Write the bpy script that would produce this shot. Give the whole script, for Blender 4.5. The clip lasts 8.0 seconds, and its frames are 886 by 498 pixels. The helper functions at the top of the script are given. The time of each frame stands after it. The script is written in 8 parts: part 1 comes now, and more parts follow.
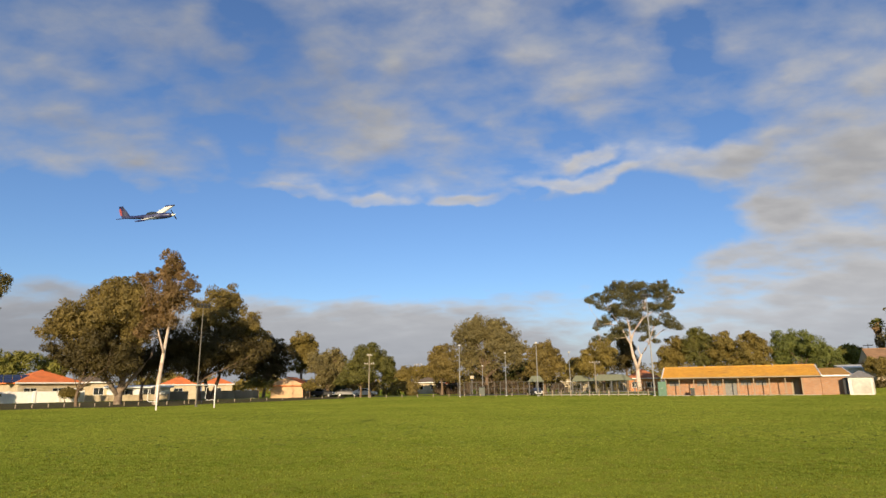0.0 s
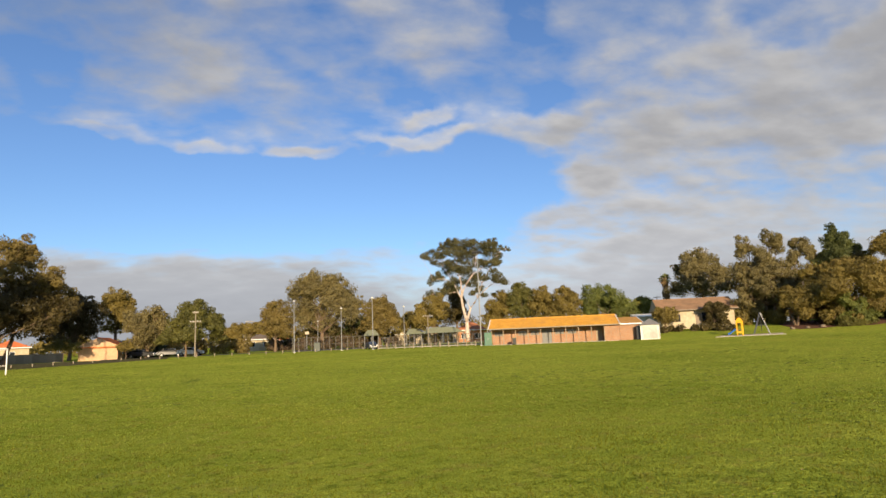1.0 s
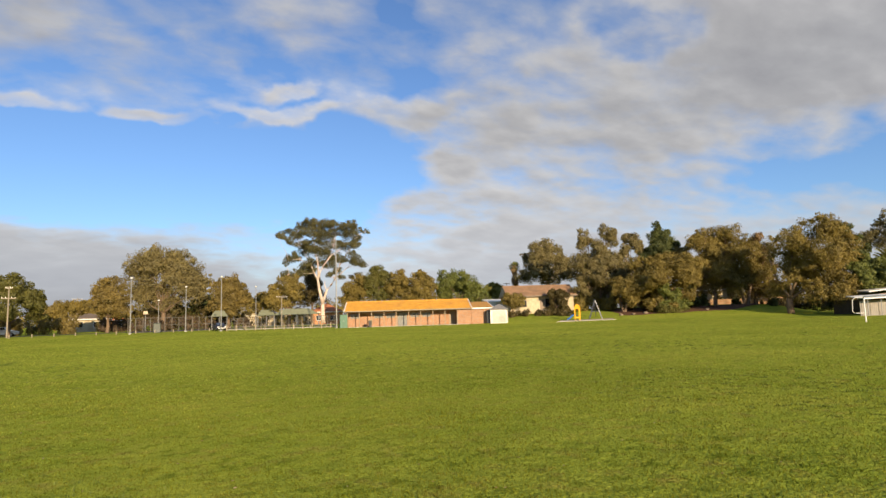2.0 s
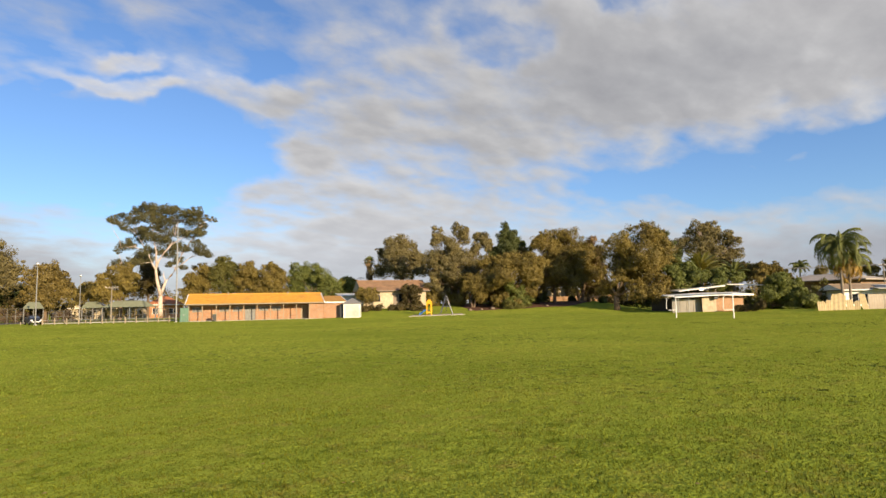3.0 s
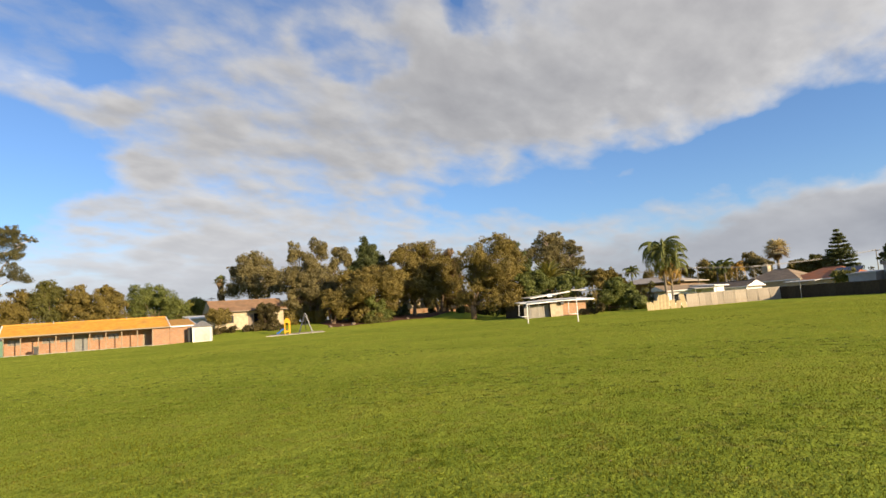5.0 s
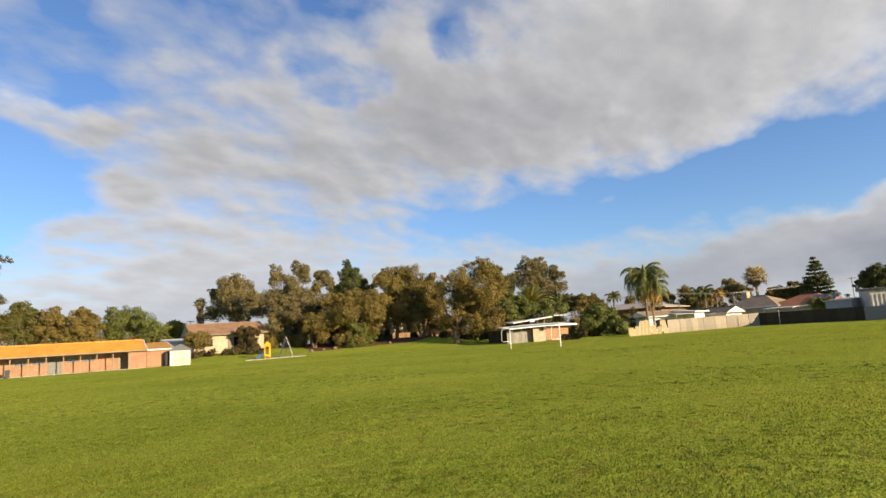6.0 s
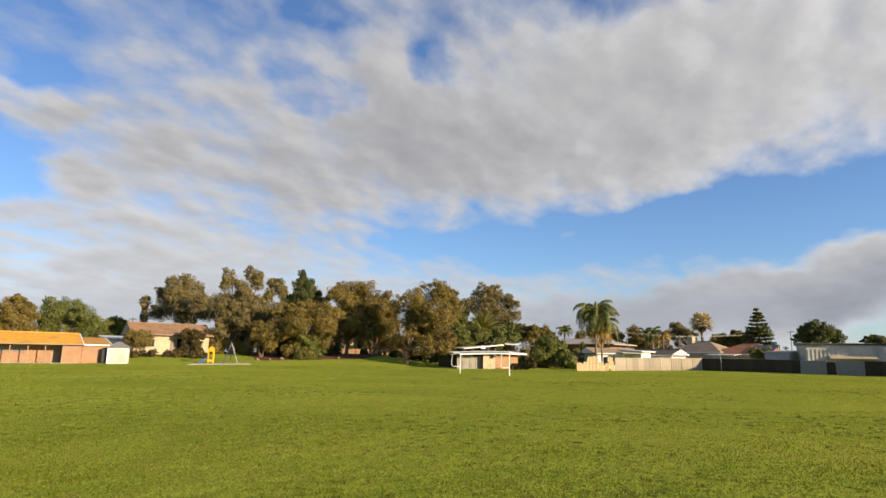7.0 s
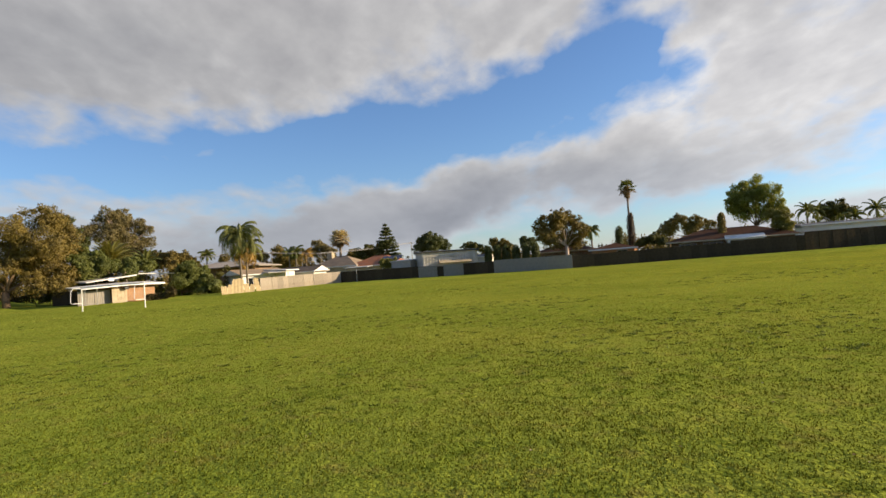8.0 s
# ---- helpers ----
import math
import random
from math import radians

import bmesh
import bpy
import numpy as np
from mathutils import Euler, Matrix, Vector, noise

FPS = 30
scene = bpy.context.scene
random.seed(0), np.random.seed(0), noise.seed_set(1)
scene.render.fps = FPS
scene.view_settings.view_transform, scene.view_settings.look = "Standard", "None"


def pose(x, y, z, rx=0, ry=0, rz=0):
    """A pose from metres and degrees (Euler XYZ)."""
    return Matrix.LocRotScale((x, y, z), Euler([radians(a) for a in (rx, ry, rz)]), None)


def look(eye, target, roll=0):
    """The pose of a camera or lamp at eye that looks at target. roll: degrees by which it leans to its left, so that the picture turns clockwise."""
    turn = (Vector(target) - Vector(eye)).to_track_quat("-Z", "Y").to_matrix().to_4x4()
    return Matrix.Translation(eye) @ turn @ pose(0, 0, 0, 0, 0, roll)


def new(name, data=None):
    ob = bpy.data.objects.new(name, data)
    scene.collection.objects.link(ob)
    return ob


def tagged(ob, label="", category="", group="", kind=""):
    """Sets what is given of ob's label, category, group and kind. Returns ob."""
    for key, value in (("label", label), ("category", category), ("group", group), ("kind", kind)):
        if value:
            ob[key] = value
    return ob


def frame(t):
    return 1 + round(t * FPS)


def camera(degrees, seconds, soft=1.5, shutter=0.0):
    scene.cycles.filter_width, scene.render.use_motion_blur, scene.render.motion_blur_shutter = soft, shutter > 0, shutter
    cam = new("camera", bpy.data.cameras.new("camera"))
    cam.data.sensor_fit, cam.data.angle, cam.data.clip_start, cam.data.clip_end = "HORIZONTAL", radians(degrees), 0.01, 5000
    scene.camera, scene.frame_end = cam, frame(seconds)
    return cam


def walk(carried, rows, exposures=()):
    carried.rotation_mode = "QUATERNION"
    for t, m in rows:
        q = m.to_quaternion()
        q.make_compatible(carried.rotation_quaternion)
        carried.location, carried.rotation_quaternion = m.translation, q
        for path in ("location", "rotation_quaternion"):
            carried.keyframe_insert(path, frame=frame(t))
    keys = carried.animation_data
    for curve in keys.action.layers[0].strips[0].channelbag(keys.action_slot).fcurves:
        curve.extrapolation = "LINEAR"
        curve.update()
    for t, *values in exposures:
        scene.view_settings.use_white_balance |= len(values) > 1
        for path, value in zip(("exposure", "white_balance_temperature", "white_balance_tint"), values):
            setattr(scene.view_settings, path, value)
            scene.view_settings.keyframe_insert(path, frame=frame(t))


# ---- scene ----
# ---------------------------------------------------------------- camera
# A camera worn at eye height by somebody who stands on the field and turns.
EYE = 1.8
cam = camera(72.78, 8.0, soft=1.5)
walk(cam, [
    (0.0, pose(0, 0, EYE, 103.03, 0.72, -0.00)),
    (0.2, pose(0, 0, EYE, 100.96, 1.67, -5.55)),
    (0.5, pose(0, 0, EYE, 99.26, 2.27, -9.69)),
    (0.8, pose(0, 0, EYE, 99.26, 2.45, -13.45)),
    (1.0, pose(0, 0, EYE, 98.40, 2.34, -15.32)),
    (1.5, pose(0, 0, EYE, 97.03, 1.43, -21.42)),
    (1.7, pose(0, 0, EYE, 96.81, 1.49, -24.61)),
    (2.8, pose(0, 0, EYE, 95.08, 1.36, -39.51)),
    (3.0, pose(0, 0, EYE, 95.43, 1.19, -42.73)),
    (3.5, pose(0, 0, EYE, 96.96, 1.44, -49.68)),
    (4.0, pose(0, 0, EYE, 96.42, 1.67, -55.47)),
    (4.5, pose(0, 0, EYE, 95.75, 3.88, -55.80)),
    (6.0, pose(0, 0, EYE, 98.37, 3.74, -57.52)),
    (6.5, pose(0, 0, EYE, 100.63, 1.75, -58.75)),
    (7.0, pose(0, 0, EYE, 100.25, -0.88, -62.21)),
    (7.2, pose(0, 0, EYE, 100.09, -0.85, -64.92)),
    (7.5, pose(0, 0, EYE, 94.72, 1.97, -75.87)),
    (7.7, pose(0, 0, EYE, 93.56, 3.35, -82.88)),
    (8.0, pose(0, 0, EYE, 91.74, 4.21, -94.85)),
], exposures=[(0.0, 0.59, 6720, 10), (0.5, 0.65, 6720, 10), (1.5, 0.74, 6720, 10), (3.0, 0.86, 6720, 10), (4.5, 0.90, 6720, 10), (6.5, 0.89, 6720, 10), (7.4, 0.81, 6720, 10), (8.0, 0.75, 6720, 10)])

# ---------------------------------------------------------------- light
SUN_BEARING, SUN_HEIGHT = -186.0, 14.5      # degrees; bearings count to the left of +y


def maths(tree, op, a, b=None, c=None, clamp=False):
    n = tree.nodes.new("ShaderNodeMath")
    n.operation, n.use_clamp = op, clamp
    for i, v in enumerate((a, b, c)):
        if v is None:
            continue
        if isinstance(v, (int, float)):
            n.inputs[i].default_value = v
        else:
            tree.links.new(v, n.inputs[i])
    return n.outputs[0]


def ramp(tree, value, stops, interpolation="LINEAR"):
    n = tree.nodes.new("ShaderNodeValToRGB")
    n.color_ramp.interpolation = interpolation
    while len(n.color_ramp.elements) < len(stops):
        n.color_ramp.elements.new(0.5)
    for e, (p, c) in zip(n.color_ramp.elements, stops):
        e.position, e.color = p, (*c, 1) if len(c) == 3 else c
    tree.links.new(value, n.inputs[0])
    return n.outputs[0]


def mixed(tree, factor, a, b, blend="MIX"):
    n = tree.nodes.new("ShaderNodeMix")
    n.data_type, n.blend_type = "RGBA", blend
    for i, v in ((0, factor), (6, a), (7, b)):
        if isinstance(v, (int, float)):
            n.inputs[i].default_value = v
        elif isinstance(v, tuple):
            n.inputs[i].default_value = (*v, 1)
        else:
            tree.links.new(v, n.inputs[i])
    return n.outputs[2]


world = bpy.data.worlds.new("sky")
scene.world = world
world.use_nodes = True
W = world.node_tree
W.nodes.clear()
sky = W.nodes.new("ShaderNodeTexSky")
sky.sky_type, sky.sun_disc = "NISHITA", False
sky.sun_elevation, sky.sun_rotation = radians(SUN_HEIGHT), radians(-SUN_BEARING)
sky.air_density, sky.dust_density, sky.ozone_density = 1.0, 0.4, 2.5
place = W.nodes.new("ShaderNodeTexCoord").outputs["Generated"]
xyz = W.nodes.new("ShaderNodeSeparateXYZ")
W.links.new(place, xyz.inputs[0])
dx, dy, dz = xyz.outputs
bearing = maths(W, "MULTIPLY", maths(W, "ARCTAN2", maths(W, "MULTIPLY", dx, -1.0), dy), 57.29578)
height = maths(W, "MULTIPLY", maths(W, "ARCSINE", dz), 57.29578)
# two cloud decks are seen from below, so their detail closes up towards the horizon
lift = maths(W, "ADD", maths(W, "MAXIMUM", dz, 0.0), 0.26)
deck = W.nodes.new("ShaderNodeCombineXYZ")
W.links.new(maths(W, "DIVIDE", dx, lift), deck.inputs[0])
W.links.new(maths(W, "DIVIDE", dy, lift), deck.inputs[1])


def puffs(scale, detail, rough, shift, distortion=0.0):
    n = W.nodes.new("ShaderNodeTexNoise")
    n.inputs["Scale"].default_value, n.inputs["Detail"].default_value = scale, detail
    n.inputs["Roughness"].default_value, n.inputs["Distortion"].default_value = rough, distortion
    m = W.nodes.new("ShaderNodeMapping")
    m.inputs["Location"].default_value = shift
    m.inputs["Rotation"].default_value = (0, 0, radians(35))
    m.inputs["Scale"].default_value = (1.0, 1.35, 1.0)
    W.links.new(deck.outputs[0], m.inputs[0])
    W.links.new(m.outputs[0], n.inputs["Vector"])
    return n.outputs[0]


chart = W.nodes.new("ShaderNodeCombineXYZ")
W.links.new(bearing, chart.inputs[0])
W.links.new(height, chart.inputs[1])
wisp = W.nodes.new("ShaderNodeTexNoise")
wisp.inputs["Scale"].default_value, wisp.inputs["Detail"].default_value = 0.16, 4.0
wisp_push = W.nodes.new("ShaderNodeVectorMath")
wisp_push.operation = "MULTIPLY_ADD"
W.links.new(chart.outputs[0], wisp.inputs["Vector"])
W.links.new(wisp.outputs["Color"], wisp_push.inputs[0])
wisp_push.inputs[1].default_value = (9.0, 4.5, 0.0)
W.links.new(chart.outputs[0], wisp_push.inputs[2])
# haze and far cloud close the sky towards the horizon
cover = [maths(W, "MULTIPLY", maths(W, "MULTIPLY_ADD", height, -0.115, 1.0, clamp=True), 0.72)]


def weather(bearing_at, height_at, wide, high, slope, amount):
    """Cloud cover that thickens (or thins, with a negative amount) round a bearing and a height, in degrees."""
    m = W.nodes.new("ShaderNodeMapping")
    m.vector_type = "TEXTURE"
    m.inputs["Location"].default_value = (bearing_at + 4.5, height_at + 2.25, 0)
    m.inputs["Rotation"].default_value = (0, 0, radians(slope))
    m.inputs["Scale"].default_value = (wide * 1.35, high * 1.35, 1)
    g = W.nodes.new("ShaderNodeTexGradient")
    g.gradient_type = "SPHERICAL"
    W.links.new(wisp_push.outputs[0], m.inputs[0])
    W.links.new(m.outputs[0], g.inputs[0])
    soft = maths(W, "SMOOTH_MIN", maths(W, "MULTIPLY", maths(W, "POWER", g.outputs[1], 1.5), 3.0), 1.0, 0.4)
    cover[0] = maths(W, "MULTIPLY_ADD", soft, amount, cover[0])


shade = [maths(W, "ADD", 1.0, 0.0)]


def gloom(bearing_at, height_at, wide, high, slope, amount):
    """Cloud that hangs in the shadow of the deck above it and shows grey."""
    m = W.nodes.new("ShaderNodeMapping")
    m.vector_type = "TEXTURE"
    m.inputs["Location"].default_value = (bearing_at + 4.5, height_at + 2.25, 0)
    m.inputs["Rotation"].default_value = (0, 0, radians(slope))
    m.inputs["Scale"].default_value = (wide * 1.35, high * 1.35, 1)
    g = W.nodes.new("ShaderNodeTexGradient")
    g.gradient_type = "SPHERICAL"
    W.links.new(wisp_push.outputs[0], m.inputs[0])
    W.links.new(m.outputs[0], g.inputs[0])
    shade[0] = maths(W, "MULTIPLY_ADD", maths(W, "SMOOTH_MIN", maths(W, "MULTIPLY", maths(W, "POWER", g.outputs[1], 1.5), 3.0), 1.0, 0.4), -amount, shade[0])


# broken veil high over the middle of the field
weather(2, 32, 52, 11, 0, 0.19)
weather(30, 31, 14, 6, 0, -0.08)
weather(18.6, 23.6, 5.5, 3.4, 15, -0.30)
weather(19, 31.5, 6, 2.6, 20, -0.16)
weather(-10.4, 24.0, 4.5, 2.0, 15, -0.24)
weather(-24.5, 30, 3.5, 1.8, 40, -0.22)
weather(8, 24.2, 6.0, 3.2, 0, 0.14)
weather(-2, 25.5, 3.0, 2.0, 0, -0.10)
weather(33, 19.6, 9, 2.6, 12, 0.28)
# clear band above the far trees
weather(14, 13.2, 34, 4.6, 0, -0.50)
weather(-18, 13.4, 9, 4.4, -5, -0.46)
# small bright bars of cloud
weather(14.2, 18.2, 3.6, 0.6, 3, 0.26)
weather(6.5, 18.1, 3.2, 0.8, 2, 0.48)
weather(-2.5, 18.0, 4.2, 0.75, -2, 0.46)
weather(-9.2, 18.5, 1.6, 0.6, -20, -0.22)
weather(-14.7, 21.0, 3.6, 0.75, -3, 0.46)
weather(-14.2, 19.2, 6.0, 0.8, 2, 0.46)
weather(-25, 19.4, 5, 1.5, 2, 0.40)
weather(-14, 11.8, 6, 0.5, 3, 0.22)
# low bank over the houses
weather(34, 5.6, 9, 3.4, 0, 0.40)
weather(9, 4.4, 18, 3.6, 0, 0.50)
weather(-33, 6.5, 12, 4.5, 0, 0.12)
# thin rows that thicken towards the playground
weather(-31, 18.5, 7, 3.6, 0, 0.30)
weather(-40, 13.0, 15, 6.0, 0, 0.36)
weather(-24, 16.2, 5, 1.1, -4, -0.16)
weather(-27, 13.2, 4, 1.8, 0, -0.06)
weather(-29, 14.5, 5.5, 1.2, -6, 0.26)
weather(-24.5, 10.4, 5.5, 1.0, -4, 0.24)
weather(-22, 14.8, 3.5, 0.5, -3, 0.22)
weather(-31, 10.5, 8, 4.0, 0, 0.14)
# the long heavy deck
weather(-52, 19.5, 20, 6.5, 4, 0.30)
weather(-68, 23, 24, 9, 4, 0.44)
weather(-92, 25, 22, 7.0, -14, 0.52)
weather(-105, 22.4, 8, 3.0, -22, 0.45)
weather(-48.7, 24.6, 5.5, 2.2, 15, -0.42)
weather(-61.8, 27.2, 3.0, 2.2, 40, -0.36)
weather(-49, 31.4, 4, 1.6, 0, -0.22)
# clear gap under the deck
weather(-62, 10.6, 6, 1.3, 0, -0.22)
weather(-76, 11.4, 11, 2.2, -8, -0.45)
weather(-89, 12.4, 13, 3.0, -8, -0.80)
weather(-105, 15.0, 12, 2.4, -20, -0.80)
weather(-114.2, 17.6, 2.2, 1.4, -30, -0.30)
weather(-108.5, 21.6, 6, 2.0, -22, 0.28)
weather(-72.5, 11.5, 3.2, 0.8, 0, 0.42)
weather(-50, 6.4, 30, 3.6, 0, 0.22)
# second bank, near the sun
weather(-89, 5.2, 15, 2.5, -10, 0.42)
weather(-101, 7.4, 15, 2.2, -10, 0.48)
weather(-122, 10.4, 15, 4.6, -12, 0.60)
weather(-132, 20, 14, 8, 0, 0.58)
weather(-121, 19.0, 6, 4.0, 25, 0.42)
weather(-120, 16.6, 3.6, 1.3, -20, -0.26)
weather(-112, 3.0, 24, 1.9, -4, -0.50)
# banks in the shadow of the deck
gloom(-87, 5.0, 22, 3.0, -7, 0.11)
gloom(-106, 7.0, 16, 2.0, -10, 0.16)
gloom(-122, 6.8, 14, 2.2, -10, 0.16)
gloom(-62, 18, 22, 4, 0, 0.06)
gloom(-70, 6.5, 15, 4.5, 0, 0.09)
gloom(36, 6, 14, 4, 0, 0.16)
gloom(30, 28, 22, 8, 0, 0.18)
gloom(12, 28, 14, 7, 0, 0.10)
gloom(-60, 24, 14, 8, 0, 0.06)
gloom(34, 19, 12, 3, 0, 0.10)
# bars and rims in full sun
gloom(-8, 5, 20, 5, 0, -0.10)
gloom(-26, 9, 16, 7, 0, -0.16)
gloom(13, 5, 15, 4, 0, -0.10)
gloom(4, 18.4, 12, 1.5, 2, -0.26)
gloom(-15, 20.4, 11, 2.0, -2, -0.32)
gloom(-48, 6, 26, 4, 0, -0.10)
gloom(-126, 12, 14, 7, 0, -0.20)

near_rim = maths(W, "MULTIPLY_ADD", height, 0.085, 0.22, clamp=True)


def heaps(shift):
    """Rows of small rounded heaps, as in a mackerel sky, frayed by finer noise."""
    m = W.nodes.new("ShaderNodeMapping")
    m.inputs["Location"].default_value = shift
    m.inputs["Rotation"].default_value = (0, 0, radians(28))
    m.inputs["Scale"].default_value = (1.0, 1.5, 1.0)
    fray = W.nodes.new("ShaderNodeTexNoise")
    fray.inputs["Scale"].default_value, fray.inputs["Detail"].default_value = 5.0, 5.0
    pushed = W.nodes.new("ShaderNodeVectorMath")
    pushed.operation = "MULTIPLY_ADD"
    pushed.inputs[1].default_value = (0.24, 0.24, 0.0)
    W.links.new(deck.outputs[0], m.inputs[0])
    W.links.new(m.outputs[0], fray.inputs["Vector"])
    W.links.new(fray.outputs["Color"], pushed.inputs[0])
    W.links.new(m.outputs[0], pushed.inputs[2])
    v = W.nodes.new("ShaderNodeTexVoronoi")
    v.voronoi_dimensions, v.feature = "2D", "SMOOTH_F1"
    v.inputs["Scale"].default_value, v.inputs["Smoothness"].default_value = 6.5, 0.6
    W.links.new(pushed.outputs[0], v.inputs["Vector"])
    return v.outputs["Distance"]


fine = puffs(4.0, 7.0, 0.55, (3.1, 1.7, 0), 0.12)
ripple = puffs(10.5, 6.0, 0.55, (1.3, 5.1, 0.2), 0.3)
broad = puffs(0.8, 3.0, 0.5, (7.3, 2.2, 0.4))
heap = heaps((0.0, 0.0, 0.0))
grain_sky = maths(W, "ADD", maths(W, "MULTIPLY_ADD", ripple, 0.50, maths(W, "MULTIPLY_ADD", fine, 1.05, -0.775)), maths(W, "MULTIPLY_ADD", heap, -0.34, 0.125))
thick = maths(W, "ADD", maths(W, "ADD", maths(W, "MULTIPLY", grain_sky, near_rim), maths(W, "MULTIPLY", maths(W, "MULTIPLY_ADD", broad, 0.5, -0.25), near_rim)), cover[0])
veil = maths(W, "MULTIPLY_ADD", thick, 1.35, 0.17, clamp=True)
veil_soft = ramp(W, veil, ((0.0, (0, 0, 0)), (0.35, (0.35, 0.35, 0.35)), (0.75, (0.85, 0.85, 0.85)), (1.0, (0.97, 0.97, 0.97))))
body = maths(W, "MULTIPLY_ADD", thick, 0.62, 0.18, clamp=True)
# bright rims and flanks towards the sun, grey undersides where the deck is deep
flank = puffs(4.0, 7.0, 0.55, (3.1 + 0.03, 1.7 - 0.07, 0), 0.12)
heap_flank = heaps((0.012, -0.035, 0.0))
relief_rim = maths(W, "MULTIPLY_ADD", height, 0.06, 0.02, clamp=True)
relief = maths(W, "MULTIPLY", maths(W, "ADD", maths(W, "MULTIPLY", maths(W, "SUBTRACT", fine, flank), 1.2), maths(W, "MULTIPLY", maths(W, "SUBTRACT", heap_flank, heap), 0.35)), relief_rim)
cloud = ramp(W, maths(W, "SUBTRACT", body, relief, clamp=True), ((0.0, (5.5, 5.8, 6.3)), (0.30, (6.4, 6.4, 6.5)), (0.62, (5.1, 5.1, 5.25)), (1.0, (4.1, 4.1, 4.3))))
# cloud is brighter on the sun's side of the sky
towards = W.nodes.new("ShaderNodeVectorMath")
towards.operation = "DOT_PRODUCT"
W.links.new(place, towards.inputs[0])
towards.inputs[1].default_value = (-math.sin(radians(SUN_BEARING)), math.cos(radians(SUN_BEARING)), 0)
low_dim = maths(W, "MULTIPLY_ADD", height, 0.006, 0.97)
glow = maths(W, "MULTIPLY", maths(W, "MULTIPLY_ADD", towards.outputs["Value"], 0.17, 0.87), maths(W, "MINIMUM", low_dim, 1.0))
cloud = mixed(W, 1.0, cloud, maths(W, "MULTIPLY", glow, shade[0]), "MULTIPLY")
cloud = mixed(W, 1.0, cloud, ramp(W, shade[0], ((0.5, (0.94, 0.99, 1.08)), (1.0, (1.0, 1.0, 1.0)))), "MULTIPLY")
cloud = mixed(W, 1.0, cloud, ramp(W, maths(W, "MULTIPLY", height, 0.1, clamp=True), ((0.35, (0.96, 1.0, 1.07)), (1.0, (1.0, 1.0, 1.0)))), "MULTIPLY")
tint = mixed(W, 1.0, sky.outputs[0], (0.90, 1.07, 1.38), "MULTIPLY")
# the air is brighter on the sun's side too
tint = mixed(W, 1.0, tint, maths(W, "MULTIPLY_ADD", maths(W, "MAXIMUM", towards.outputs["Value"], -0.8), 0.15, 1.14), "MULTIPLY")
full_sky = mixed(W, veil_soft, tint, cloud)
back = W.nodes.new("ShaderNodeBackground")
back.inputs["Strength"].default_value = 0.07
W.links.new(full_sky, back.inputs["Color"])
W.links.new(back.outputs[0], W.nodes.new("ShaderNodeOutputWorld").inputs[0])

sun_lamp = bpy.data.lights.new("sun", "SUN")
sun_lamp.energy, sun_lamp.angle, sun_lamp.color = 5.0, radians(0.5), (1.0, 0.80, 0.54)
sun = new("sun", sun_lamp)
sun.matrix_world = look((0, 0, 0), tuple(-Vector((-math.sin(radians(SUN_BEARING)) * math.cos(radians(SUN_HEIGHT)), math.cos(radians(SUN_BEARING)) * math.cos(radians(SUN_HEIGHT)), math.sin(radians(SUN_HEIGHT))))))
sun.location = (40, -80, 60)

# ---------------------------------------------------------------- plan helpers


def ramp01(a, b, v):
    s = min(1.0, max(0.0, (v - a) / (b - a)))
    return s * s * (3 - 2 * s)


def ground_height(x, y):
    """The field is level; its rim rises a little, and a bank rises behind the playground."""
    d, b = math.hypot(x, y), -math.degrees(math.atan2(-x, y))
    rim = 0.5 * ramp01(70, 105, d)
    bank = 1.8 * ramp01(88, 118, d) * ramp01(31, 37, b) * (1 - ramp01(56, 62, b))
    return rim + bank


def field_edge(b):
    """How far the mown turf reaches at a bearing; beyond it lies leaf litter under the trees."""
    return 80.5 + 6.0 * ramp01(23.5, 19, b) + 10.0 * ramp01(15.5, 9.5, b) if b > 9.5 else 96.5


def spot(b, d, up=0.0):
    """The place on the ground at bearing b (degrees to the left of +y) and distance d."""
    x, y = -d * math.sin(radians(b)), d * math.cos(radians(b))
    return Vector((x, y, ground_height(x, y) + up))


def facing(b, d, turn=0.0, up=0.0):
    """A pose on the ground whose -y side faces the middle of the field, turned by some degrees."""
    p = spot(b, d, up)
    return pose(p.x, p.y, p.z, 0, 0, b + turn)


def thing(name, m, label, category, group="", kind=""):
    ob = new(name)
    ob.empty_display_size = 0.3
    ob.matrix_world = m
    return tagged(ob, label, category, group, kind)


def finish(bm, name, materials, smooth=False):
    me = bpy.data.meshes.new(name)
    bm.to_mesh(me)
    bm.free()
    for m in materials if isinstance(materials, (list, tuple)) else [materials]:
        me.materials.append(m)
    if smooth:
        me.polygons.foreach_set("use_smooth", [True] * len(me.polygons))
    return me


def part(name, bm, material, parent, label="", smooth=False, kind=""):
    """Links a bmesh (or a mesh) as one mesh object under a thing or under a part."""
    me = bm if isinstance(bm, bpy.types.Mesh) else finish(bm, name, material, smooth)
    ob = new(name, me)
    ob.parent = parent
    return tagged(ob, label, kind=kind)


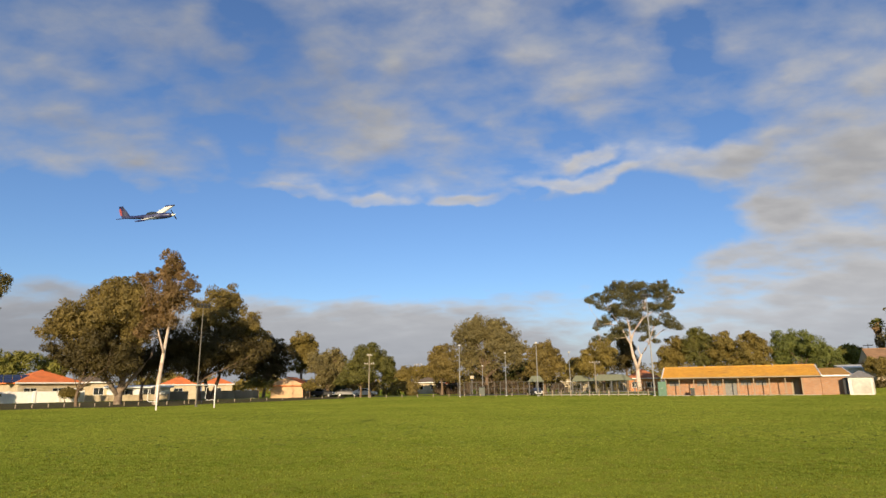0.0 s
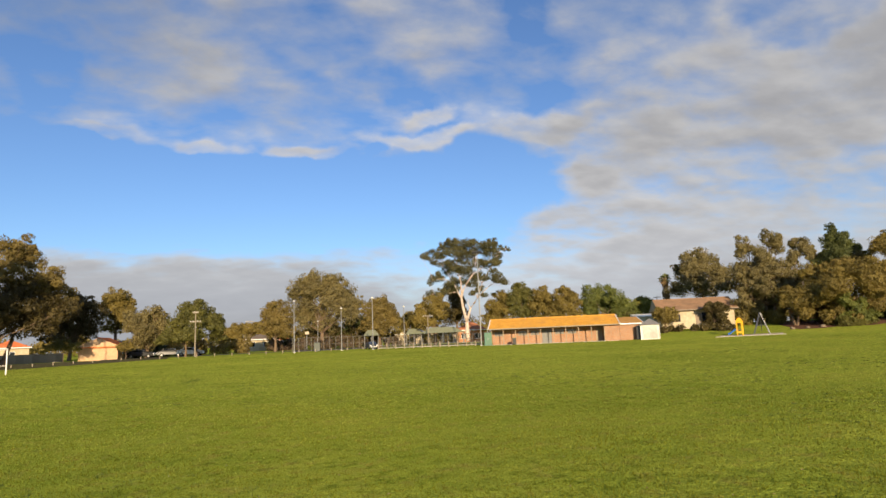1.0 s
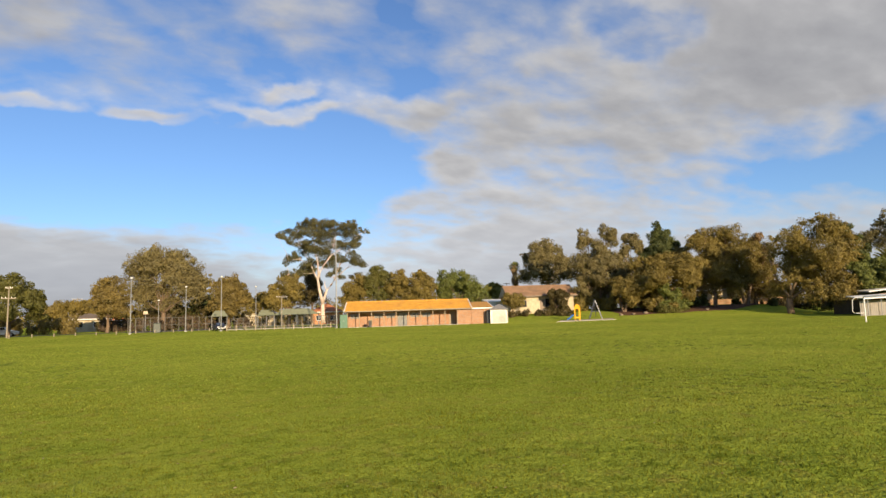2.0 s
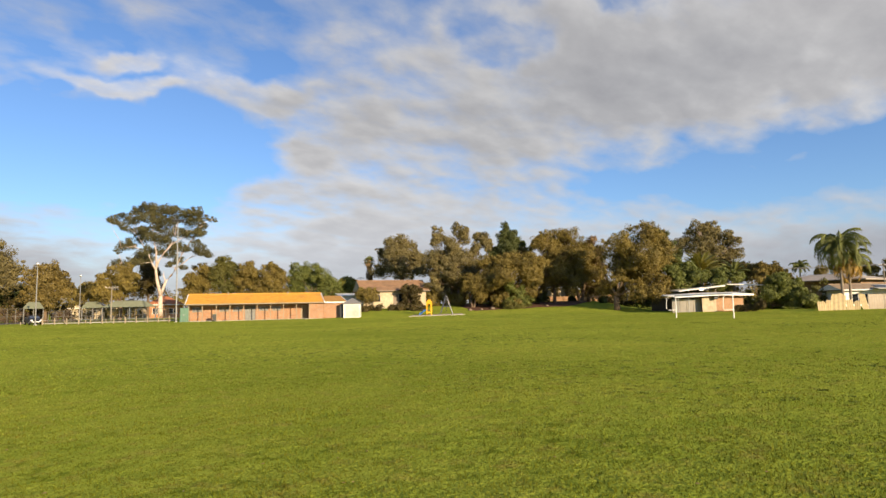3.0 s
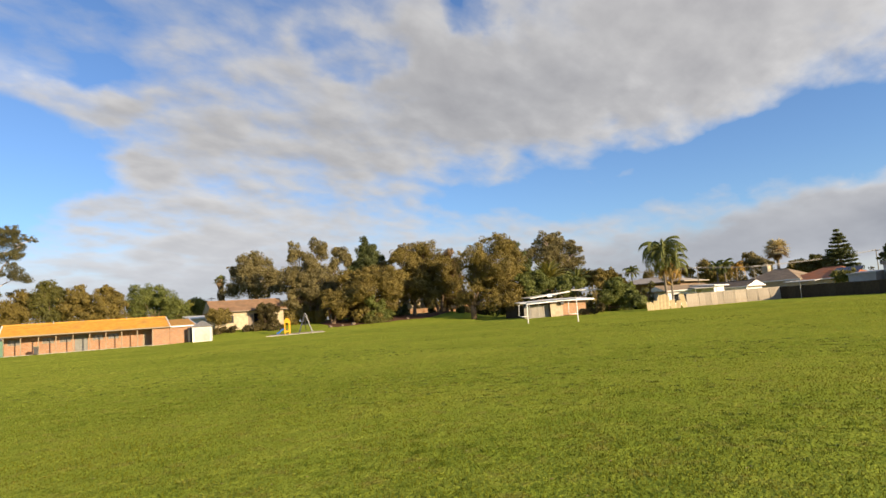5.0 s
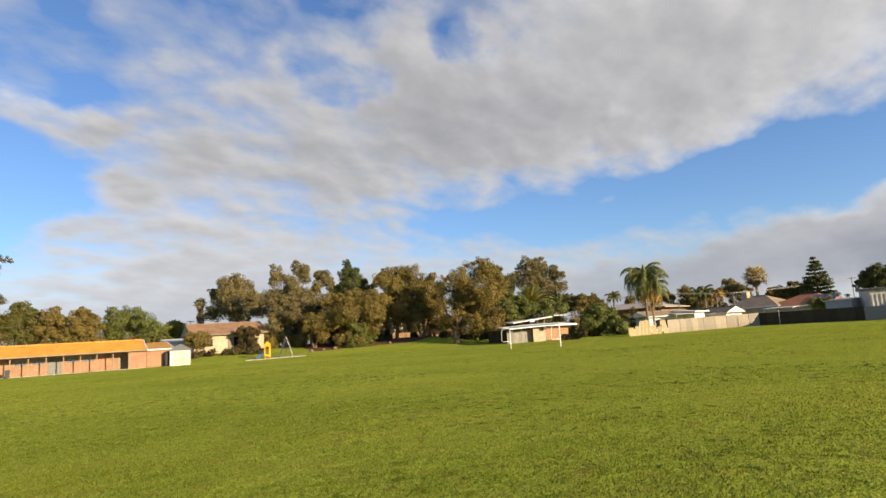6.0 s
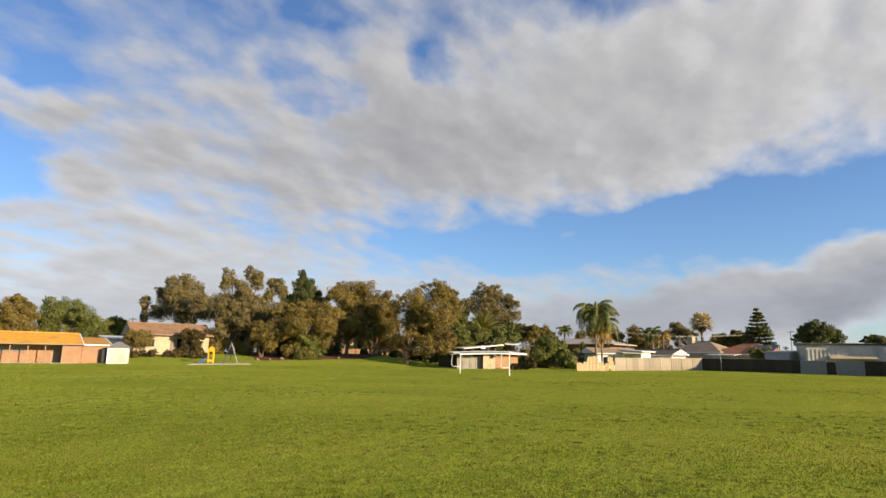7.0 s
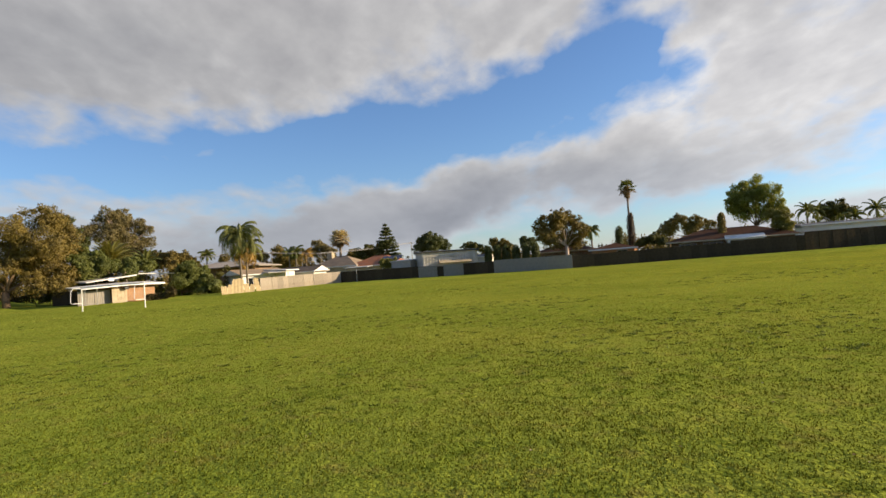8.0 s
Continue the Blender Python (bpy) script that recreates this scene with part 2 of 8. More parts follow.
def box(bm, cx, cy, cz, sx, sy, sz, bevel=0.0, turn=None, mat=0):
    """A box about its centre."""
    r = bmesh.ops.create_cube(bm, size=1.0)
    m = Matrix.Translation((cx, cy, cz)) @ (turn or Matrix.Identity(4)) @ Matrix.Diagonal((sx, sy, sz, 1))
    bmesh.ops.transform(bm, matrix=m, verts=r["verts"])
    faces = {f for v in r["verts"] for f in v.link_faces}
    for f in faces:
        f.material_index = mat
    if bevel:
        edges = list({e for v in r["verts"] for e in v.link_edges})
        bmesh.ops.bevel(bm, geom=edges, offset=bevel, segments=1, affect="EDGES")
    return bm


def tube(bm, points, radii, sides=8, mat=0):
    """A tapered tube along points."""
    points = [Vector(p) for p in points]
    rings = []
    for i, p in enumerate(points):
        d = (points[min(i + 1, len(points) - 1)] - points[max(i - 1, 0)]).normalized()
        u = d.cross(Vector((0, 0, 1)) if abs(d.z) < 0.9 else Vector((1, 0, 0))).normalized()
        v = d.cross(u)
        rings.append([bm.verts.new(p + (u * math.cos(2 * math.pi * k / sides) + v * math.sin(2 * math.pi * k / sides)) * radii[i]) for k in range(sides)])
    for a, b in zip(rings, rings[1:]):
        for k in range(sides):
            f = bm.faces.new((a[k], a[(k + 1) % sides], b[(k + 1) % sides], b[k]))
            f.material_index = mat
    bm.faces.new(list(reversed(rings[0]))).material_index = mat
    bm.faces.new(rings[-1]).material_index = mat
    return bm


def solid(bm, corners, faces, mat=0, mats=None):
    vs = [bm.verts.new(c) for c in corners]
    for i, f in enumerate(faces):
        bm.faces.new([vs[k] for k in f]).material_index = mats[i] if mats else mat
    return bm


# ---------------------------------------------------------------- materials


def surface(name, light, dark, scale=3.0, rough=0.8, bump=0.15, metal=0.0, stain=(0.12, 0.10, 0.07), stain_amount=0.25, stain_scale=0.5, fine_scale=None, pieces=False):
    """A weathered surface: grain between two colours, broad stains of a third, fine relief."""
    m = bpy.data.materials.new(name)
    m.use_nodes = True
    t = m.node_tree
    b = t.nodes["Principled BSDF"]
    pos = t.nodes.new("ShaderNodeTexCoord").outputs["Object"]

    def noise_at(s, detail=5.0):
        n = t.nodes.new("ShaderNodeTexNoise")
        n.inputs["Scale"].default_value, n.inputs["Detail"].default_value = s, detail
        t.links.new(pos, n.inputs["Vector"])
        return n.outputs[0]
    grain, broad_n = noise_at(scale), noise_at(stain_scale, 3.0)
    c = mixed(t, ramp(t, grain, ((0.3, (0, 0, 0)), (0.7, (1, 1, 1)))), dark, light)
    k = maths(t, "MULTIPLY", ramp(t, broad_n, ((0.48, (0, 0, 0)), (0.75, (1, 1, 1)))), stain_amount)
    c = mixed(t, k, c, stain)
    if pieces:
        info = t.nodes.new("ShaderNodeObjectInfo")
        c = mixed(t, 1.0, c, ramp(t, info.outputs["Random"], ((0.0, (0.8, 0.8, 0.8)), (1.0, (1.12, 1.1, 1.08)))), "MULTIPLY")
    t.links.new(c, b.inputs["Base Color"])
    b.inputs["Roughness"].default_value, b.inputs["Metallic"].default_value = rough, metal
    b.inputs["Specular IOR Level"].default_value = 0.05 if rough > 0.75 else 0.5
    bp = t.nodes.new("ShaderNodeBump")
    bp.inputs["Strength"].default_value, bp.inputs["Distance"].default_value = bump, 0.02
    t.links.new(noise_at(fine_scale or scale * 4), bp.inputs["Height"])
    t.links.new(bp.outputs[0], b.inputs["Normal"])
    return m


def ribbed(name, light, dark, pitch=0.2, axis=0, depth=0.03, rough=0.6, stain=(0.2, 0.17, 0.13), stain_amount=0.3, metal=0.0):
    """Sheet or tile with ribs across one axis, with weathering."""
    m = surface(name, light, dark, 2.0, rough, 0.1, metal, stain, stain_amount)
    t = m.node_tree
    b = t.nodes["Principled BSDF"]
    w = t.nodes.new("ShaderNodeTexWave")
    w.bands_direction = "XYZ"[axis]
    w.inputs["Scale"].default_value = 0.314 / pitch
    t.links.new(t.nodes.new("ShaderNodeTexCoord").outputs["Object"], w.inputs["Vector"])
    bp = t.nodes.new("ShaderNodeBump")
    bp.inputs["Strength"].default_value, bp.inputs["Distance"].default_value = 0.7, depth
    t.links.new(w.outputs[1], bp.inputs["Height"])
    t.links.new(bp.outputs[0], b.inputs["Normal"])
    return m


def brickwork(name, one, two, joint):
    m = surface(name, one, two, 2.0, 0.9, 0.2)
    t = m.node_tree
    b = t.nodes["Principled BSDF"]
    pos = t.nodes.new("ShaderNodeTexCoord").outputs["Object"]
    s = t.nodes.new("ShaderNodeSeparateXYZ")
    t.links.new(pos, s.inputs[0])
    c = t.nodes.new("ShaderNodeCombineXYZ")
    t.links.new(maths(t, "ADD", s.outputs[0], s.outputs[1]), c.inputs[0])
    t.links.new(s.outputs[2], c.inputs[1])
    k = t.nodes.new("ShaderNodeTexBrick")
    k.inputs["Scale"].default_value = 1.0
    k.inputs["Brick Width"].default_value, k.inputs["Row Height"].default_value, k.inputs["Mortar Size"].default_value = 0.24, 0.086, 0.008
    k.inputs["Color1"].default_value, k.inputs["Color2"].default_value, k.inputs["Mortar"].default_value = (*one, 1), (*two, 1), (*joint, 1)
    t.links.new(c.outputs[0], k.inputs["Vector"])
    n = t.nodes.new("ShaderNodeTexNoise")
    n.inputs["Scale"].default_value = 0.9
    t.links.new(pos, n.inputs["Vector"])
    t.links.new(mixed(t, 0.5, k.outputs[0], ramp(t, n.outputs[0], ((0.3, (0.75, 0.72, 0.7)), (0.7, (1.1, 1.1, 1.1)))), "MULTIPLY"), b.inputs["Base Color"])
    bp = t.nodes.new("ShaderNodeBump")
    bp.invert = True
    bp.inputs["Strength"].default_value, bp.inputs["Distance"].default_value = 0.5, 0.01
    t.links.new(k.outputs[1], bp.inputs["Height"])
    t.links.new(bp.outputs[0], b.inputs["Normal"])
    return m


def leafage(name, sunny, mid, deep, through_light=0.24, patch=0.5):
    """Leaves: each differs a little, and whole sprays differ in broad patches."""
    m = bpy.data.materials.new(name)
    m.use_nodes = True
    t = m.node_tree
    b = t.nodes["Principled BSDF"]
    island = t.nodes.new("ShaderNodeNewGeometry").outputs["Random Per Island"]
    n = t.nodes.new("ShaderNodeTexNoise")
    n.inputs["Scale"].default_value, n.inputs["Detail"].default_value = patch, 3.0
    t.links.new(t.nodes.new("ShaderNodeTexCoord").outputs["Object"], n.inputs["Vector"])
    v = maths(t, "ADD", maths(t, "MULTIPLY", island, 0.24), maths(t, "MULTIPLY_ADD", n.outputs[0], 1.0, -0.14))
    c = ramp(t, v, ((0.05, deep), (0.5, mid), (0.95, sunny)))
    t.links.new(c, b.inputs["Base Color"])
    b.inputs["Roughness"].default_value = 0.62
    b.inputs["Specular IOR Level"].default_value = 0.3
    back_light = t.nodes.new("ShaderNodeBsdfTranslucent")
    t.links.new(mixed(t, 1.0, c, (1.3, 1.25, 0.6), "MULTIPLY"), back_light.inputs[0])
    mix = t.nodes.new("ShaderNodeMixShader")
    mix.inputs[0].default_value = through_light
    t.links.new(b.outputs[0], mix.inputs[1])
    t.links.new(back_light.outputs[0], mix.inputs[2])
    t.links.new(mix.outputs[0], t.nodes["Material Output"].inputs[0])
    return m


def turf(name, blades=None, bend=(0.55, 0.62), through_light=0.16):
    """Mown winter grass: green with yellow and dark patches, clover tufts and fine blades."""
    m = bpy.data.materials.new(name)
    m.use_nodes = True
    t = m.node_tree
    b = t.nodes["Principled BSDF"]
    pos = t.nodes.new("ShaderNodeTexCoord").outputs["Object"]

    def noise_at(s, detail=4.0, squeeze=(1, 1, 1), rough=0.55):
        n = t.nodes.new("ShaderNodeTexNoise")
        n.inputs["Scale"].default_value, n.inputs["Detail"].default_value, n.inputs["Roughness"].default_value = s, detail, rough
        mp = t.nodes.new("ShaderNodeMapping")
        mp.inputs["Scale"].default_value = squeeze
        t.links.new(pos, mp.inputs[0])
        t.links.new(mp.outputs[0], n.inputs["Vector"])
        return n.outputs[0]
    c = ramp(t, noise_at(0.10, 5.0), ((0.30, (0.158, 0.205, 0.025)), (0.52, (0.202, 0.245, 0.032)), (0.75, (0.255, 0.272, 0.040))))
    c = mixed(t, ramp(t, noise_at(0.8, 5.0), ((0.35, (0, 0, 0)), (0.75, (0.55, 0.55, 0.55)))), c, (0.264, 0.285, 0.046))
    tufts = ramp(t, noise_at(3.3, 5.0, rough=0.6), ((0.54, (0, 0, 0)), (0.60, (1, 1, 1))))
    where = ramp(t, noise_at(0.16, 3.0), ((0.40, (0.15, 0.15, 0.15)), (0.60, (1, 1, 1))))
    c = mixed(t, maths(t, "MULTIPLY", maths(t, "MULTIPLY", tufts, where), 0.60), c, (0.066, 0.096, 0.009))
    # worn spots where the brownish thatch shows
    thatch = ramp(t, noise_at(2.2, 6.0, rough=0.7), ((0.52, (0, 0, 0)), (0.66, (1, 1, 1))))
    c = mixed(t, maths(t, "MULTIPLY", thatch, 0.50), c, (0.235, 0.185, 0.050))
    speck = noise_at(28.0, 3.0)
    c = mixed(t, 0.55, c, ramp(t, speck, ((0.3, (0.46, 0.50, 0.42)), (0.5, (0.95, 0.95, 0.95)), (0.72, (1.42, 1.38, 1.32)))), "MULTIPLY")
    if blades:
        island = t.nodes.new("ShaderNodeNewGeometry").outputs["Random Per Island"]
        c = mixed(t, 1.0, c, ramp(t, island, ((0.0, blades[0]), (1.0, blades[1]))), "MULTIPLY")
    t.links.new(c, b.inputs["Base Color"])
    b.inputs["Roughness"].default_value = 0.8
    b.inputs["Specular IOR Level"].default_value = 0.0
    if blades:
        # a blade bends over, so its face looks half upwards
        up = t.nodes.new("ShaderNodeVectorMath")
        up.operation = "MULTIPLY_ADD"
        t.links.new(t.nodes.new("ShaderNodeNewGeometry").outputs["Normal"], up.inputs[0])
        up.inputs[1].default_value, up.inputs[2].default_value = (bend[0],) * 3, (0, 0, bend[1])
        level = t.nodes.new("ShaderNodeVectorMath")
        level.operation = "NORMALIZE"
        t.links.new(up.outputs[0], level.inputs[0])
        t.links.new(level.outputs[0], b.inputs["Normal"])
        lit_through = t.nodes.new("ShaderNodeBsdfTranslucent")
        t.links.new(mixed(t, 1.0, c, (1.45, 1.20, 0.8), "MULTIPLY"), lit_through.inputs[0])
        both = t.nodes.new("ShaderNodeMixShader")
        both.inputs[0].default_value = through_light
        t.links.new(b.outputs[0], both.inputs[1])
        t.links.new(lit_through.outputs[0], both.inputs[2])
        t.links.new(both.outputs[0], t.nodes["Material Output"].inputs[0])
    else:
        c = mixed(t, 1.0, c, (1.24, 1.22, 1.12), "MULTIPLY")
        t.links.new(c, b.inputs["Base Color"])
        hgt = maths(t, "ADD", maths(t, "MULTIPLY", noise_at(1.3, 6.0, rough=0.6), 1.6), maths(t, "MULTIPLY", noise_at(18.0, 4.0), 0.5))
        bp = t.nodes.new("ShaderNodeBump")
        bp.inputs["Strength"].default_value, bp.inputs["Distance"].default_value = 0.65, 0.10
        t.links.new(hgt, bp.inputs["Height"])
        t.links.new(bp.outputs[0], b.inputs["Normal"])
    return m


def window_glass(name):
    m = bpy.data.materials.new(name)
    m.use_nodes = True
    b = m.node_tree.nodes["Principled BSDF"]
    b.inputs["Base Color"].default_value = (0.03, 0.035, 0.04, 1)
    b.inputs["Roughness"].default_value = 0.06
    b.inputs["Transmission Weight"].default_value = 0.35
    b.inputs["IOR"].default_value = 1.5
    return m


GRASS = turf("mown_grass")
# near blades darkened, far copy brightened: the fall of low sun is in the colour
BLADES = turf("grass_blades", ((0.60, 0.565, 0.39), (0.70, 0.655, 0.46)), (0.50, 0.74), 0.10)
FAR_LIT_BLADES = turf("far_lit_grass_blades", ((1.46, 1.49, 1.64), (1.54, 1.57, 1.72)), (0.36, 0.85), 0.30)
WHITE_PAINT = surface("white_paint", (0.80, 0.78, 0.73), (0.70, 0.68, 0.63), 4, 0.55, 0.05, stain_amount=0.15)
CREAM = surface("cream_render", (0.50, 0.42, 0.29), (0.38, 0.31, 0.21), 2.2, 0.85, 0.15, stain=(0.24, 0.18, 0.11), stain_amount=0.4)
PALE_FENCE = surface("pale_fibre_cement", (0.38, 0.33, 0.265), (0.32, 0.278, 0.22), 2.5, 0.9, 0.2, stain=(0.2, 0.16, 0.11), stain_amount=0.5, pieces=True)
# fence sheets facing away from the sun: their shade is put into the colour
SHADED_FENCE = surface("shaded_fibre_cement", (0.085, 0.066, 0.042), (0.056, 0.043, 0.028), 2.5, 0.9, 0.2, stain=(0.045, 0.036, 0.022), stain_amount=0.5, pieces=True)
GREY_SHEET = ribbed("grey_steel_sheet", (0.29, 0.265, 0.225), (0.225, 0.205, 0.175), 0.19, 0, 0.02, 0.7)
WHITE_SHEET = ribbed("white_steel_sheet", (0.74, 0.71, 0.64), (0.62, 0.59, 0.53), 0.19, 0, 0.02, 0.5)
LIGHT_SHEET = ribbed("light_grey_sheet", (0.50, 0.47, 0.42), (0.40, 0.375, 0.335), 0.19, 0, 0.02, 0.7)
DARK_SHEET = ribbed("dark_roof_sheet", (0.10, 0.095, 0.09), (0.07, 0.068, 0.065), 0.19, 0, 0.02, 0.5)
GREY_ROOF = surface("grey_roof", (0.22, 0.21, 0.20), (0.15, 0.145, 0.14), 3, 0.8, 0.2)
ORANGE_TILE = ribbed("orange_roof_tile", (0.56, 0.31, 0.060), (0.43, 0.225, 0.045), 0.30, 2, 0.03, 0.8, (0.30, 0.165, 0.065), 0.75)
WORN_TILE = ribbed("worn_orange_tile", (0.42, 0.235, 0.075), (0.31, 0.170, 0.055), 0.30, 2, 0.03, 0.85, (0.22, 0.135, 0.07), 0.7)
RED_TILE = ribbed("red_roof_tile", (0.74, 0.22, 0.075), (0.60, 0.16, 0.055), 0.30, 2, 0.03, 0.8, (0.22, 0.10, 0.05), 0.35)
BROWN_TILE = ribbed("brown_roof_tile", (0.34, 0.205, 0.115), (0.23, 0.135, 0.078), 0.30, 2, 0.03, 0.8, (0.14, 0.10, 0.065), 0.6)
DARK_TILE = ribbed("dark_brown_tile", (0.105, 0.052, 0.030), (0.07, 0.036, 0.022), 0.30, 2, 0.03, 0.85, (0.08, 0.055, 0.035), 0.5)
DULL_TILE = ribbed("dull_roof_tile", (0.20, 0.16, 0.12), (0.13, 0.10, 0.08), 0.30, 2, 0.03, 0.8, (0.12, 0.10, 0.08), 0.5)
SALMON_BRICK = brickwork("salmon_brick", (0.40, 0.218, 0.118), (0.30, 0.155, 0.085), (0.31, 0.27, 0.22))
ORANGE_BRICK = brickwork("orange_brick", (0.52, 0.22, 0.09), (0.42, 0.17, 0.07), (0.42, 0.34, 0.25))
BROWN_BRICK = brickwork("brown_brick", (0.25, 0.15, 0.085), (0.18, 0.10, 0.06), (0.28, 0.24, 0.19))
GALV = surface("galvanised_steel", (0.34, 0.335, 0.32), (0.25, 0.25, 0.24), 6, 0.45, 0.05, 0.6, stain_amount=0.2)
DARK_STEEL = surface("dark_steel", (0.05, 0.05, 0.05), (0.03, 0.03, 0.03), 6, 0.5, 0.05, 0.3)
POLE_WOOD = surface("weathered_pole_timber", (0.30, 0.26, 0.20), (0.19, 0.16, 0.12), 8, 0.9, 0.3)
POST_WOOD = surface("pale_timber", (0.34, 0.28, 0.20), (0.24, 0.19, 0.13), 8, 0.9, 0.3)
BARK_PALE = surface("pale_gum_bark", (0.66, 0.54, 0.44), (0.42, 0.32, 0.25), 1.6, 0.85, 0.3, stain=(0.26, 0.19, 0.14), stain_amount=0.6, stain_scale=0.7)
BARK = surface("brown_bark", (0.20, 0.14, 0.09), (0.10, 0.07, 0.045), 5, 0.95, 0.6)
PALM_BARK = surface("palm_bark", (0.26, 0.22, 0.17), (0.16, 0.13, 0.10), 5, 0.95, 0.5)
WEEDS = leafage("weed_leaves", (0.150, 0.185, 0.022), (0.108, 0.138, 0.016), (0.075, 0.098, 0.011), 0.20, 0.8)
LITTER = leafage("dry_leaf_and_clover", (0.62, 0.55, 0.38), (0.30, 0.20, 0.09), (0.14, 0.09, 0.04), 0.1, 3.0)
GLASS = window_glass("window_glass")
YELLOW = surface("yellow_plastic", (0.80, 0.42, 0.02), (0.72, 0.36, 0.02), 3, 0.4, 0.03, stain_amount=0.1)
BLUE = surface("blue_plastic", (0.05, 0.20, 0.60), (0.04, 0.16, 0.50), 3, 0.4, 0.03, stain_amount=0.1)
BLUE_STEEL = surface("blue_painted_steel", (0.07, 0.076, 0.105), (0.05, 0.055, 0.08), 3, 0.4, 0.03, stain_amount=0.1)
SAND = surface("pale_sand", (0.44, 0.37, 0.26), (0.33, 0.27, 0.19), 2, 0.95, 0.3)
# reddish mulch, coloured darker for the shade of the trees over it
MULCH = surface("reddish_mulch", (0.17, 0.085, 0.05), (0.085, 0.048, 0.032), 5, 0.95, 0.7, stain=(0.06, 0.05, 0.02), stain_amount=0.5)
# leaf litter, with the trees' shade on this strip put into its colour
SHADED_LITTER = surface("shaded_leaf_litter", (0.125, 0.105, 0.048), (0.058, 0.050, 0.024), 1.6, 0.95, 0.7, stain=(0.075, 0.085, 0.020), stain_amount=0.7, stain_scale=0.35)
ASPHALT = surface("asphalt", (0.065, 0.063, 0.06), (0.045, 0.043, 0.042), 6, 0.9, 0.3, stain=(0.10, 0.09, 0.08))
KERB = surface("concrete_kerb", (0.48, 0.44, 0.38), (0.36, 0.33, 0.28), 4, 0.9, 0.2)
GREEN_PAINT = surface("green_paint", (0.07, 0.16, 0.10), (0.05, 0.12, 0.075), 4, 0.6, 0.05)
SHADE_CLOTH = surface("pale_green_shade_cloth", (0.22, 0.23, 0.15), (0.16, 0.17, 0.11), 4, 0.9, 0.1)
SOLAR = surface("solar_panel", (0.020, 0.028, 0.065), (0.015, 0.02, 0.05), 4, 0.15, 0.0, stain_amount=0.05)
RUBBER = surface("rubber", (0.02, 0.02, 0.02), (0.015, 0.015, 0.015), 4, 0.9, 0.1, stain_amount=0.1)
CAR_PAINT = surface("dark_car_paint", (0.012, 0.012, 0.013), (0.009, 0.009, 0.010), 4, 0.35, 0.0, stain_amount=0.05)
LAMP_LENS = surface("headlight_lens", (0.85, 0.85, 0.85), (0.8, 0.8, 0.8), 4, 0.1, 0.0, stain_amount=0.0)
CABLE = surface("cable", (0.32, 0.30, 0.27), (0.24, 0.22, 0.20), 4, 0.6, 0.0, stain_amount=0.0)
OLIVE = leafage("olive_leaves", (0.300, 0.225, 0.052), (0.178, 0.135, 0.032), (0.066, 0.052, 0.014))
# olive leaves darkened; in the big trees' lower crowns this colour holds the shade
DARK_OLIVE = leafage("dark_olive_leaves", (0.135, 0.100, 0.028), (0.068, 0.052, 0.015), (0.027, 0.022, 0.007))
BRONZE = leafage("bronze_leaves", (0.310, 0.190, 0.078), (0.178, 0.113, 0.046), (0.070, 0.050, 0.021))
GUM_LEAF = leafage("dark_gum_leaves", (0.165, 0.148, 0.056), (0.092, 0.085, 0.032), (0.040, 0.039, 0.015))
BROWN_OLIVE = leafage("brown_olive_leaves", (0.300, 0.218, 0.058), (0.172, 0.128, 0.036), (0.060, 0.048, 0.015))
FIG_GREEN = leafage("fresh_green_leaves", (0.360, 0.370, 0.075), (0.225, 0.240, 0.050), (0.090, 0.105, 0.022), 0.42)
GREYGREEN = leafage("grey_green_leaves", (0.275, 0.222, 0.084), (0.170, 0.140, 0.055), (0.068, 0.058, 0.025))
GREEN = leafage("green_leaves", (0.180, 0.164, 0.036), (0.106, 0.102, 0.023), (0.044, 0.045, 0.011))
DEEP = leafage("deep_green_leaves", (0.125, 0.142, 0.038), (0.076, 0.088, 0.024), (0.032, 0.039, 0.012))
LUSH = leafage("lush_green_leaves", (0.235, 0.245, 0.056), (0.130, 0.148, 0.034), (0.040, 0.050, 0.013), 0.30, 1.2)
BRIGHT = leafage("bright_green_leaves", (0.300, 0.275, 0.050), (0.180, 0.172, 0.034), (0.074, 0.080, 0.018))
PALM_GREEN = leafage("palm_fronds", (0.235, 0.235, 0.060), (0.135, 0.148, 0.038), (0.047, 0.060, 0.018))
PALM_GOLD = leafage("golden_palm_fronds", (0.680, 0.400, 0.090), (0.370, 0.234, 0.058), (0.119, 0.093, 0.031))
DRY_FROND = leafage("dry_fronds", (0.400, 0.260, 0.130), (0.234, 0.156, 0.078), (0.085, 0.060, 0.034))
PALM_OLIVE = leafage("olive_palm_fronds", (0.420, 0.300, 0.070), (0.190, 0.180, 0.044), (0.060, 0.068, 0.020))
PALM_PALE = leafage("pale_palm_fronds", (0.640, 0.540, 0.340), (0.480, 0.400, 0.240), (0.220, 0.190, 0.100))
# brown for dead palm thatch, and for the shadow under trees by the court
SHADE_AND_THATCH = leafage("shade_and_thatch", (0.150, 0.105, 0.060), (0.088, 0.060, 0.034), (0.040, 0.028, 0.016), 0.1)
CREAM_FENCE = surface("cream_fibre_cement", (0.56, 0.45, 0.27), (0.42, 0.33, 0.19), 2.5, 0.9, 0.2, stain=(0.24, 0.18, 0.10), stain_amount=0.5, pieces=True)
PEACH = surface("peach_render", (0.56, 0.37, 0.22), (0.47, 0.30, 0.17), 3, 0.85, 0.15)
TAN_TILE = ribbed("tan_roof_tile", (0.36, 0.27, 0.18), (0.25, 0.185, 0.125), 0.30, 2, 0.03, 0.8, (0.16, 0.13, 0.10), 0.5)
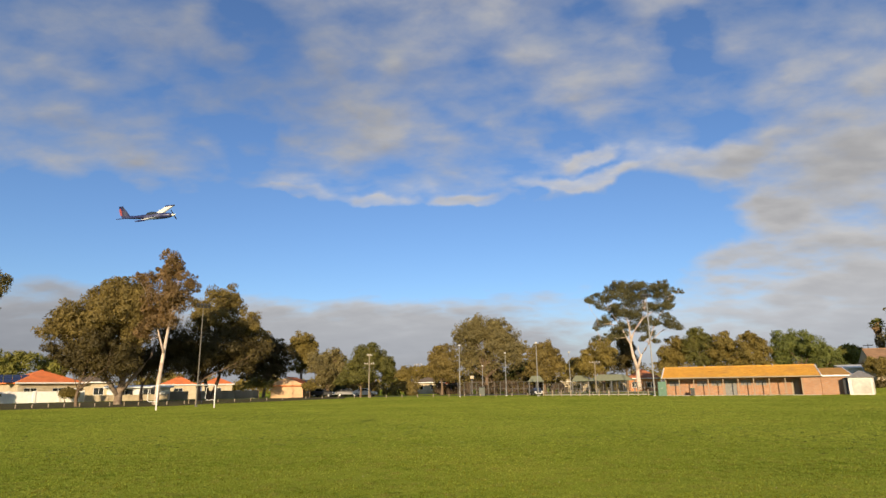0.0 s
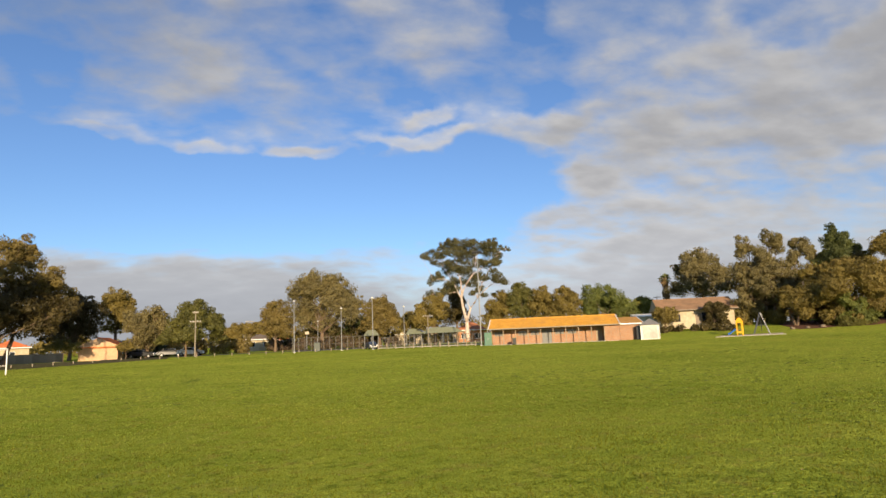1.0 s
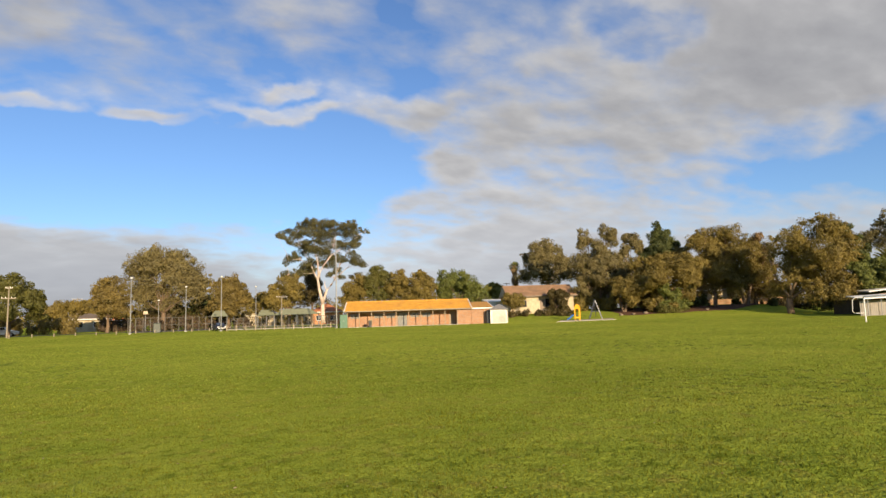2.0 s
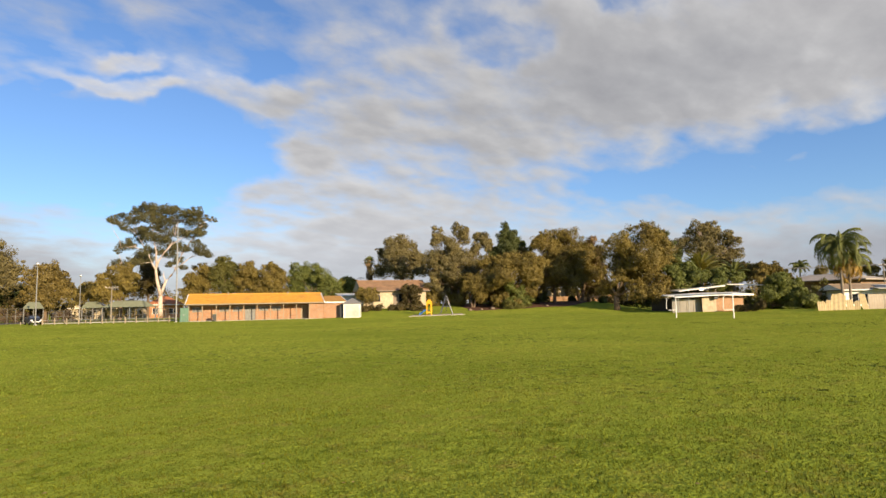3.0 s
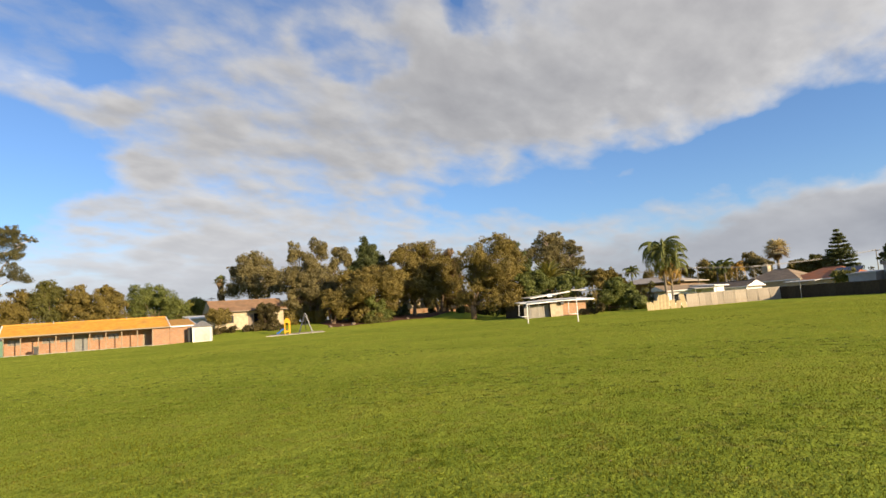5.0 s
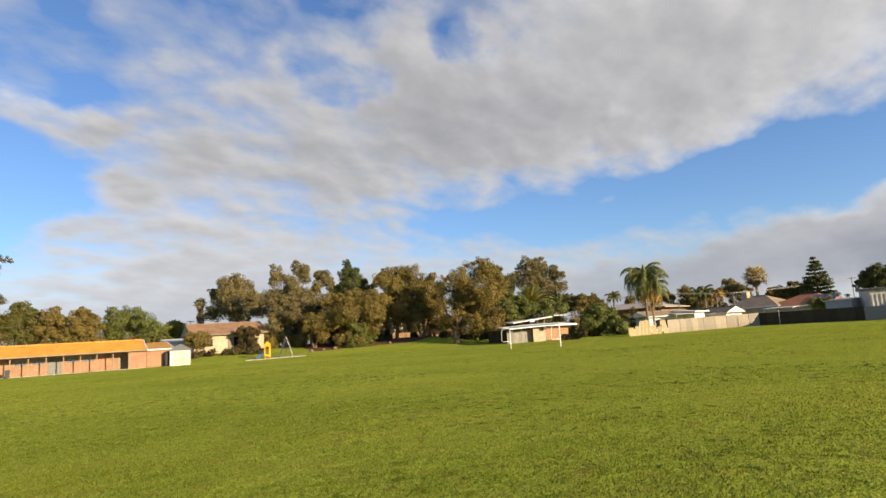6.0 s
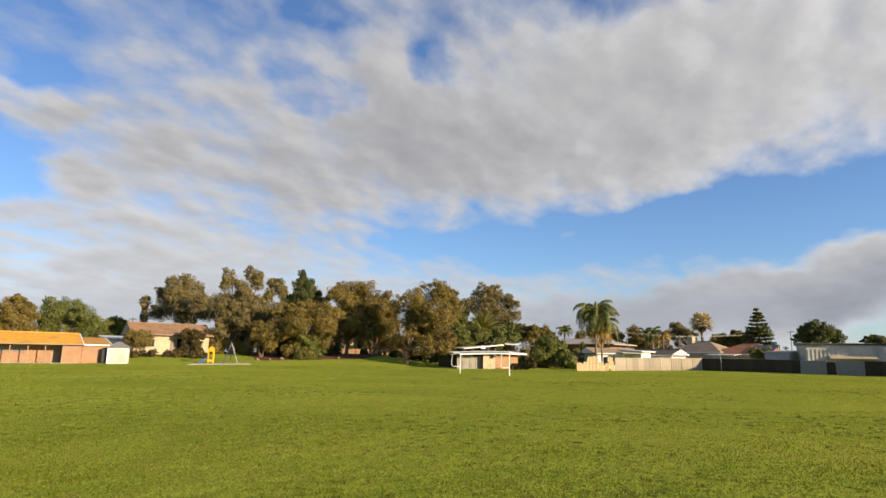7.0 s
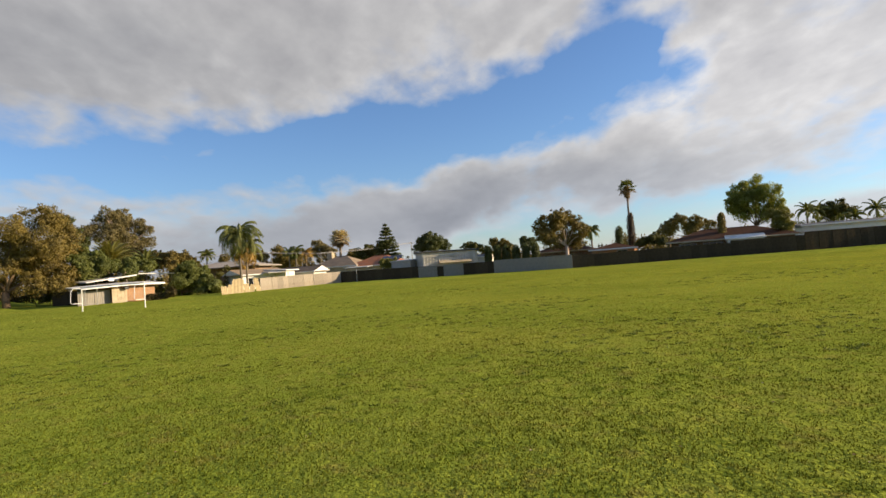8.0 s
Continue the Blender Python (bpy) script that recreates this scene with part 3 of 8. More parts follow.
LIGHT_TILE = ribbed("pale_grey_tile", (0.46, 0.40, 0.33), (0.36, 0.31, 0.255), 0.30, 2, 0.03, 0.8, (0.24, 0.20, 0.16), 0.5)
FADED_TILE = ribbed("faded_red_tile", (0.52, 0.20, 0.095), (0.40, 0.15, 0.075), 0.30, 2, 0.03, 0.8, (0.20, 0.15, 0.11), 0.6)
ROCK = surface("brown_rock", (0.24, 0.185, 0.13), (0.15, 0.115, 0.08), 5, 0.95, 0.4)
BARK_BROWN = surface("grey_brown_bark", (0.26, 0.20, 0.145), (0.14, 0.10, 0.07), 3, 0.95, 0.5, stain=(0.42, 0.35, 0.27), stain_amount=0.5, stain_scale=0.8)
DULL_STEEL = surface("dull_steel", (0.17, 0.155, 0.13), (0.11, 0.10, 0.085), 6, 0.7, 0.05, 0.2, stain_amount=0.3)
# the grey stands in for what the verandah windows reflect
DULL_PANE = surface("grey_reflection_pane", (0.20, 0.19, 0.175), (0.14, 0.135, 0.125), 3, 0.25, 0.02, stain_amount=0.2)
GUTTER_BROWN = surface("brown_gutter", (0.20, 0.14, 0.09), (0.14, 0.10, 0.065), 4, 0.6, 0.05)
SHED_DOOR = surface("off_white_shed_door", (0.56, 0.52, 0.45), (0.46, 0.43, 0.37), 3, 0.6, 0.05, stain_amount=0.4)
TAN_BRICK = brickwork("tan_brick", (0.44, 0.25, 0.135), (0.34, 0.19, 0.10), (0.38, 0.31, 0.24))
SHUTTER = surface("grey_shutter", (0.19, 0.19, 0.17), (0.14, 0.14, 0.125), 4, 0.6, 0.05, stain_amount=0.3)

# ---------------------------------------------------------------- ground


def ground_sheet():
    """One sheet from the middle of the field to the horizon."""
    rings = [0.0] + [2.0 * i for i in range(1, 71)] + [150, 165, 185, 210, 250, 320, 420, 600, 900, 1400, 2200, 3400, 4600]
    sides = 180
    verts, faces = [(0, 0, 0)], []
    for r in rings[1:]:
        for k in range(sides):
            a = 2 * math.pi * k / sides
            x, y = r * math.sin(a), r * math.cos(a)
            verts.append((x, y, ground_height(x, y) + (0.035 * noise.noise((x * 0.16, y * 0.16, 1.0)) if r < 150 else 0)))
    for k in range(sides):
        faces.append((0, 1 + (k + 1) % sides, 1 + k))
    for i in range(len(rings) - 2):
        a, b = 1 + i * sides, 1 + (i + 1) * sides
        for k in range(sides):
            n = (k + 1) % sides
            faces.append((a + k, a + n, b + n, b + k))
    me = bpy.data.meshes.new("ground")
    me.from_pydata(verts, [], faces)
    me.materials.append(GRASS)
    me.polygons.foreach_set("use_smooth", [True] * len(me.polygons))
    return tagged(new("ground", me), "wide mown green sports field with yellowish and dark patches", "ground", kind="structure")


ground_sheet()


def draped(name, bearings, inner, outer, material, label, category, steps=24, up=0.02, ragged=0.0, kind="structure", taper=False):
    """A strip of another surface on the ground, between two distances over a range of bearings."""
    bm = bmesh.new()
    rows = []
    for i in range(steps + 1):
        f = i / steps
        b = bearings[0] + (bearings[1] - bearings[0]) * f
        near = inner[0] + (inner[1] - inner[0]) * f + ragged * noise.noise((b * 0.9, 3.0, 0))
        far = outer[0] + (outer[1] - outer[0]) * f + ragged * noise.noise((b * 0.9, 9.0, 0))
        if taper:
            near = far + (near - far) * min(1.0, 0.02 + 2.2 * math.sin(math.pi * f)) ** 0.6
        rows.append([bm.verts.new(spot(b, near + (far - near) * k / 6, up + (0.04 if 0 < k < 6 else -0.05))) for k in range(7)])
    for a, c in zip(rows, rows[1:]):
        for k in range(6):
            bm.faces.new((a[k], a[k + 1], c[k + 1], c[k]))
    bmesh.ops.recalc_face_normals(bm, faces=bm.faces)
    if bm.faces[:] and sum(f.normal.z for f in bm.faces) < 0:
        bmesh.ops.reverse_faces(bm, faces=bm.faces[:])
    return tagged(new(name, finish(bm, name, material, True)), label, category, kind=kind)


def turf_height(x, y):
    """Height of the slightly uneven field at arrays of places (before its rim rises)."""
    return np.array([0.035 * noise.noise((px * 0.16, py * 0.16, 1.0)) for px, py in zip(x, y)])


def triangles(name, v, materials, index=None):
    """A mesh of loose triangles from an array (count, 3 corners, 3)."""
    c = len(v)
    me = bpy.data.meshes.new(name)
    me.vertices.add(3 * c)
    me.vertices.foreach_set("co", v.ravel())
    me.loops.add(3 * c)
    me.loops.foreach_set("vertex_index", np.arange(3 * c, dtype=np.int32))
    me.polygons.add(c)
    me.polygons.foreach_set("loop_start", np.arange(0, 3 * c, 3, dtype=np.int32))
    me.polygons.foreach_set("loop_total", np.full(c, 3, dtype=np.int32))
    me.update(calc_edges=True)
    for m in materials:
        me.materials.append(m)
    if index is not None:
        me.polygons.foreach_set("material_index", index.astype(np.int32))
    return me


def grass_tufts():
    """Short blades round the middle of the field, and bunches of blades over the rest of it."""
    rng = np.random.default_rng(5)
    k = 760000
    p = 0.55
    r = (4.2 ** p + (96 ** p - 4.2 ** p) * rng.random(k)) ** (1 / p)
    a = np.radians(46 - 184 * rng.random(k))
    # the sward goes on at the middle and thins out on the other side
    m = 150000
    r2, a2 = 9.5 * np.sqrt(rng.random(m)), rng.random(m) * 6.283 - 3.1416
    ahead = (a2 < math.radians(46)) & (a2 > math.radians(-138))
    stay = np.where(ahead, r2 < 4.4, rng.random(m) > (r2 - 4.0) / 5.5)
    r, a = np.concatenate([r, r2[stay]]), np.concatenate([a, a2[stay]])
    k = len(r)
    x, y = -r * np.sin(a), r * np.cos(a)
    # the sward is a little longer in drifts
    drift = 0.5 + 0.5 * np.sin(x * 0.9 + 1.3 * np.sin(y * 0.7)) * np.sin(y * 1.1 + 1.7 * np.sin(x * 0.5))
    tall = (0.014 + 0.016 * rng.random(k)) * (0.75 + 0.5 * drift) + 0.00022 * np.minimum(r, 50)
    wide = 0.0045 + 0.0007 * np.maximum(r, 4.0) * (0.7 + 0.6 * rng.random(k))
    t = rng.random(k) * 6.283
    lean = (rng.random((k, 2)) - 0.5) * 0.06
    rim = np.clip((r - 70) / 35, 0, 1)
    zb = turf_height(x, y) - 0.012 + 0.5 * rim * rim * (3 - 2 * rim)
    v = np.zeros((k, 3, 3))
    v[:, 0] = np.stack([x - wide * np.cos(t), y - wide * np.sin(t), zb], 1)
    v[:, 1] = np.stack([x + wide * np.cos(t), y + wide * np.sin(t), zb], 1)
    v[:, 2] = np.stack([x + lean[:, 0], y + lean[:, 1], zb + tall + 0.012], 1)
    far_side = np.array([field_edge(v) for v in np.degrees(a)])
    keep = (r < 88) & (r < far_side) | ((a > math.radians(-31)) & (r < np.minimum(far_side, 92)))
    # with distance more blades take the brighter, sunlit colour
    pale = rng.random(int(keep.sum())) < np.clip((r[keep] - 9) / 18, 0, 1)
    me = triangles("grass", v[keep], (BLADES, FAR_LIT_BLADES), pale)
    return tagged(new("grass", me), "short green grass blades and clover tufts on the turf", "grass", kind="stuff")


grass_tufts()


def weed_tufts():
    """Coarser dark tufts that stand above the mown turf in drifts."""
    rng = np.random.default_rng(23)
    spots = []
    while len(spots) < 2300:
        r, a = 5.0 + 50 * rng.random() ** 1.15, math.radians(46 - 186 * rng.random())
        x, y = -r * math.sin(a), r * math.cos(a)
        if noise.noise((x * 0.11, y * 0.11, 7.0)) + 0.25 * noise.noise((x * 0.5, y * 0.5, 2.0)) > rng.random() * 0.55 - 0.10:
            spots.append((x, y, r))
    x, y, r = (np.array(c) for c in zip(*spots))
    k = 36
    c = len(x) * k
    size = np.repeat(0.025 + 0.075 * rng.random(len(x)) ** 2.2, k)
    long_side, turn = np.repeat(1.3 + rng.random(len(x)) * 1.8, k), np.repeat(rng.random(len(x)) * 3.14, k)
    u, w = rng.normal(size=c) * size * long_side, rng.normal(size=c) * size * 0.7
    px = np.repeat(x, k) + u * np.cos(turn) - w * np.sin(turn)
    py = np.repeat(y, k) + u * np.sin(turn) + w * np.cos(turn)
    z = np.repeat(turf_height(x, y), k) - 0.015
    h = 0.024 + 0.034 * rng.random(c)
    half, t = 0.006 + 0.0006 * np.repeat(r, k), rng.random(c) * 6.283
    dx, dy = half * np.cos(t), half * np.sin(t)
    top = rng.normal(size=(c, 2)) * 0.025
    v = np.stack([np.stack([px - dx, py - dy, z], 1), np.stack([px + dx, py + dy, z], 1), np.stack([px + top[:, 0], py + top[:, 1], z + h], 1)], 1)
    return tagged(new("weed_tufts", triangles("weed_tufts", v, (WEEDS,))), "coarse dark green weed tufts scattered over the turf", "weeds", kind="stuff")


weed_tufts()


def litter():
    """Fallen leaves and pale clover heads."""
    rng = np.random.default_rng(31)
    vs, fs = [], []
    for k in range(420):
        r, a = 5.5 + 30 * rng.random(), math.radians(44 - 182 * rng.random())
        x, y = -r * math.sin(a), r * math.cos(a)
        z = 0.035 * noise.noise((x * 0.16, y * 0.16, 1.0)) + 0.03
        s, t = 0.012 + 0.016 * rng.random(), rng.random() * 6.283
        c, d = math.cos(t) * s, math.sin(t) * s
        i = len(vs)
        vs += [(x - c, y - d, z), (x + d * 0.6, y - c * 0.6, z + 0.008), (x + c, y + d, z + 0.004), (x - d * 0.6, y + c * 0.6, z + 0.010)]
        fs.append((i, i + 1, i + 2, i + 3))
    me = bpy.data.meshes.new("leaf_litter")
    me.from_pydata(vs, [], fs)
    me.materials.append(LITTER)
    return tagged(new("leaf_litter", me), "small dry leaves and pale clover heads lying on the grass", "leaf litter", kind="stuff")


litter()
draped("road", (14, -19), (104, 112), (109, 117), ASPHALT, "narrow grey asphalt road along the edge of the field", "road", 40)
draped("pavement", (-8.5, -19.0), (98.5, 97), (98.9, 97.4), KERB, "pale concrete edging beside the parking area", "pavement", 40, 0.10)
draped("sand_pit", (-39.8, -44.6), (90.6, 92.2), (93.6, 95), SAND, "pale sand pit under the playground equipment", "sand pit", 20, -0.02)
draped("mulch_bed", (-44.0, -56.5), (97.0, 104), (112, 114), MULCH, "reddish brown mulch bed under the trees", "garden bed", 40, 0.07, 1.2, taper=True)
draped("leaf_bed", (46, 23.5), (81.0, 81.0), (101, 103), SHADED_LITTER, "brown leaf litter and thin grass, darkened for tree shade", "garden bed", 60, 0.05, 0.8)
draped("leaf_bed", (23.5, 9.0), (81.0, 96.0), (103, 104), SHADED_LITTER, "brown leaf litter, darkened for shade, along the field's edge", "garden bed", 40, 0.055, 0.8)

# ---------------------------------------------------------------- buildings


def pierced(bm, x0, x1, y0, y1, z0, z1, holes, mat=0):
    """A wall slab with openings (x, z, w, h; x is the middle, z the sill) through it."""
    xs = sorted({x0, x1, *[h[0] - h[2] / 2 for h in holes], *[h[0] + h[2] / 2 for h in holes]})
    for a, b in zip(xs, xs[1:]):
        mid, low = (a + b) / 2, z0
        for hx, hz, hw, hh in sorted([h for h in holes if abs(h[0] - mid) < h[2] / 2], key=lambda h: h[1]):
            if hz - low > 0.01:
                box(bm, mid, (y0 + y1) / 2, (low + hz) / 2, b - a, y1 - y0, hz - low, mat=mat)
            low = hz + hh
        if z1 - low > 0.01:
            box(bm, mid, (y0 + y1) / 2, (low + z1) / 2, b - a, y1 - y0, z1 - low, mat=mat)
    return bm


def window(parent, x, z, w, h, y, frame_mat, bars=1, name="window", pane=None):
    bm = bmesh.new()
    t = 0.06
    box(bm, 0, 0, h - t / 2, w, 0.10, t)
    box(bm, 0, -0.03, t / 2, w + 0.1, 0.18, t)
    for s in (-1, 1):
        box(bm, s * (w / 2 - t / 2), 0, h / 2, t, 0.10, h - 2 * t)
    for i in range(bars):
        box(bm, -w / 2 + w * (i + 1) / (bars + 1), 0, h / 2, 0.045, 0.08, h - 2 * t)
    ob = part(name, bm, frame_mat, parent)
    ob.location = (x, y, z)
    bm = bmesh.new()
    box(bm, 0, 0.0, h / 2, w - 2 * t, 0.012, h - 2 * t)
    part("pane", bm, pane or GLASS, ob)
    return ob


def door(parent, x, z, w, h, y, mat):
    bm = bmesh.new()
    box(bm, 0, 0, h / 2, w, 0.05, h)
    for k in (0.28, 0.70):
        box(bm, 0, -0.03, h * k, w * 0.68, 0.015, h * 0.30)
    ob = part("door", bm, mat, parent)
    ob.location = (x, y, z)
    bm = bmesh.new()
    box(bm, w * 0.4, -0.06, h * 0.48, 0.03, 0.07, 0.12)
    part("handle", bm, GALV, ob)
    return ob


def roof_mesh(bm, w, dep, eave, rise, over, style, lip=0.16):
    """A solid roof: hip or gable with its ridge along x, or a low slope towards the front. Gable ends take the second material."""
    a, b = w / 2 + over, dep / 2 + over
    base = [(-a, -b), (a, -b), (a, b), (-a, b)]
    low = [(x, y, eave - lip) for x, y in base]
    if style == "slope":
        top = [(x, y, eave + (rise if y > 0 else 0)) for x, y in base]
        solid(bm, low + top, [(3, 2, 1, 0), (4, 5, 6, 7), (0, 1, 5, 4), (1, 2, 6, 5), (2, 3, 7, 6), (3, 0, 4, 7)])
        return bm
    top = [(x, y, eave) for x, y in base]
    inset = min(b, a * 0.95) if style == "hip" else 0.0
    ridge = [(-a + inset, 0, eave + rise), (a - inset, 0, eave + rise)]
    ends = 0 if style == "hip" else 1
    solid(bm, low + top + ridge, [(3, 2, 1, 0), (0, 1, 5, 4), (1, 2, 6, 5), (2, 3, 7, 6), (3, 0, 4, 7), (4, 5, 9, 8), (6, 7, 8, 9), (5, 6, 9), (7, 4, 8)], mats=[0, 0, 0, 0, 0, 0, 0, ends, ends])
    tube(bm, [ridge[0], ridge[1]], [0.09, 0.09], 6)
    return bm


def house(name, b, d, w, dep, eave, rise, style, wall, roof, trim, label, category="house", turn=0.0, over=0.5, windows=(), doors=(), up=0.0, chimney=None):
    """A house seen across the field: walls with openings, roof, gutter, windows, doors."""
    ob = thing(name, facing(b, d, turn, up), label, category)
    bm = bmesh.new()
    th = 0.22
    holes = [(x, z, ww, h) for x, z, ww, h in windows] + [(x, 0.0, ww, h) for x, ww, h in doors]
    pierced(bm, -w / 2, w / 2, -dep / 2, -dep / 2 + th, -0.6, eave - 0.14, holes)
    box(bm, 0, dep / 2 - th / 2, eave / 2 - 0.37, w, th, eave + 0.46)
    for s in (-1, 1):
        box(bm, s * (w / 2 - th / 2), 0, eave / 2 - 0.37, th, dep - 2 * th, eave + 0.46)
    part("wall", bm, wall, ob)
    part("roof", roof_mesh(bmesh.new(), w, dep, eave, rise, over, style), [roof, wall], ob)
    bm = bmesh.new()
    box(bm, 0, -dep / 2 - over - 0.06, eave - 0.08, w + 2 * over + 0.1, 0.11, 0.20, 0.02)
    part("gutter", bm, trim, ob)
    for x, z, ww, h in windows:
        window(ob, x, z, ww, h, -dep / 2 + 0.08, trim, max(1, int(ww / 0.8) - 1))
    for x, ww, h in doors:
        door(ob, x, 0.0, ww, h, -dep / 2 + 0.08, trim)
    if chimney:
        bm = bmesh.new()
        cx, cy, cw, ch = chimney
        box(bm, cx, cy, eave + ch / 2, cw, cw, ch)
        box(bm, cx, cy, eave + ch, cw + 0.14, cw + 0.14, 0.14)
        stack = part("chimney", bm, wall, ob)
        for px in (-0.25, 0.25):
            bm = bmesh.new()
            tube(bm, [(cx + px, cy, eave + ch + 0.05), (cx + px, cy, eave + ch + 0.4)], [0.14, 0.11], 8)
            part("chimney_pot", bm, CREAM, stack)
    return ob


# the brick clubroom with its verandah
def clubroom():
    L, dep, eave = 18.6, 7.2, 2.32
    ob = thing("clubroom", facing(-25.6, 94.3, 1.0), "low salmon brick clubroom with orange tiled roof and posted verandah", "building")
    front, back_y, th = -2.2, 5.3, 0.24
    bays = 10
    step = L / bays
    holes, panes, doors_at = [], [], []
    for i in range(bays):
        x = -L / 2 + step * (i + 0.5)
        if i in (0, 2, 3, 5, 6):
            holes.append((x + (0.05 if i else 0.1), 1.25, 1.35, 0.75))
            panes.append(holes[-1])
        if i == 8:
            holes.append((x + 0.35, 0.0, 0.9, 2.05))
            doors_at.append(holes[-1])
        if i == 4:
            holes.append((x, 0.0, 1.5, 2.1))
    bm = bmesh.new()
    pierced(bm, -L / 2, L / 2, 0.0, th, -0.5, eave - 0.10, holes)
    box(bm, 0, back_y, eave / 2 - 0.3, L, th, eave + 0.4)
    for s in (-1, 1):
        box(bm, s * (L / 2 - th / 2), back_y / 2 + 0.06, eave / 2 - 0.3, th, back_y - 2 * th + 0.1, eave + 0.4)
    # brick end wing that comes forward to the verandah's edge
    box(bm, L / 2 - 0.75, front / 2 - 0.05, eave / 2 - 0.32, 2.1, -front - 0.12, eave + 0.3)
    part("wall", bm, SALMON_BRICK, ob)
    bm = bmesh.new()
    box(bm, 0, front / 2 - 0.1, -0.18, L + 0.3, -front + 0.25, 0.36)
    part("slab", bm, KERB, ob)
    for x, z, ww, h in panes:
        window(ob, x, z, ww, h, 0.06, POST_WOOD, 2, pane=DULL_PANE)
    for x, z, ww, h in doors_at:
        door(ob, x, 0.0, ww, h, 0.06, POST_WOOD)
    bm = bmesh.new()
    box(bm, -L / 2 + step * 4.5, 0.1, 1.05, 1.5, 0.04, 2.1)
    for k in range(14):
        box(bm, -L / 2 + step * 4.5, 0.07, 0.08 + k * 0.15, 1.46, 0.03, 0.05)
    part("roller_door", bm, SHUTTER, ob, "dull grey roller door")
    for i in range(bays):
        bm = bmesh.new()
        x = -L / 2 + step * i + (0.08 if i == 0 else 0)
        box(bm, x, front + 0.06, eave / 2 - 0.02, 0.11, 0.11, eave - 0.06, 0.01)
        box(bm, x, front + 0.06, 0.03, 0.18, 0.18, 0.06)
        part("post", bm, POST_WOOD, ob)
    # roof with a ridge set back behind the verandah
    y0, y1, yr, top = front - 0.35, back_y + 0.5, 2.3, eave + 1.55
    a = L / 2 + 0.35
    bm = bmesh.new()
    low = [(-a, y0, eave - 0.02), (a, y0, eave - 0.02), (a, y1, eave - 0.02), (-a, y1, eave - 0.02)]
    up = [(-a, y0, eave + 0.10), (a, y0, eave + 0.10), (a, y1, eave + 0.10), (-a, y1, eave + 0.10)]
    solid(bm, low + up + [(-a, yr, top), (a, yr, top)], [(3, 2, 1, 0), (0, 1, 5, 4), (1, 2, 6, 5), (2, 3, 7, 6), (3, 0, 4, 7), (4, 5, 9, 8), (6, 7, 8, 9), (5, 6, 9), (7, 4, 8)], mats=[2, 0, 2, 0, 2, 0, 0, 1, 1])
    tube(bm, [(-a, yr, top + 0.03), (a, yr, top + 0.03)], [0.11, 0.11], 6)
    part("roof", bm, [ORANGE_TILE, SALMON_BRICK, CREAM], ob)
    for row in range(1, 14):
        bm = bmesh.new()
        f = row / 14
        tilt = pose(0, 0, 0, math.degrees(math.atan2(top - eave - 0.10, yr - y0)))
        box(bm, 0, y0 + (yr - y0) * f, eave + 0.125 + (top - eave - 0.10) * f, 2 * a - 0.06, 0.05, 0.035, turn=tilt)
        part("tile_course", bm, ORANGE_TILE, ob)
    bm = bmesh.new()
    box(bm, 0, y0 - 0.05, eave + 0.03, 2 * a + 0.06, 0.09, 0.15, 0.02)
    part("fascia", bm, POST_WOOD, ob)
    for s in (-1, 1):
        bm = bmesh.new()
        for ya, za, yb, zb in ((y0, eave + 0.08, yr, top), (yr, top, y1, eave + 0.08)):
            tube(bm, [(s * (a + 0.03), ya, za), (s * (a + 0.03), yb, zb)], [0.10, 0.10], 4)
        part("barge_board", bm, WHITE_PAINT, ob)
    for x in (-4.1, 4.6):
        bm = bmesh.new()
        tube(bm, [(x, yr - 0.2, top - 0.2), (x, yr - 0.2, top + 0.28)], [0.06, 0.06], 8)
        part("vent_pipe", bm, GALV, ob)
    # lower annexe at the end
    w2, e2 = 3.2, 2.3
    cx = L / 2 + 0.32 + w2 / 2
    bm = bmesh.new()
    box(bm, cx, 0.98, e2 / 2 - 0.3, w2, 6.45, e2 + 0.5)
    part("annexe_wall", bm, SALMON_BRICK, ob)
    bm = bmesh.new()
    a0, a1 = cx - w2 / 2 + 0.1, cx + w2 / 2 + 0.3
    q0, q1, qr, qt = -2.5, 4.6, 1.0, e2 + 1.1
    solid(bm, [(a0, q0, e2), (a1, q0, e2), (a1, q1, e2), (a0, q1, e2), (a0, q0, e2 + 0.1), (a1, q0, e2 + 0.1), (a1, q1, e2 + 0.1), (a0, q1, e2 + 0.1), (a0, qr, qt), (a1 - 0.5, qr, qt)],
          [(3, 2, 1, 0), (0, 1, 5, 4), (1, 2, 6, 5), (2, 3, 7, 6), (3, 0, 4, 7), (4, 5, 9, 8), (6, 7, 8, 9), (5, 6, 9), (7, 4, 8)], mats=[1, 0, 0, 0, 0, 0, 0, 0, 0])
    part("annexe_roof", bm, [WORN_TILE, CREAM], ob)
    bm = bmesh.new()
    box(bm, (a0 + a1) / 2, q0 - 0.05, e2 + 0.04, a1 - a0, 0.09, 0.18, 0.02)
    tube(bm, [(a1, q0, e2 + 0.08), (a1 - 0.5, qr, qt)], [0.08, 0.08], 4)
    part("annexe_fascia", bm, WHITE_PAINT, ob)
    return ob


clubroom()


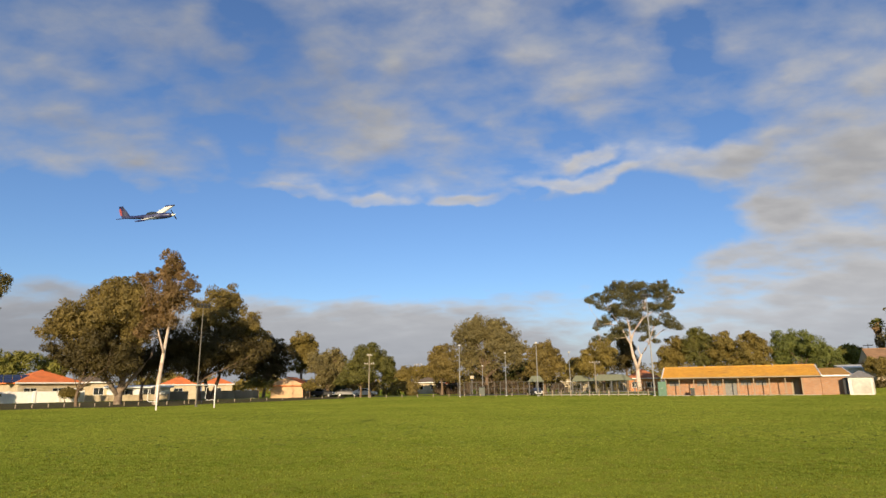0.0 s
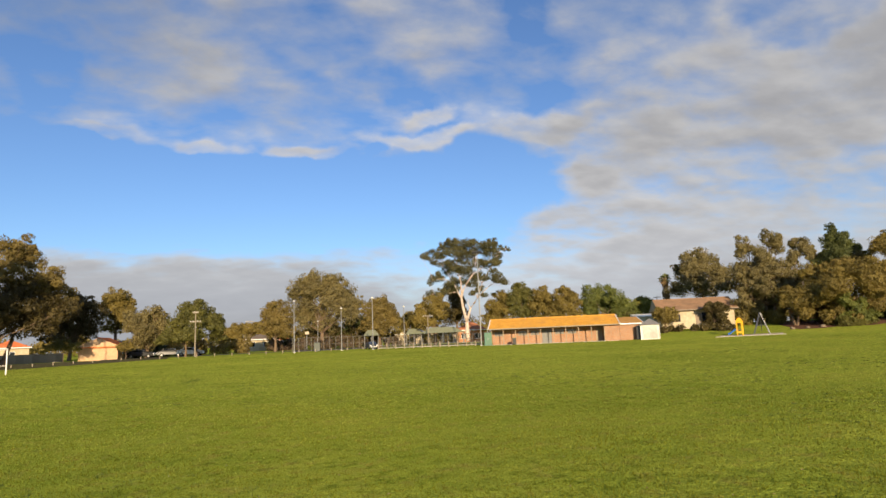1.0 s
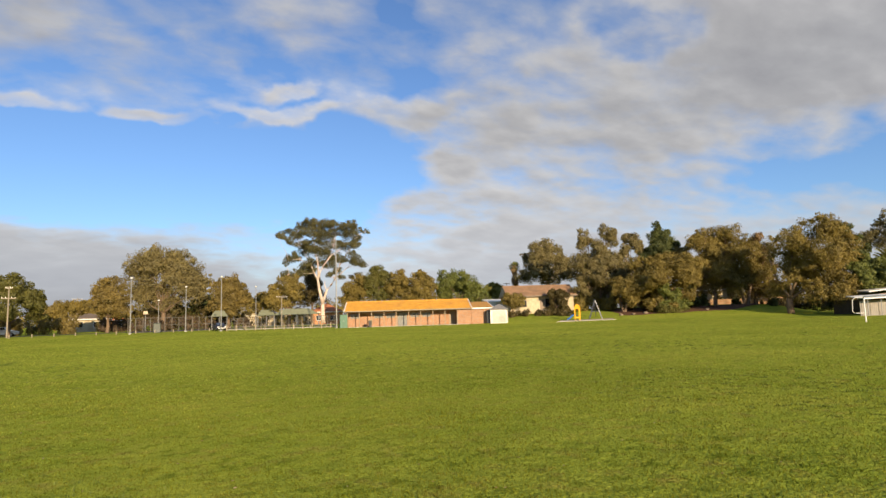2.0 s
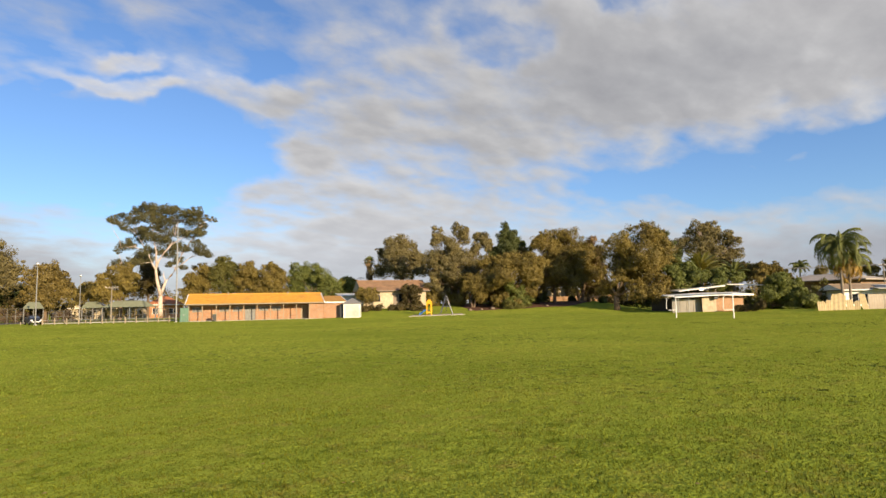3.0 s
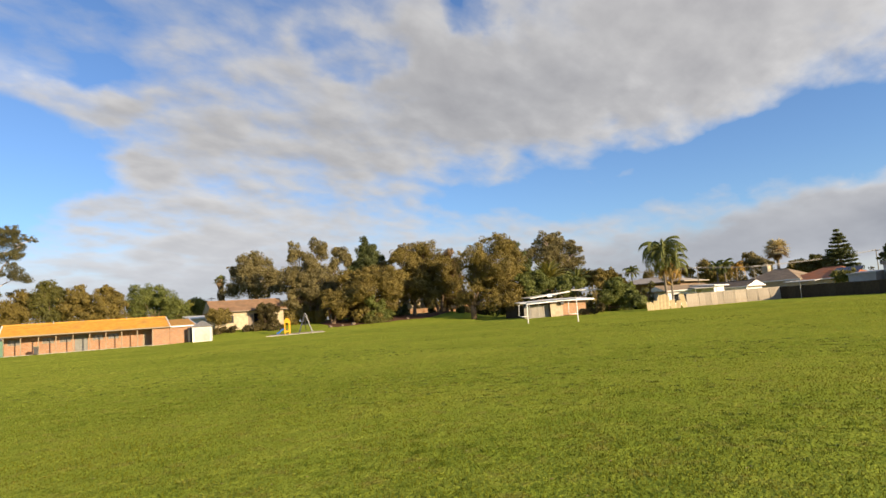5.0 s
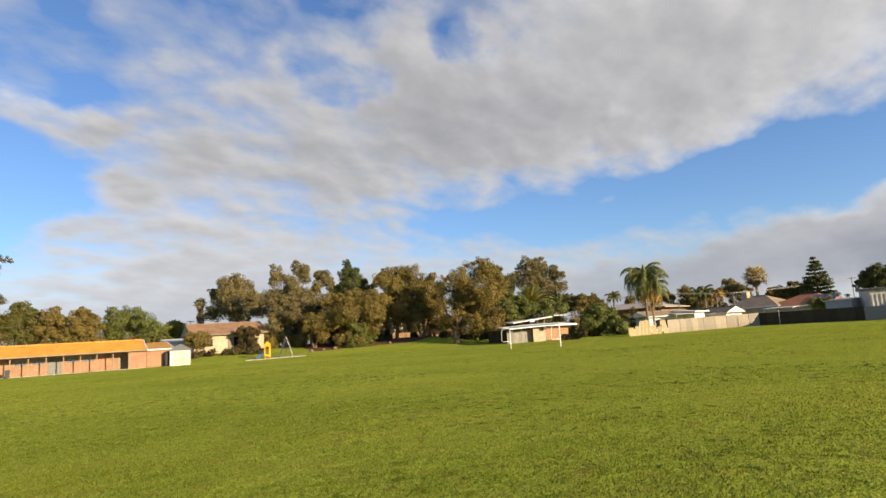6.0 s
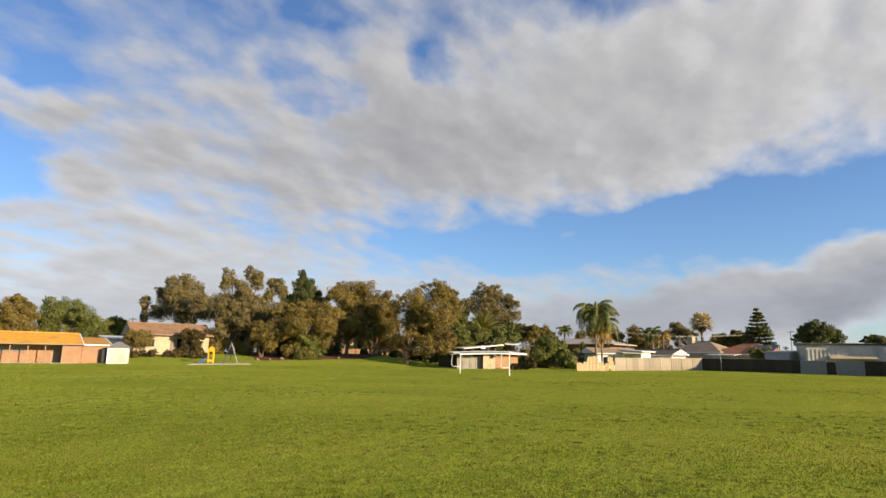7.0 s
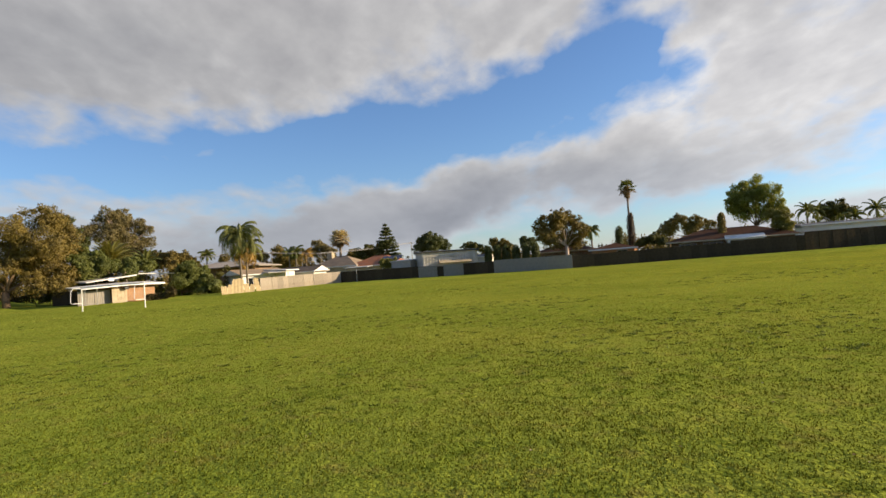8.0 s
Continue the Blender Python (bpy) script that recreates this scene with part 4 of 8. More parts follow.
def bin_on_wheels(b, d):
    ob = thing("wheelie_bin", facing(b, d), "grey wheeled rubbish bin under the verandah", "bin")
    bm = bmesh.new()
    solid(bm, [(-.22, -.25, .08), (.22, -.25, .08), (.22, .25, .08), (-.22, .25, .08), (-.28, -.32, .95), (.28, -.32, .95), (.28, .32, .95), (-.28, .32, .95)], [(3, 2, 1, 0), (4, 5, 6, 7), (0, 1, 5, 4), (1, 2, 6, 5), (2, 3, 7, 6), (3, 0, 4, 7)])
    part("body", bm, DARK_STEEL, ob)
    bm = bmesh.new()
    box(bm, 0, 0, 1.0, 0.6, 0.7, 0.07, 0.02)
    part("lid", bm, GREEN_PAINT, ob)
    for s in (-1, 1):
        bm = bmesh.new()
        tube(bm, [(s * 0.2, 0.25, 0.1), (s * 0.28, 0.25, 0.1)], [0.1, 0.1], 12)
        part("wheel", bm, RUBBER, ob)
    return ob


bin_on_wheels(-22.0, 91.8)


def cabinet_box(b, d):
    ob = thing("electrical_cabinet", facing(b, d), "green steel electrical cabinet beside the clubroom", "cabinet")
    bm = bmesh.new()
    box(bm, 0, 0, 1.0, 1.1, 0.7, 1.9, 0.03)
    box(bm, 0, 0, 0.04, 1.2, 0.8, 0.12)
    part("body", bm, GREEN_PAINT, ob)
    for s in (-1, 1):
        bm = bmesh.new()
        box(bm, s * 0.26, -0.365, 1.0, 0.48, 0.025, 1.7, 0.008)
        dr = part("door", bm, GREEN_PAINT, ob)
        bm = bmesh.new()
        box(bm, s * 0.08, -0.39, 1.0, 0.03, 0.03, 0.2)
        part("handle", bm, GALV, dr)


cabinet_box(-19.55, 92.2)


def shed():
    ob = thing("garden_shed", facing(-34.2, 92.5, -4), "white steel shed with a grey hipped roof", "shed")
    bm = bmesh.new()
    box(bm, 0, 0, 0.95, 2.5, 2.5, 2.1)
    for k in range(12):
        box(bm, -1.15 + k * 0.209, -1.262, 1.0, 0.03, 0.02, 1.95)
    part("wall", bm, WHITE_SHEET, ob)
    bm = bmesh.new()
    box(bm, 0.1, -1.285, 0.95, 1.9, 0.03, 1.75, 0.01)
    for k in range(8):
        box(bm, 0.1, -1.305, 0.2 + k * 0.22, 1.84, 0.015, 0.03)
    part("roller_door", bm, SHED_DOOR, ob)
    bm = bmesh.new()
    a = 1.42
    solid(bm, [(-a, -a, 2.0), (a, -a, 2.0), (a, a, 2.0), (-a, a, 2.0), (-a, -a, 2.08), (a, -a, 2.08), (a, a, 2.08), (-a, a, 2.08), (-.15, 0, 2.85), (.15, 0, 2.85)],
          [(3, 2, 1, 0), (0, 1, 5, 4), (1, 2, 6, 5), (2, 3, 7, 6), (3, 0, 4, 7), (4, 5, 9, 8), (6, 7, 8, 9), (5, 6, 9), (7, 4, 8)])
    part("roof", bm, GREY_ROOF, ob)
    bm = bmesh.new()
    box(bm, -1.6, 0.2, 1.0, 0.5, 1.8, 2.0)
    part("side_box", bm, DARK_STEEL, ob)


shed()

# houses round the field
house("tiled_house", 33.2, 116, 8.6, 8.0, 2.9, 1.9, "hip", CREAM, RED_TILE, WHITE_PAINT, "cream house with a bright orange-red hipped tile roof", windows=((-2.6, 0.9, 1.8, 1.2), (1.2, 0.9, 1.6, 1.2)), doors=((3.6, 0.9, 2.05),), turn=20)


def solar_array(b, d, up):
    ob = thing("solar_panel_array", facing(b, d, 0, up), "dark blue solar panels lying on the red tiled roof", "solar panels")
    for i in range(4):
        for k in range(2):
            bm = bmesh.new()
            box(bm, -1.65 + i * 1.1, k * 1.55, k * 0.60 + 0.2, 1.04, 1.5, 0.05, turn=pose(0, 0, 0, 22))
            part("panel", bm, SOLAR, ob)


solar_array(35.0, 111.6, 3.0)
house("rendered_house", 29.9, 118, 6.4, 7, 3.0, 1.0, "hip", CREAM, DULL_TILE, WHITE_PAINT, "cream rendered house behind a low wall", windows=((-1.7, 0.9, 1.5, 1.2), (1.5, 0.9, 1.5, 1.2)))
house("carport", 26.2, 112, 9.0, 5, 2.1, 0.3, "slope", WHITE_PAINT, WHITE_SHEET, WHITE_PAINT, "long white carport and garage in shade", "carport", windows=((-2, 0.4, 2.4, 1.4), (1.6, 0.4, 2.2, 1.4)))
house("tiled_house", 23.2, 168, 7.8, 9, 3.0, 2.0, "hip", CREAM, RED_TILE, WHITE_PAINT, "house with an orange-red tile roof seen behind the trees", windows=((0, 0.9, 2, 1.2),))
house("tiled_house", 20.1, 168, 7.0, 9, 3.0, 1.7, "hip", CREAM, RED_TILE, WHITE_PAINT, "house with an orange-red tile roof seen through trunks", windows=((0, 0.9, 2, 1.2),))
house("gabled_house", 13.75, 112, 8.0, 5.4, 2.1, 1.35, "gable", PEACH, RED_TILE, WHITE_PAINT, "peach rendered house with a gable end towards the field", turn=78, over=0.4, windows=((0.0, 0.8, 1.5, 1.1),))
house("garage", 12.4, 124, 4.2, 5, 2.2, 0.9, "gable", WHITE_PAINT, GREY_ROOF, WHITE_PAINT, "white garage with a grey roof beside the gabled house", "garage", doors=((0, 2.4, 1.9),))
house("brick_units", 1.4, 150, 7.0, 8, 2.7, 1.2, "hip", CREAM, DULL_TILE, WHITE_PAINT, "cream units with dull roofs behind the courts", windows=((-2, 0.9, 1.8, 1.2), (1.6, 0.9, 1.8, 1.2)))
house("brick_units", -0.6, 152, 4.6, 8, 2.3, 0.6, "hip", ORANGE_BRICK, RED_TILE, WHITE_PAINT, "small orange brick unit with a red roof", windows=((0, 0.9, 1.8, 1.2),))
house("brick_house", -18.0, 146, 6.8, 9, 2.9, 2.0, "hip", ORANGE_BRICK, FADED_TILE, WHITE_PAINT, "orange brick house with a faded red roof behind the gum", windows=((-1.5, 0.9, 1.7, 1.2), (1.6, 0.9, 1.7, 1.2)))
house("tiled_house", -15.4, 165, 8.5, 9, 2.9, 1.7, "hip", CREAM, TAN_TILE, WHITE_PAINT, "house with a pale grey-brown tile roof", windows=((-1.5, 0.9, 1.7, 1.2),))
house("tiled_house", -12.6, 170, 5.0, 9, 2.7, 1.3, "gable", CREAM, WHITE_SHEET, WHITE_PAINT, "cream cottage with a pale roof behind the fence", turn=80, windows=((0, 0.9, 1.7, 1.2),))
# the wide window stands in for the dark of a recessed porch
house("cream_house", -37.75, 110, 11.2, 8, 2.75, 1.9, "gable", CREAM, BROWN_TILE, GUTTER_BROWN, "long cream house with a weathered brown tile roof on the bank", over=0.55, windows=((-3.4, 0.8, 1.5, 1.2), (1.9, 0.5, 2.6, 1.7)), doors=((0.1, 0.9, 2.05),), turn=12.5)
house("carport", -33.8, 118, 3.4, 4.5, 2.2, 0.5, "slope", WHITE_PAINT, WHITE_SHEET, WHITE_PAINT, "white lean-to carport beside the cream house", "carport", doors=((0, 2.4, 1.6),), up=0.7, turn=8)
house("orange_shed", -46.4, 124, 5.2, 5, 2.2, 0.8, "gable", ORANGE_BRICK, DULL_TILE, WHITE_PAINT, "orange brick building half hidden behind the trees", "building", windows=((0, 0.8, 1.6, 1.1),))
house("cream_house", -52.6, 134, 6.0, 7, 3.0, 1.3, "gable", CREAM, DULL_TILE, WHITE_PAINT, "cream house half hidden behind the trees", turn=20, windows=((-1.9, 1.3, 0.9, 0.9),))


def brick_fence(b0, d0, b1, d1, high, mat, label, name="garden_wall"):
    p, q = spot(b0, d0), spot(b1, d1)
    v = q - p
    length = math.hypot(v.x, v.y)
    ob = thing(name, pose(p.x, p.y, min(p.z, q.z), 0, 0, math.degrees(math.atan2(v.y, v.x))), label, "wall")
    n = max(2, int(length / 2.6))
    bm = bmesh.new()
    box(bm, length / 2, 0, high / 2 - 0.2, length, 0.14, high + 0.4)
    box(bm, length / 2, 0, high + 0.03, length, 0.2, 0.06)
    part("wall_run", bm, mat, ob)
    for i in range(n + 1):
        bm = bmesh.new()
        box(bm, length * i / n, 0, high / 2 - 0.12, 0.30, 0.30, high + 0.5)
        part("pier", bm, mat, ob)
    return ob


brick_fence(-50.2, 124, -59.5, 122, 2.0, TAN_BRICK, "tan brick wall behind the trees on the bank")
brick_fence(38.5, 103, 30.2, 106, 1.5, WHITE_PAINT, "low cream rendered front wall along the houses")
brick_fence(30.0, 106, 24.0, 108, 0.85, CREAM, "low cream garden wall in the shade of the trees")


def flat_roofed_building():
    ob = thing("flat_roofed_building", facing(-67.6, 90.5, 24), "low orange brick building with a white flat roof and rusty door", "building")
    bm = bmesh.new()
    pierced(bm, -2.6, 2.8, 0, 0.22, -0.5, 2.05, [])
    box(bm, -2.5, 2.2, 0.8, 0.22, 4.0, 2.5)
    box(bm, 2.69, 2.2, 0.8, 0.22, 3.76, 2.5)
    box(bm, 0.1, 4.2, 0.8, 5.4, 0.22, 2.5)
    part("wall", bm, TAN_BRICK, ob)
    bm = bmesh.new()
    solid(bm, [(-6.6, -1.0, 1.95), (3.8, -1.0, 2.05), (3.8, 4.6, 2.45), (-6.6, 4.6, 2.3), (-6.6, -1.0, 2.05), (3.8, -1.0, 2.28), (3.8, 4.6, 2.64), (-6.6, 4.6, 2.42), (-0.8, -1.0, 2.38), (-0.8, 4.6, 2.64), (-0.8, -1.0, 2.15), (-0.8, 4.6, 2.4)],
          [(0, 10, 8, 4), (10, 1, 5, 8), (1, 2, 6, 5), (2, 11, 9, 6), (11, 3, 7, 9), (3, 0, 4, 7), (4, 8, 9, 7), (8, 5, 6, 9), (0, 3, 11, 10), (10, 11, 2, 1)])
    part("roof", bm, WHITE_PAINT, ob)
    for x in (-6.3, -4.9):
        bm = bmesh.new()
        tube(bm, [(x, -0.8, -0.2), (x, -0.8, 2.0)], [0.05, 0.05], 8)
        part("post", bm, GALV, ob)
    bm = bmesh.new()
    box(bm, -4.6, 0.7, 0.72, 4.0, 0.10, 2.1)
    for k in range(5):
        box(bm, -6.4 + 0.9 * k, 0.63, 0.72, 0.07, 0.05, 2.08)
    part("side_screen", bm, GREY_SHEET, ob, "weathered grey sheet wall under the roof")
    bm = bmesh.new()
    solid(bm, [(-4.0, 4.7, 2.85), (2.6, 4.7, 3.50), (2.6, 9.0, 3.65), (-4.0, 9.0, 3.0), (-4.0, 4.7, 2.98), (2.6, 4.7, 3.68), (2.6, 9.0, 3.80), (-4.0, 9.0, 3.15)], [(3, 2, 1, 0), (4, 5, 6, 7), (0, 1, 5, 4), (1, 2, 6, 5), (2, 3, 7, 6), (3, 0, 4, 7)])
    part("back_roof", bm, WHITE_SHEET, ob)
    bm = bmesh.new()
    solid(bm, [(3.0, 4.9, 3.72), (9.0, 4.9, 3.50), (9.0, 9.0, 3.6), (3.0, 9.0, 3.8), (3.0, 4.9, 3.84), (9.0, 4.9, 3.60), (9.0, 9.0, 3.7), (3.0, 9.0, 3.92)], [(3, 2, 1, 0), (4, 5, 6, 7), (0, 1, 5, 4), (1, 2, 6, 5), (2, 3, 7, 6), (3, 0, 4, 7)])
    part("side_roof", bm, WHITE_SHEET, ob)
    bm = bmesh.new()
    box(bm, -0.8, 4.85, 3.15, 0.7, 0.3, 0.45, 0.03)
    part("roof_vent", bm, WHITE_PAINT, ob, "white box vent under the upper roof")
    bm = bmesh.new()
    box(bm, 1.0, 6.9, 1.2, 7.0, 3.6, 2.9)
    part("back_wall", bm, BROWN_BRICK, ob)
    bm = bmesh.new()
    box(bm, -1.9, -0.14, 0.9, 1.9, 0.08, 1.85, 0.01)
    for k in range(4):
        box(bm, -2.6 + 0.46 * k, -0.19, 0.9, 0.04, 0.02, 1.8)
    part("sheet_door", bm, CREAM, ob, "pale rusty sheet door")
    bm = bmesh.new()
    box(bm, -1.2, -0.55, 1.85, 0.6, 0.45, 0.42, 0.08)
    part("air_conditioner", bm, DARK_STEEL, ob)


flat_roofed_building()
# houses over the right-hand fence
house("tiled_house", -75.3, 130, 15.0, 9, 4.4, 1.2, "hip", BROWN_BRICK, LIGHT_TILE, GUTTER_BROWN, "house with a wide grey-brown tile roof behind the palm", windows=((-3, 0.9, 2, 1.2), (3, 0.9, 2, 1.2)), turn=-26, over=1.4)
house("garage", -77.5, 112, 8.2, 6, 2.5, 0.9, "gable", WHITE_PAINT, TAN_TILE, WHITE_PAINT, "white garage with a dull low gable roof and wide dark opening", "garage", windows=((-0.6, 0.3, 4.6, 1.6),), turn=28)
house("white_unit", -79.8, 111, 2.4, 4, 2.9, 0.3, "slope", WHITE_PAINT, WHITE_SHEET, WHITE_PAINT, "small white rendered unit beside the garage", "house", windows=((-0.4, 1.0, 0.7, 0.8),), turn=50)
house("gabled_house", -81.7, 114, 7.4, 4.6, 2.35, 0.95, "gable", WHITE_PAINT, DULL_TILE, WHITE_PAINT, "white house with a dark tile roof", windows=((0.6, 1.0, 1.4, 0.9),), turn=-32)
house("tiled_house", -85.4, 126, 10.5, 8, 3.0, 2.1, "hip", CREAM, TAN_TILE, WHITE_PAINT, "house with a light brown tile roof and a pale chimney", windows=((-2, 0.9, 1.6, 1.1), (2, 0.9, 1.6, 1.1)), chimney=(-2.6, 0.0, 1.1, 3.0), turn=-30)
house("red_roofed_house", -89.0, 122, 11.0, 8, 2.7, 1.9, "hip", CREAM, FADED_TILE, WHITE_PAINT, "house with a faded red tile roof", windows=((-3.4, 0.9, 1.6, 1.1), (0, 0.9, 1.6, 1.1), (3, 0.9, 1.6, 1.1)), turn=-26.5)
house("steel_shed", -95.2, 101, 9.2, 6, 4.0, 0.25, "slope", SHED_DOOR, DARK_SHEET, DARK_STEEL, "big pale corrugated steel shed with a dark roof edge", "shed", over=0.25, turn=14)
STEEL_SHED = bpy.data.objects["steel_shed"]
for k in range(19):
    bm = bmesh.new()
    box(bm, -4.4 + 0.49 * k, -3.03, 1.5, 0.16, 0.07, 3.4, 0.015)
    part("rib", bm, SHED_DOOR, STEEL_SHED)
house("lean_to", -91.3, 103, 3.4, 4, 2.9, 0.25, "slope", LIGHT_SHEET, LIGHT_SHEET, LIGHT_SHEET, "light grey steel lean-to beside the big shed", "shed", over=0.1, turn=-22)
house("steel_shed", -98.6, 103, 2.8, 5, 2.6, 0.4, "gable", WHITE_SHEET, GREY_ROOF, WHITE_PAINT, "low white shed behind the hedge", "shed", over=0.2, turn=-17)
house("tiled_house", -106.6, 112, 9.5, 8, 2.6, 1.6, "hip", BROWN_BRICK, DARK_TILE, CREAM, "house with a dark brown roof behind the grey fence", windows=((-2.6, 0.9, 1.6, 1.1), (1, 0.9, 1.6, 1.1)), turn=-9)
house("brick_house", -110.9, 104, 6.6, 7, 2.3, 0.9, "hip", ORANGE_BRICK, DARK_TILE, WHITE_PAINT, "orange brick house with a flat brown roof and white gutter", windows=((1.4, 1.0, 1.6, 1.0),), turn=-5)
# wide dark windows added in place of the shade under its verandah
house("brown_roofed_house", -120.4, 106, 17.0, 9, 2.5, 1.7, "hip", BROWN_BRICK, DARK_TILE, CREAM, "long brick house with a dark brown tile roof", windows=((-6.2, 0.5, 2.6, 1.7), (-2.6, 0.5, 3.0, 1.7), (1.2, 0.5, 3.0, 1.7), (5.4, 0.7, 2.2, 1.4)), turn=5, over=0.9)
house("awning", -121.6, 101.5, 5.0, 3, 2.45, 0.45, "gable", WHITE_PAINT, WHITE_SHEET, WHITE_PAINT, "white patio awning behind the fence", "awning", over=0.2, turn=6)
house("white_house", -128.6, 116, 12.0, 8, 3.7, 0.5, "slope", WHITE_PAINT, GREY_ROOF, WHITE_PAINT, "long white house with a flat grey roof", over=0.4, windows=((2.5, 1.4, 2.2, 1.0),), turn=12)


def flat_awning(b, d, w, dep, z, turn, label):
    """A thin sheet roof on four posts."""
    ob = thing("awning", facing(b, d, turn), label, "awning")
    bm = bmesh.new()
    solid(bm, [(-w / 2, -dep / 2, z - 0.06), (w / 2, -dep / 2, z - 0.06), (w / 2, dep / 2, z + 0.14), (-w / 2, dep / 2, z + 0.14), (-w / 2, -dep / 2, z + 0.04), (w / 2, -dep / 2, z + 0.04), (w / 2, dep / 2, z + 0.24), (-w / 2, dep / 2, z + 0.24)], [(3, 2, 1, 0), (4, 5, 6, 7), (0, 1, 5, 4), (1, 2, 6, 5), (2, 3, 7, 6), (3, 0, 4, 7)])
    part("roof", bm, LIGHT_SHEET, ob)
    for x in (-w / 2 + 0.1, w / 2 - 0.1):
        for y in (-dep / 2 + 0.1, dep / 2 - 0.1):
            bm = bmesh.new()
            tube(bm, [(x, y, -0.2), (x, y, z)], [0.045, 0.045], 6)
            part("post", bm, GALV, ob)
    return ob


flat_awning(-86.9, 106, 4.2, 3.0, 2.35, -20, "low grey sheet awning behind the fence")
flat_awning(-79.3, 109, 3.6, 3.0, 2.55, 20, "grey sheet awning between the white buildings")


def roof_panels(b, d, z, turn, across, up_roof, tilt):
    """Solar panels lying on a tiled roof."""
    ob = thing("solar_panel_array", facing(b, d, turn, z), "dark solar panels lying on the faded red tiled roof", "solar panels")
    for i in range(across):
        for k in range(up_roof):
            bm = bmesh.new()
            box(bm, (i - (across - 1) / 2) * 1.06, k * 1.5, k * 1.5 * math.tan(radians(tilt)), 1.0, 1.52, 0.05, turn=pose(0, 0, 0, tilt))
            part("panel", bm, SOLAR, ob)


roof_panels(-89.75, 117.6, 3.35, -26.5, 4, 2, 23)


def shed_trim():
    """A pale lean-to awning on the big steel shed."""
    bm = bmesh.new()
    solid(bm, [(-2.0, -3.9, 2.0), (3.4, -3.9, 2.0), (3.4, -3.1, 2.35), (-2.0, -3.1, 2.35), (-2.0, -3.9, 2.08), (3.4, -3.9, 2.08), (3.4, -3.1, 2.43), (-2.0, -3.1, 2.43)], [(3, 2, 1, 0), (4, 5, 6, 7), (0, 1, 5, 4), (1, 2, 6, 5), (2, 3, 7, 6), (3, 0, 4, 7)])
    part("awning", bm, CREAM, STEEL_SHED, "cream sheet awning")


shed_trim()


def steel_pole(b, d, high):
    ob = thing("steel_pole", facing(b, d), "thin grey steel pole in front of the dark fence", "pole")
    bm = bmesh.new()
    tube(bm, [(0, 0, -0.2), (0, 0, high)], [0.05, 0.05], 8)
    part("pole", bm, GALV, ob)
    bm = bmesh.new()
    tube(bm, [(0, 0, high), (0, 0, high + 0.05)], [0.065, 0.03], 8)
    part("cap", bm, GALV, ob)


steel_pole(-86.65, 98.5, 2.1)
# ---------------------------------------------------------------- fences


def panel_fence(name, b0, d0, b1, d1, high, width, material, label, group, ragged=0.0, capped=True):
    """Sheets side by side between two corners, each with its own edge and lap."""
    p, q = spot(b0, d0), spot(b1, d1)
    v = q - p
    length = math.hypot(v.x, v.y)
    n = max(1, round(length / width))
    step = length / n
    rng = random.Random(name + label)
    ob = thing(name, pose(p.x, p.y, p.z, 0, 0, math.degrees(math.atan2(v.y, v.x))), label, "fence", group)
    bm = bmesh.new()
    box(bm, 0, 0, 0, step + (-0.012 if ragged > 0.1 else 0.03), 0.04, high, 0.008)
    for k in range(3):
        box(bm, -step / 2 + step * (k + 0.5) / 3, -0.03, 0, step * 0.16, 0.02, high - 0.02)
    me = finish(bm, "panel", material)
    for i in range(n):
        s = part("panel", me, material, ob)
        zz = ground_height(*(p + v * ((i + 0.5) / n)).xy) - p.z
        s.location = (step * (i + 0.5), (0.022 if i % 2 else -0.022) + rng.uniform(-0.006, 0.006), zz + high / 2 - 0.05 + rng.uniform(-ragged, ragged * 0.6))
        s.rotation_euler = (rng.uniform(-0.02, 0.02), rng.uniform(-0.006, 0.006) * (1 + 20 * ragged), 0)
    if capped:
        bm = bmesh.new()
        box(bm, 0, 0, 0, step, 0.08, 0.05)
        me = finish(bm, "capping", material)
        for i in range(n):
            zz = ground_height(*(p + v * ((i + 0.5) / n)).xy) - p.z
            part("capping", me, material, ob).location = (step * (i + 0.5), 0, zz + high - 0.03)
    return ob


def broken_sheet(b, d, wide, high, lean, turn):
    """One old fence sheet, ribbed and nicked along its top, standing askew."""
    ob = thing("fence_sheet", facing(b, d, turn, -0.15), "broken leaning cream fence sheet beside the bush", "fence", "broken fence sheets")
    bm = bmesh.new()
    rng = random.Random(int(-b * 100))
    n = 7
    top = [high * (1.0 - 0.10 * rng.random() * (1 if 0 < k < n else 2.2)) for k in range(n + 1)]
    xs = [-wide / 2 + wide * k / n for k in range(n + 1)]
    corners, faces = [], []
    for k in range(n + 1):
        y = 0.02 * (1 if k % 2 else -1)
        for yy in (y - 0.012, y + 0.012):
            corners += [(xs[k] + lean * 0.0, yy, 0.0), (xs[k] + lean * top[k], yy, top[k])]
    for k in range(n):
        a, c = 4 * k, 4 * (k + 1)
        faces += [(a, c, c + 1, a + 1), (a + 2, a + 3, c + 3, c + 2), (a + 1, c + 1, c + 3, a + 3)]
    faces += [(0, 1, 3, 2), (4 * n, 4 * n + 2, 4 * n + 3, 4 * n + 1)]
    part("sheet", solid(bm, corners, faces), CREAM_FENCE, ob)


for b, wide, high, lean, turn in ((-74.85, 0.9, 1.35, -0.05, 20), (-75.25, 0.7, 1.5, 0.10, 30), (-75.95, 1.75, 2.25, 0.03, 26), (-76.75, 0.9, 1.5, -0.08, 34), (-77.15, 0.7, 1.3, 0.12, 20), (-77.75, 0.75, 2.15, -0.22, 28)):
    broken_sheet(b, 88.4 - 1.0 * (b + 75), wide, high, lean, turn)

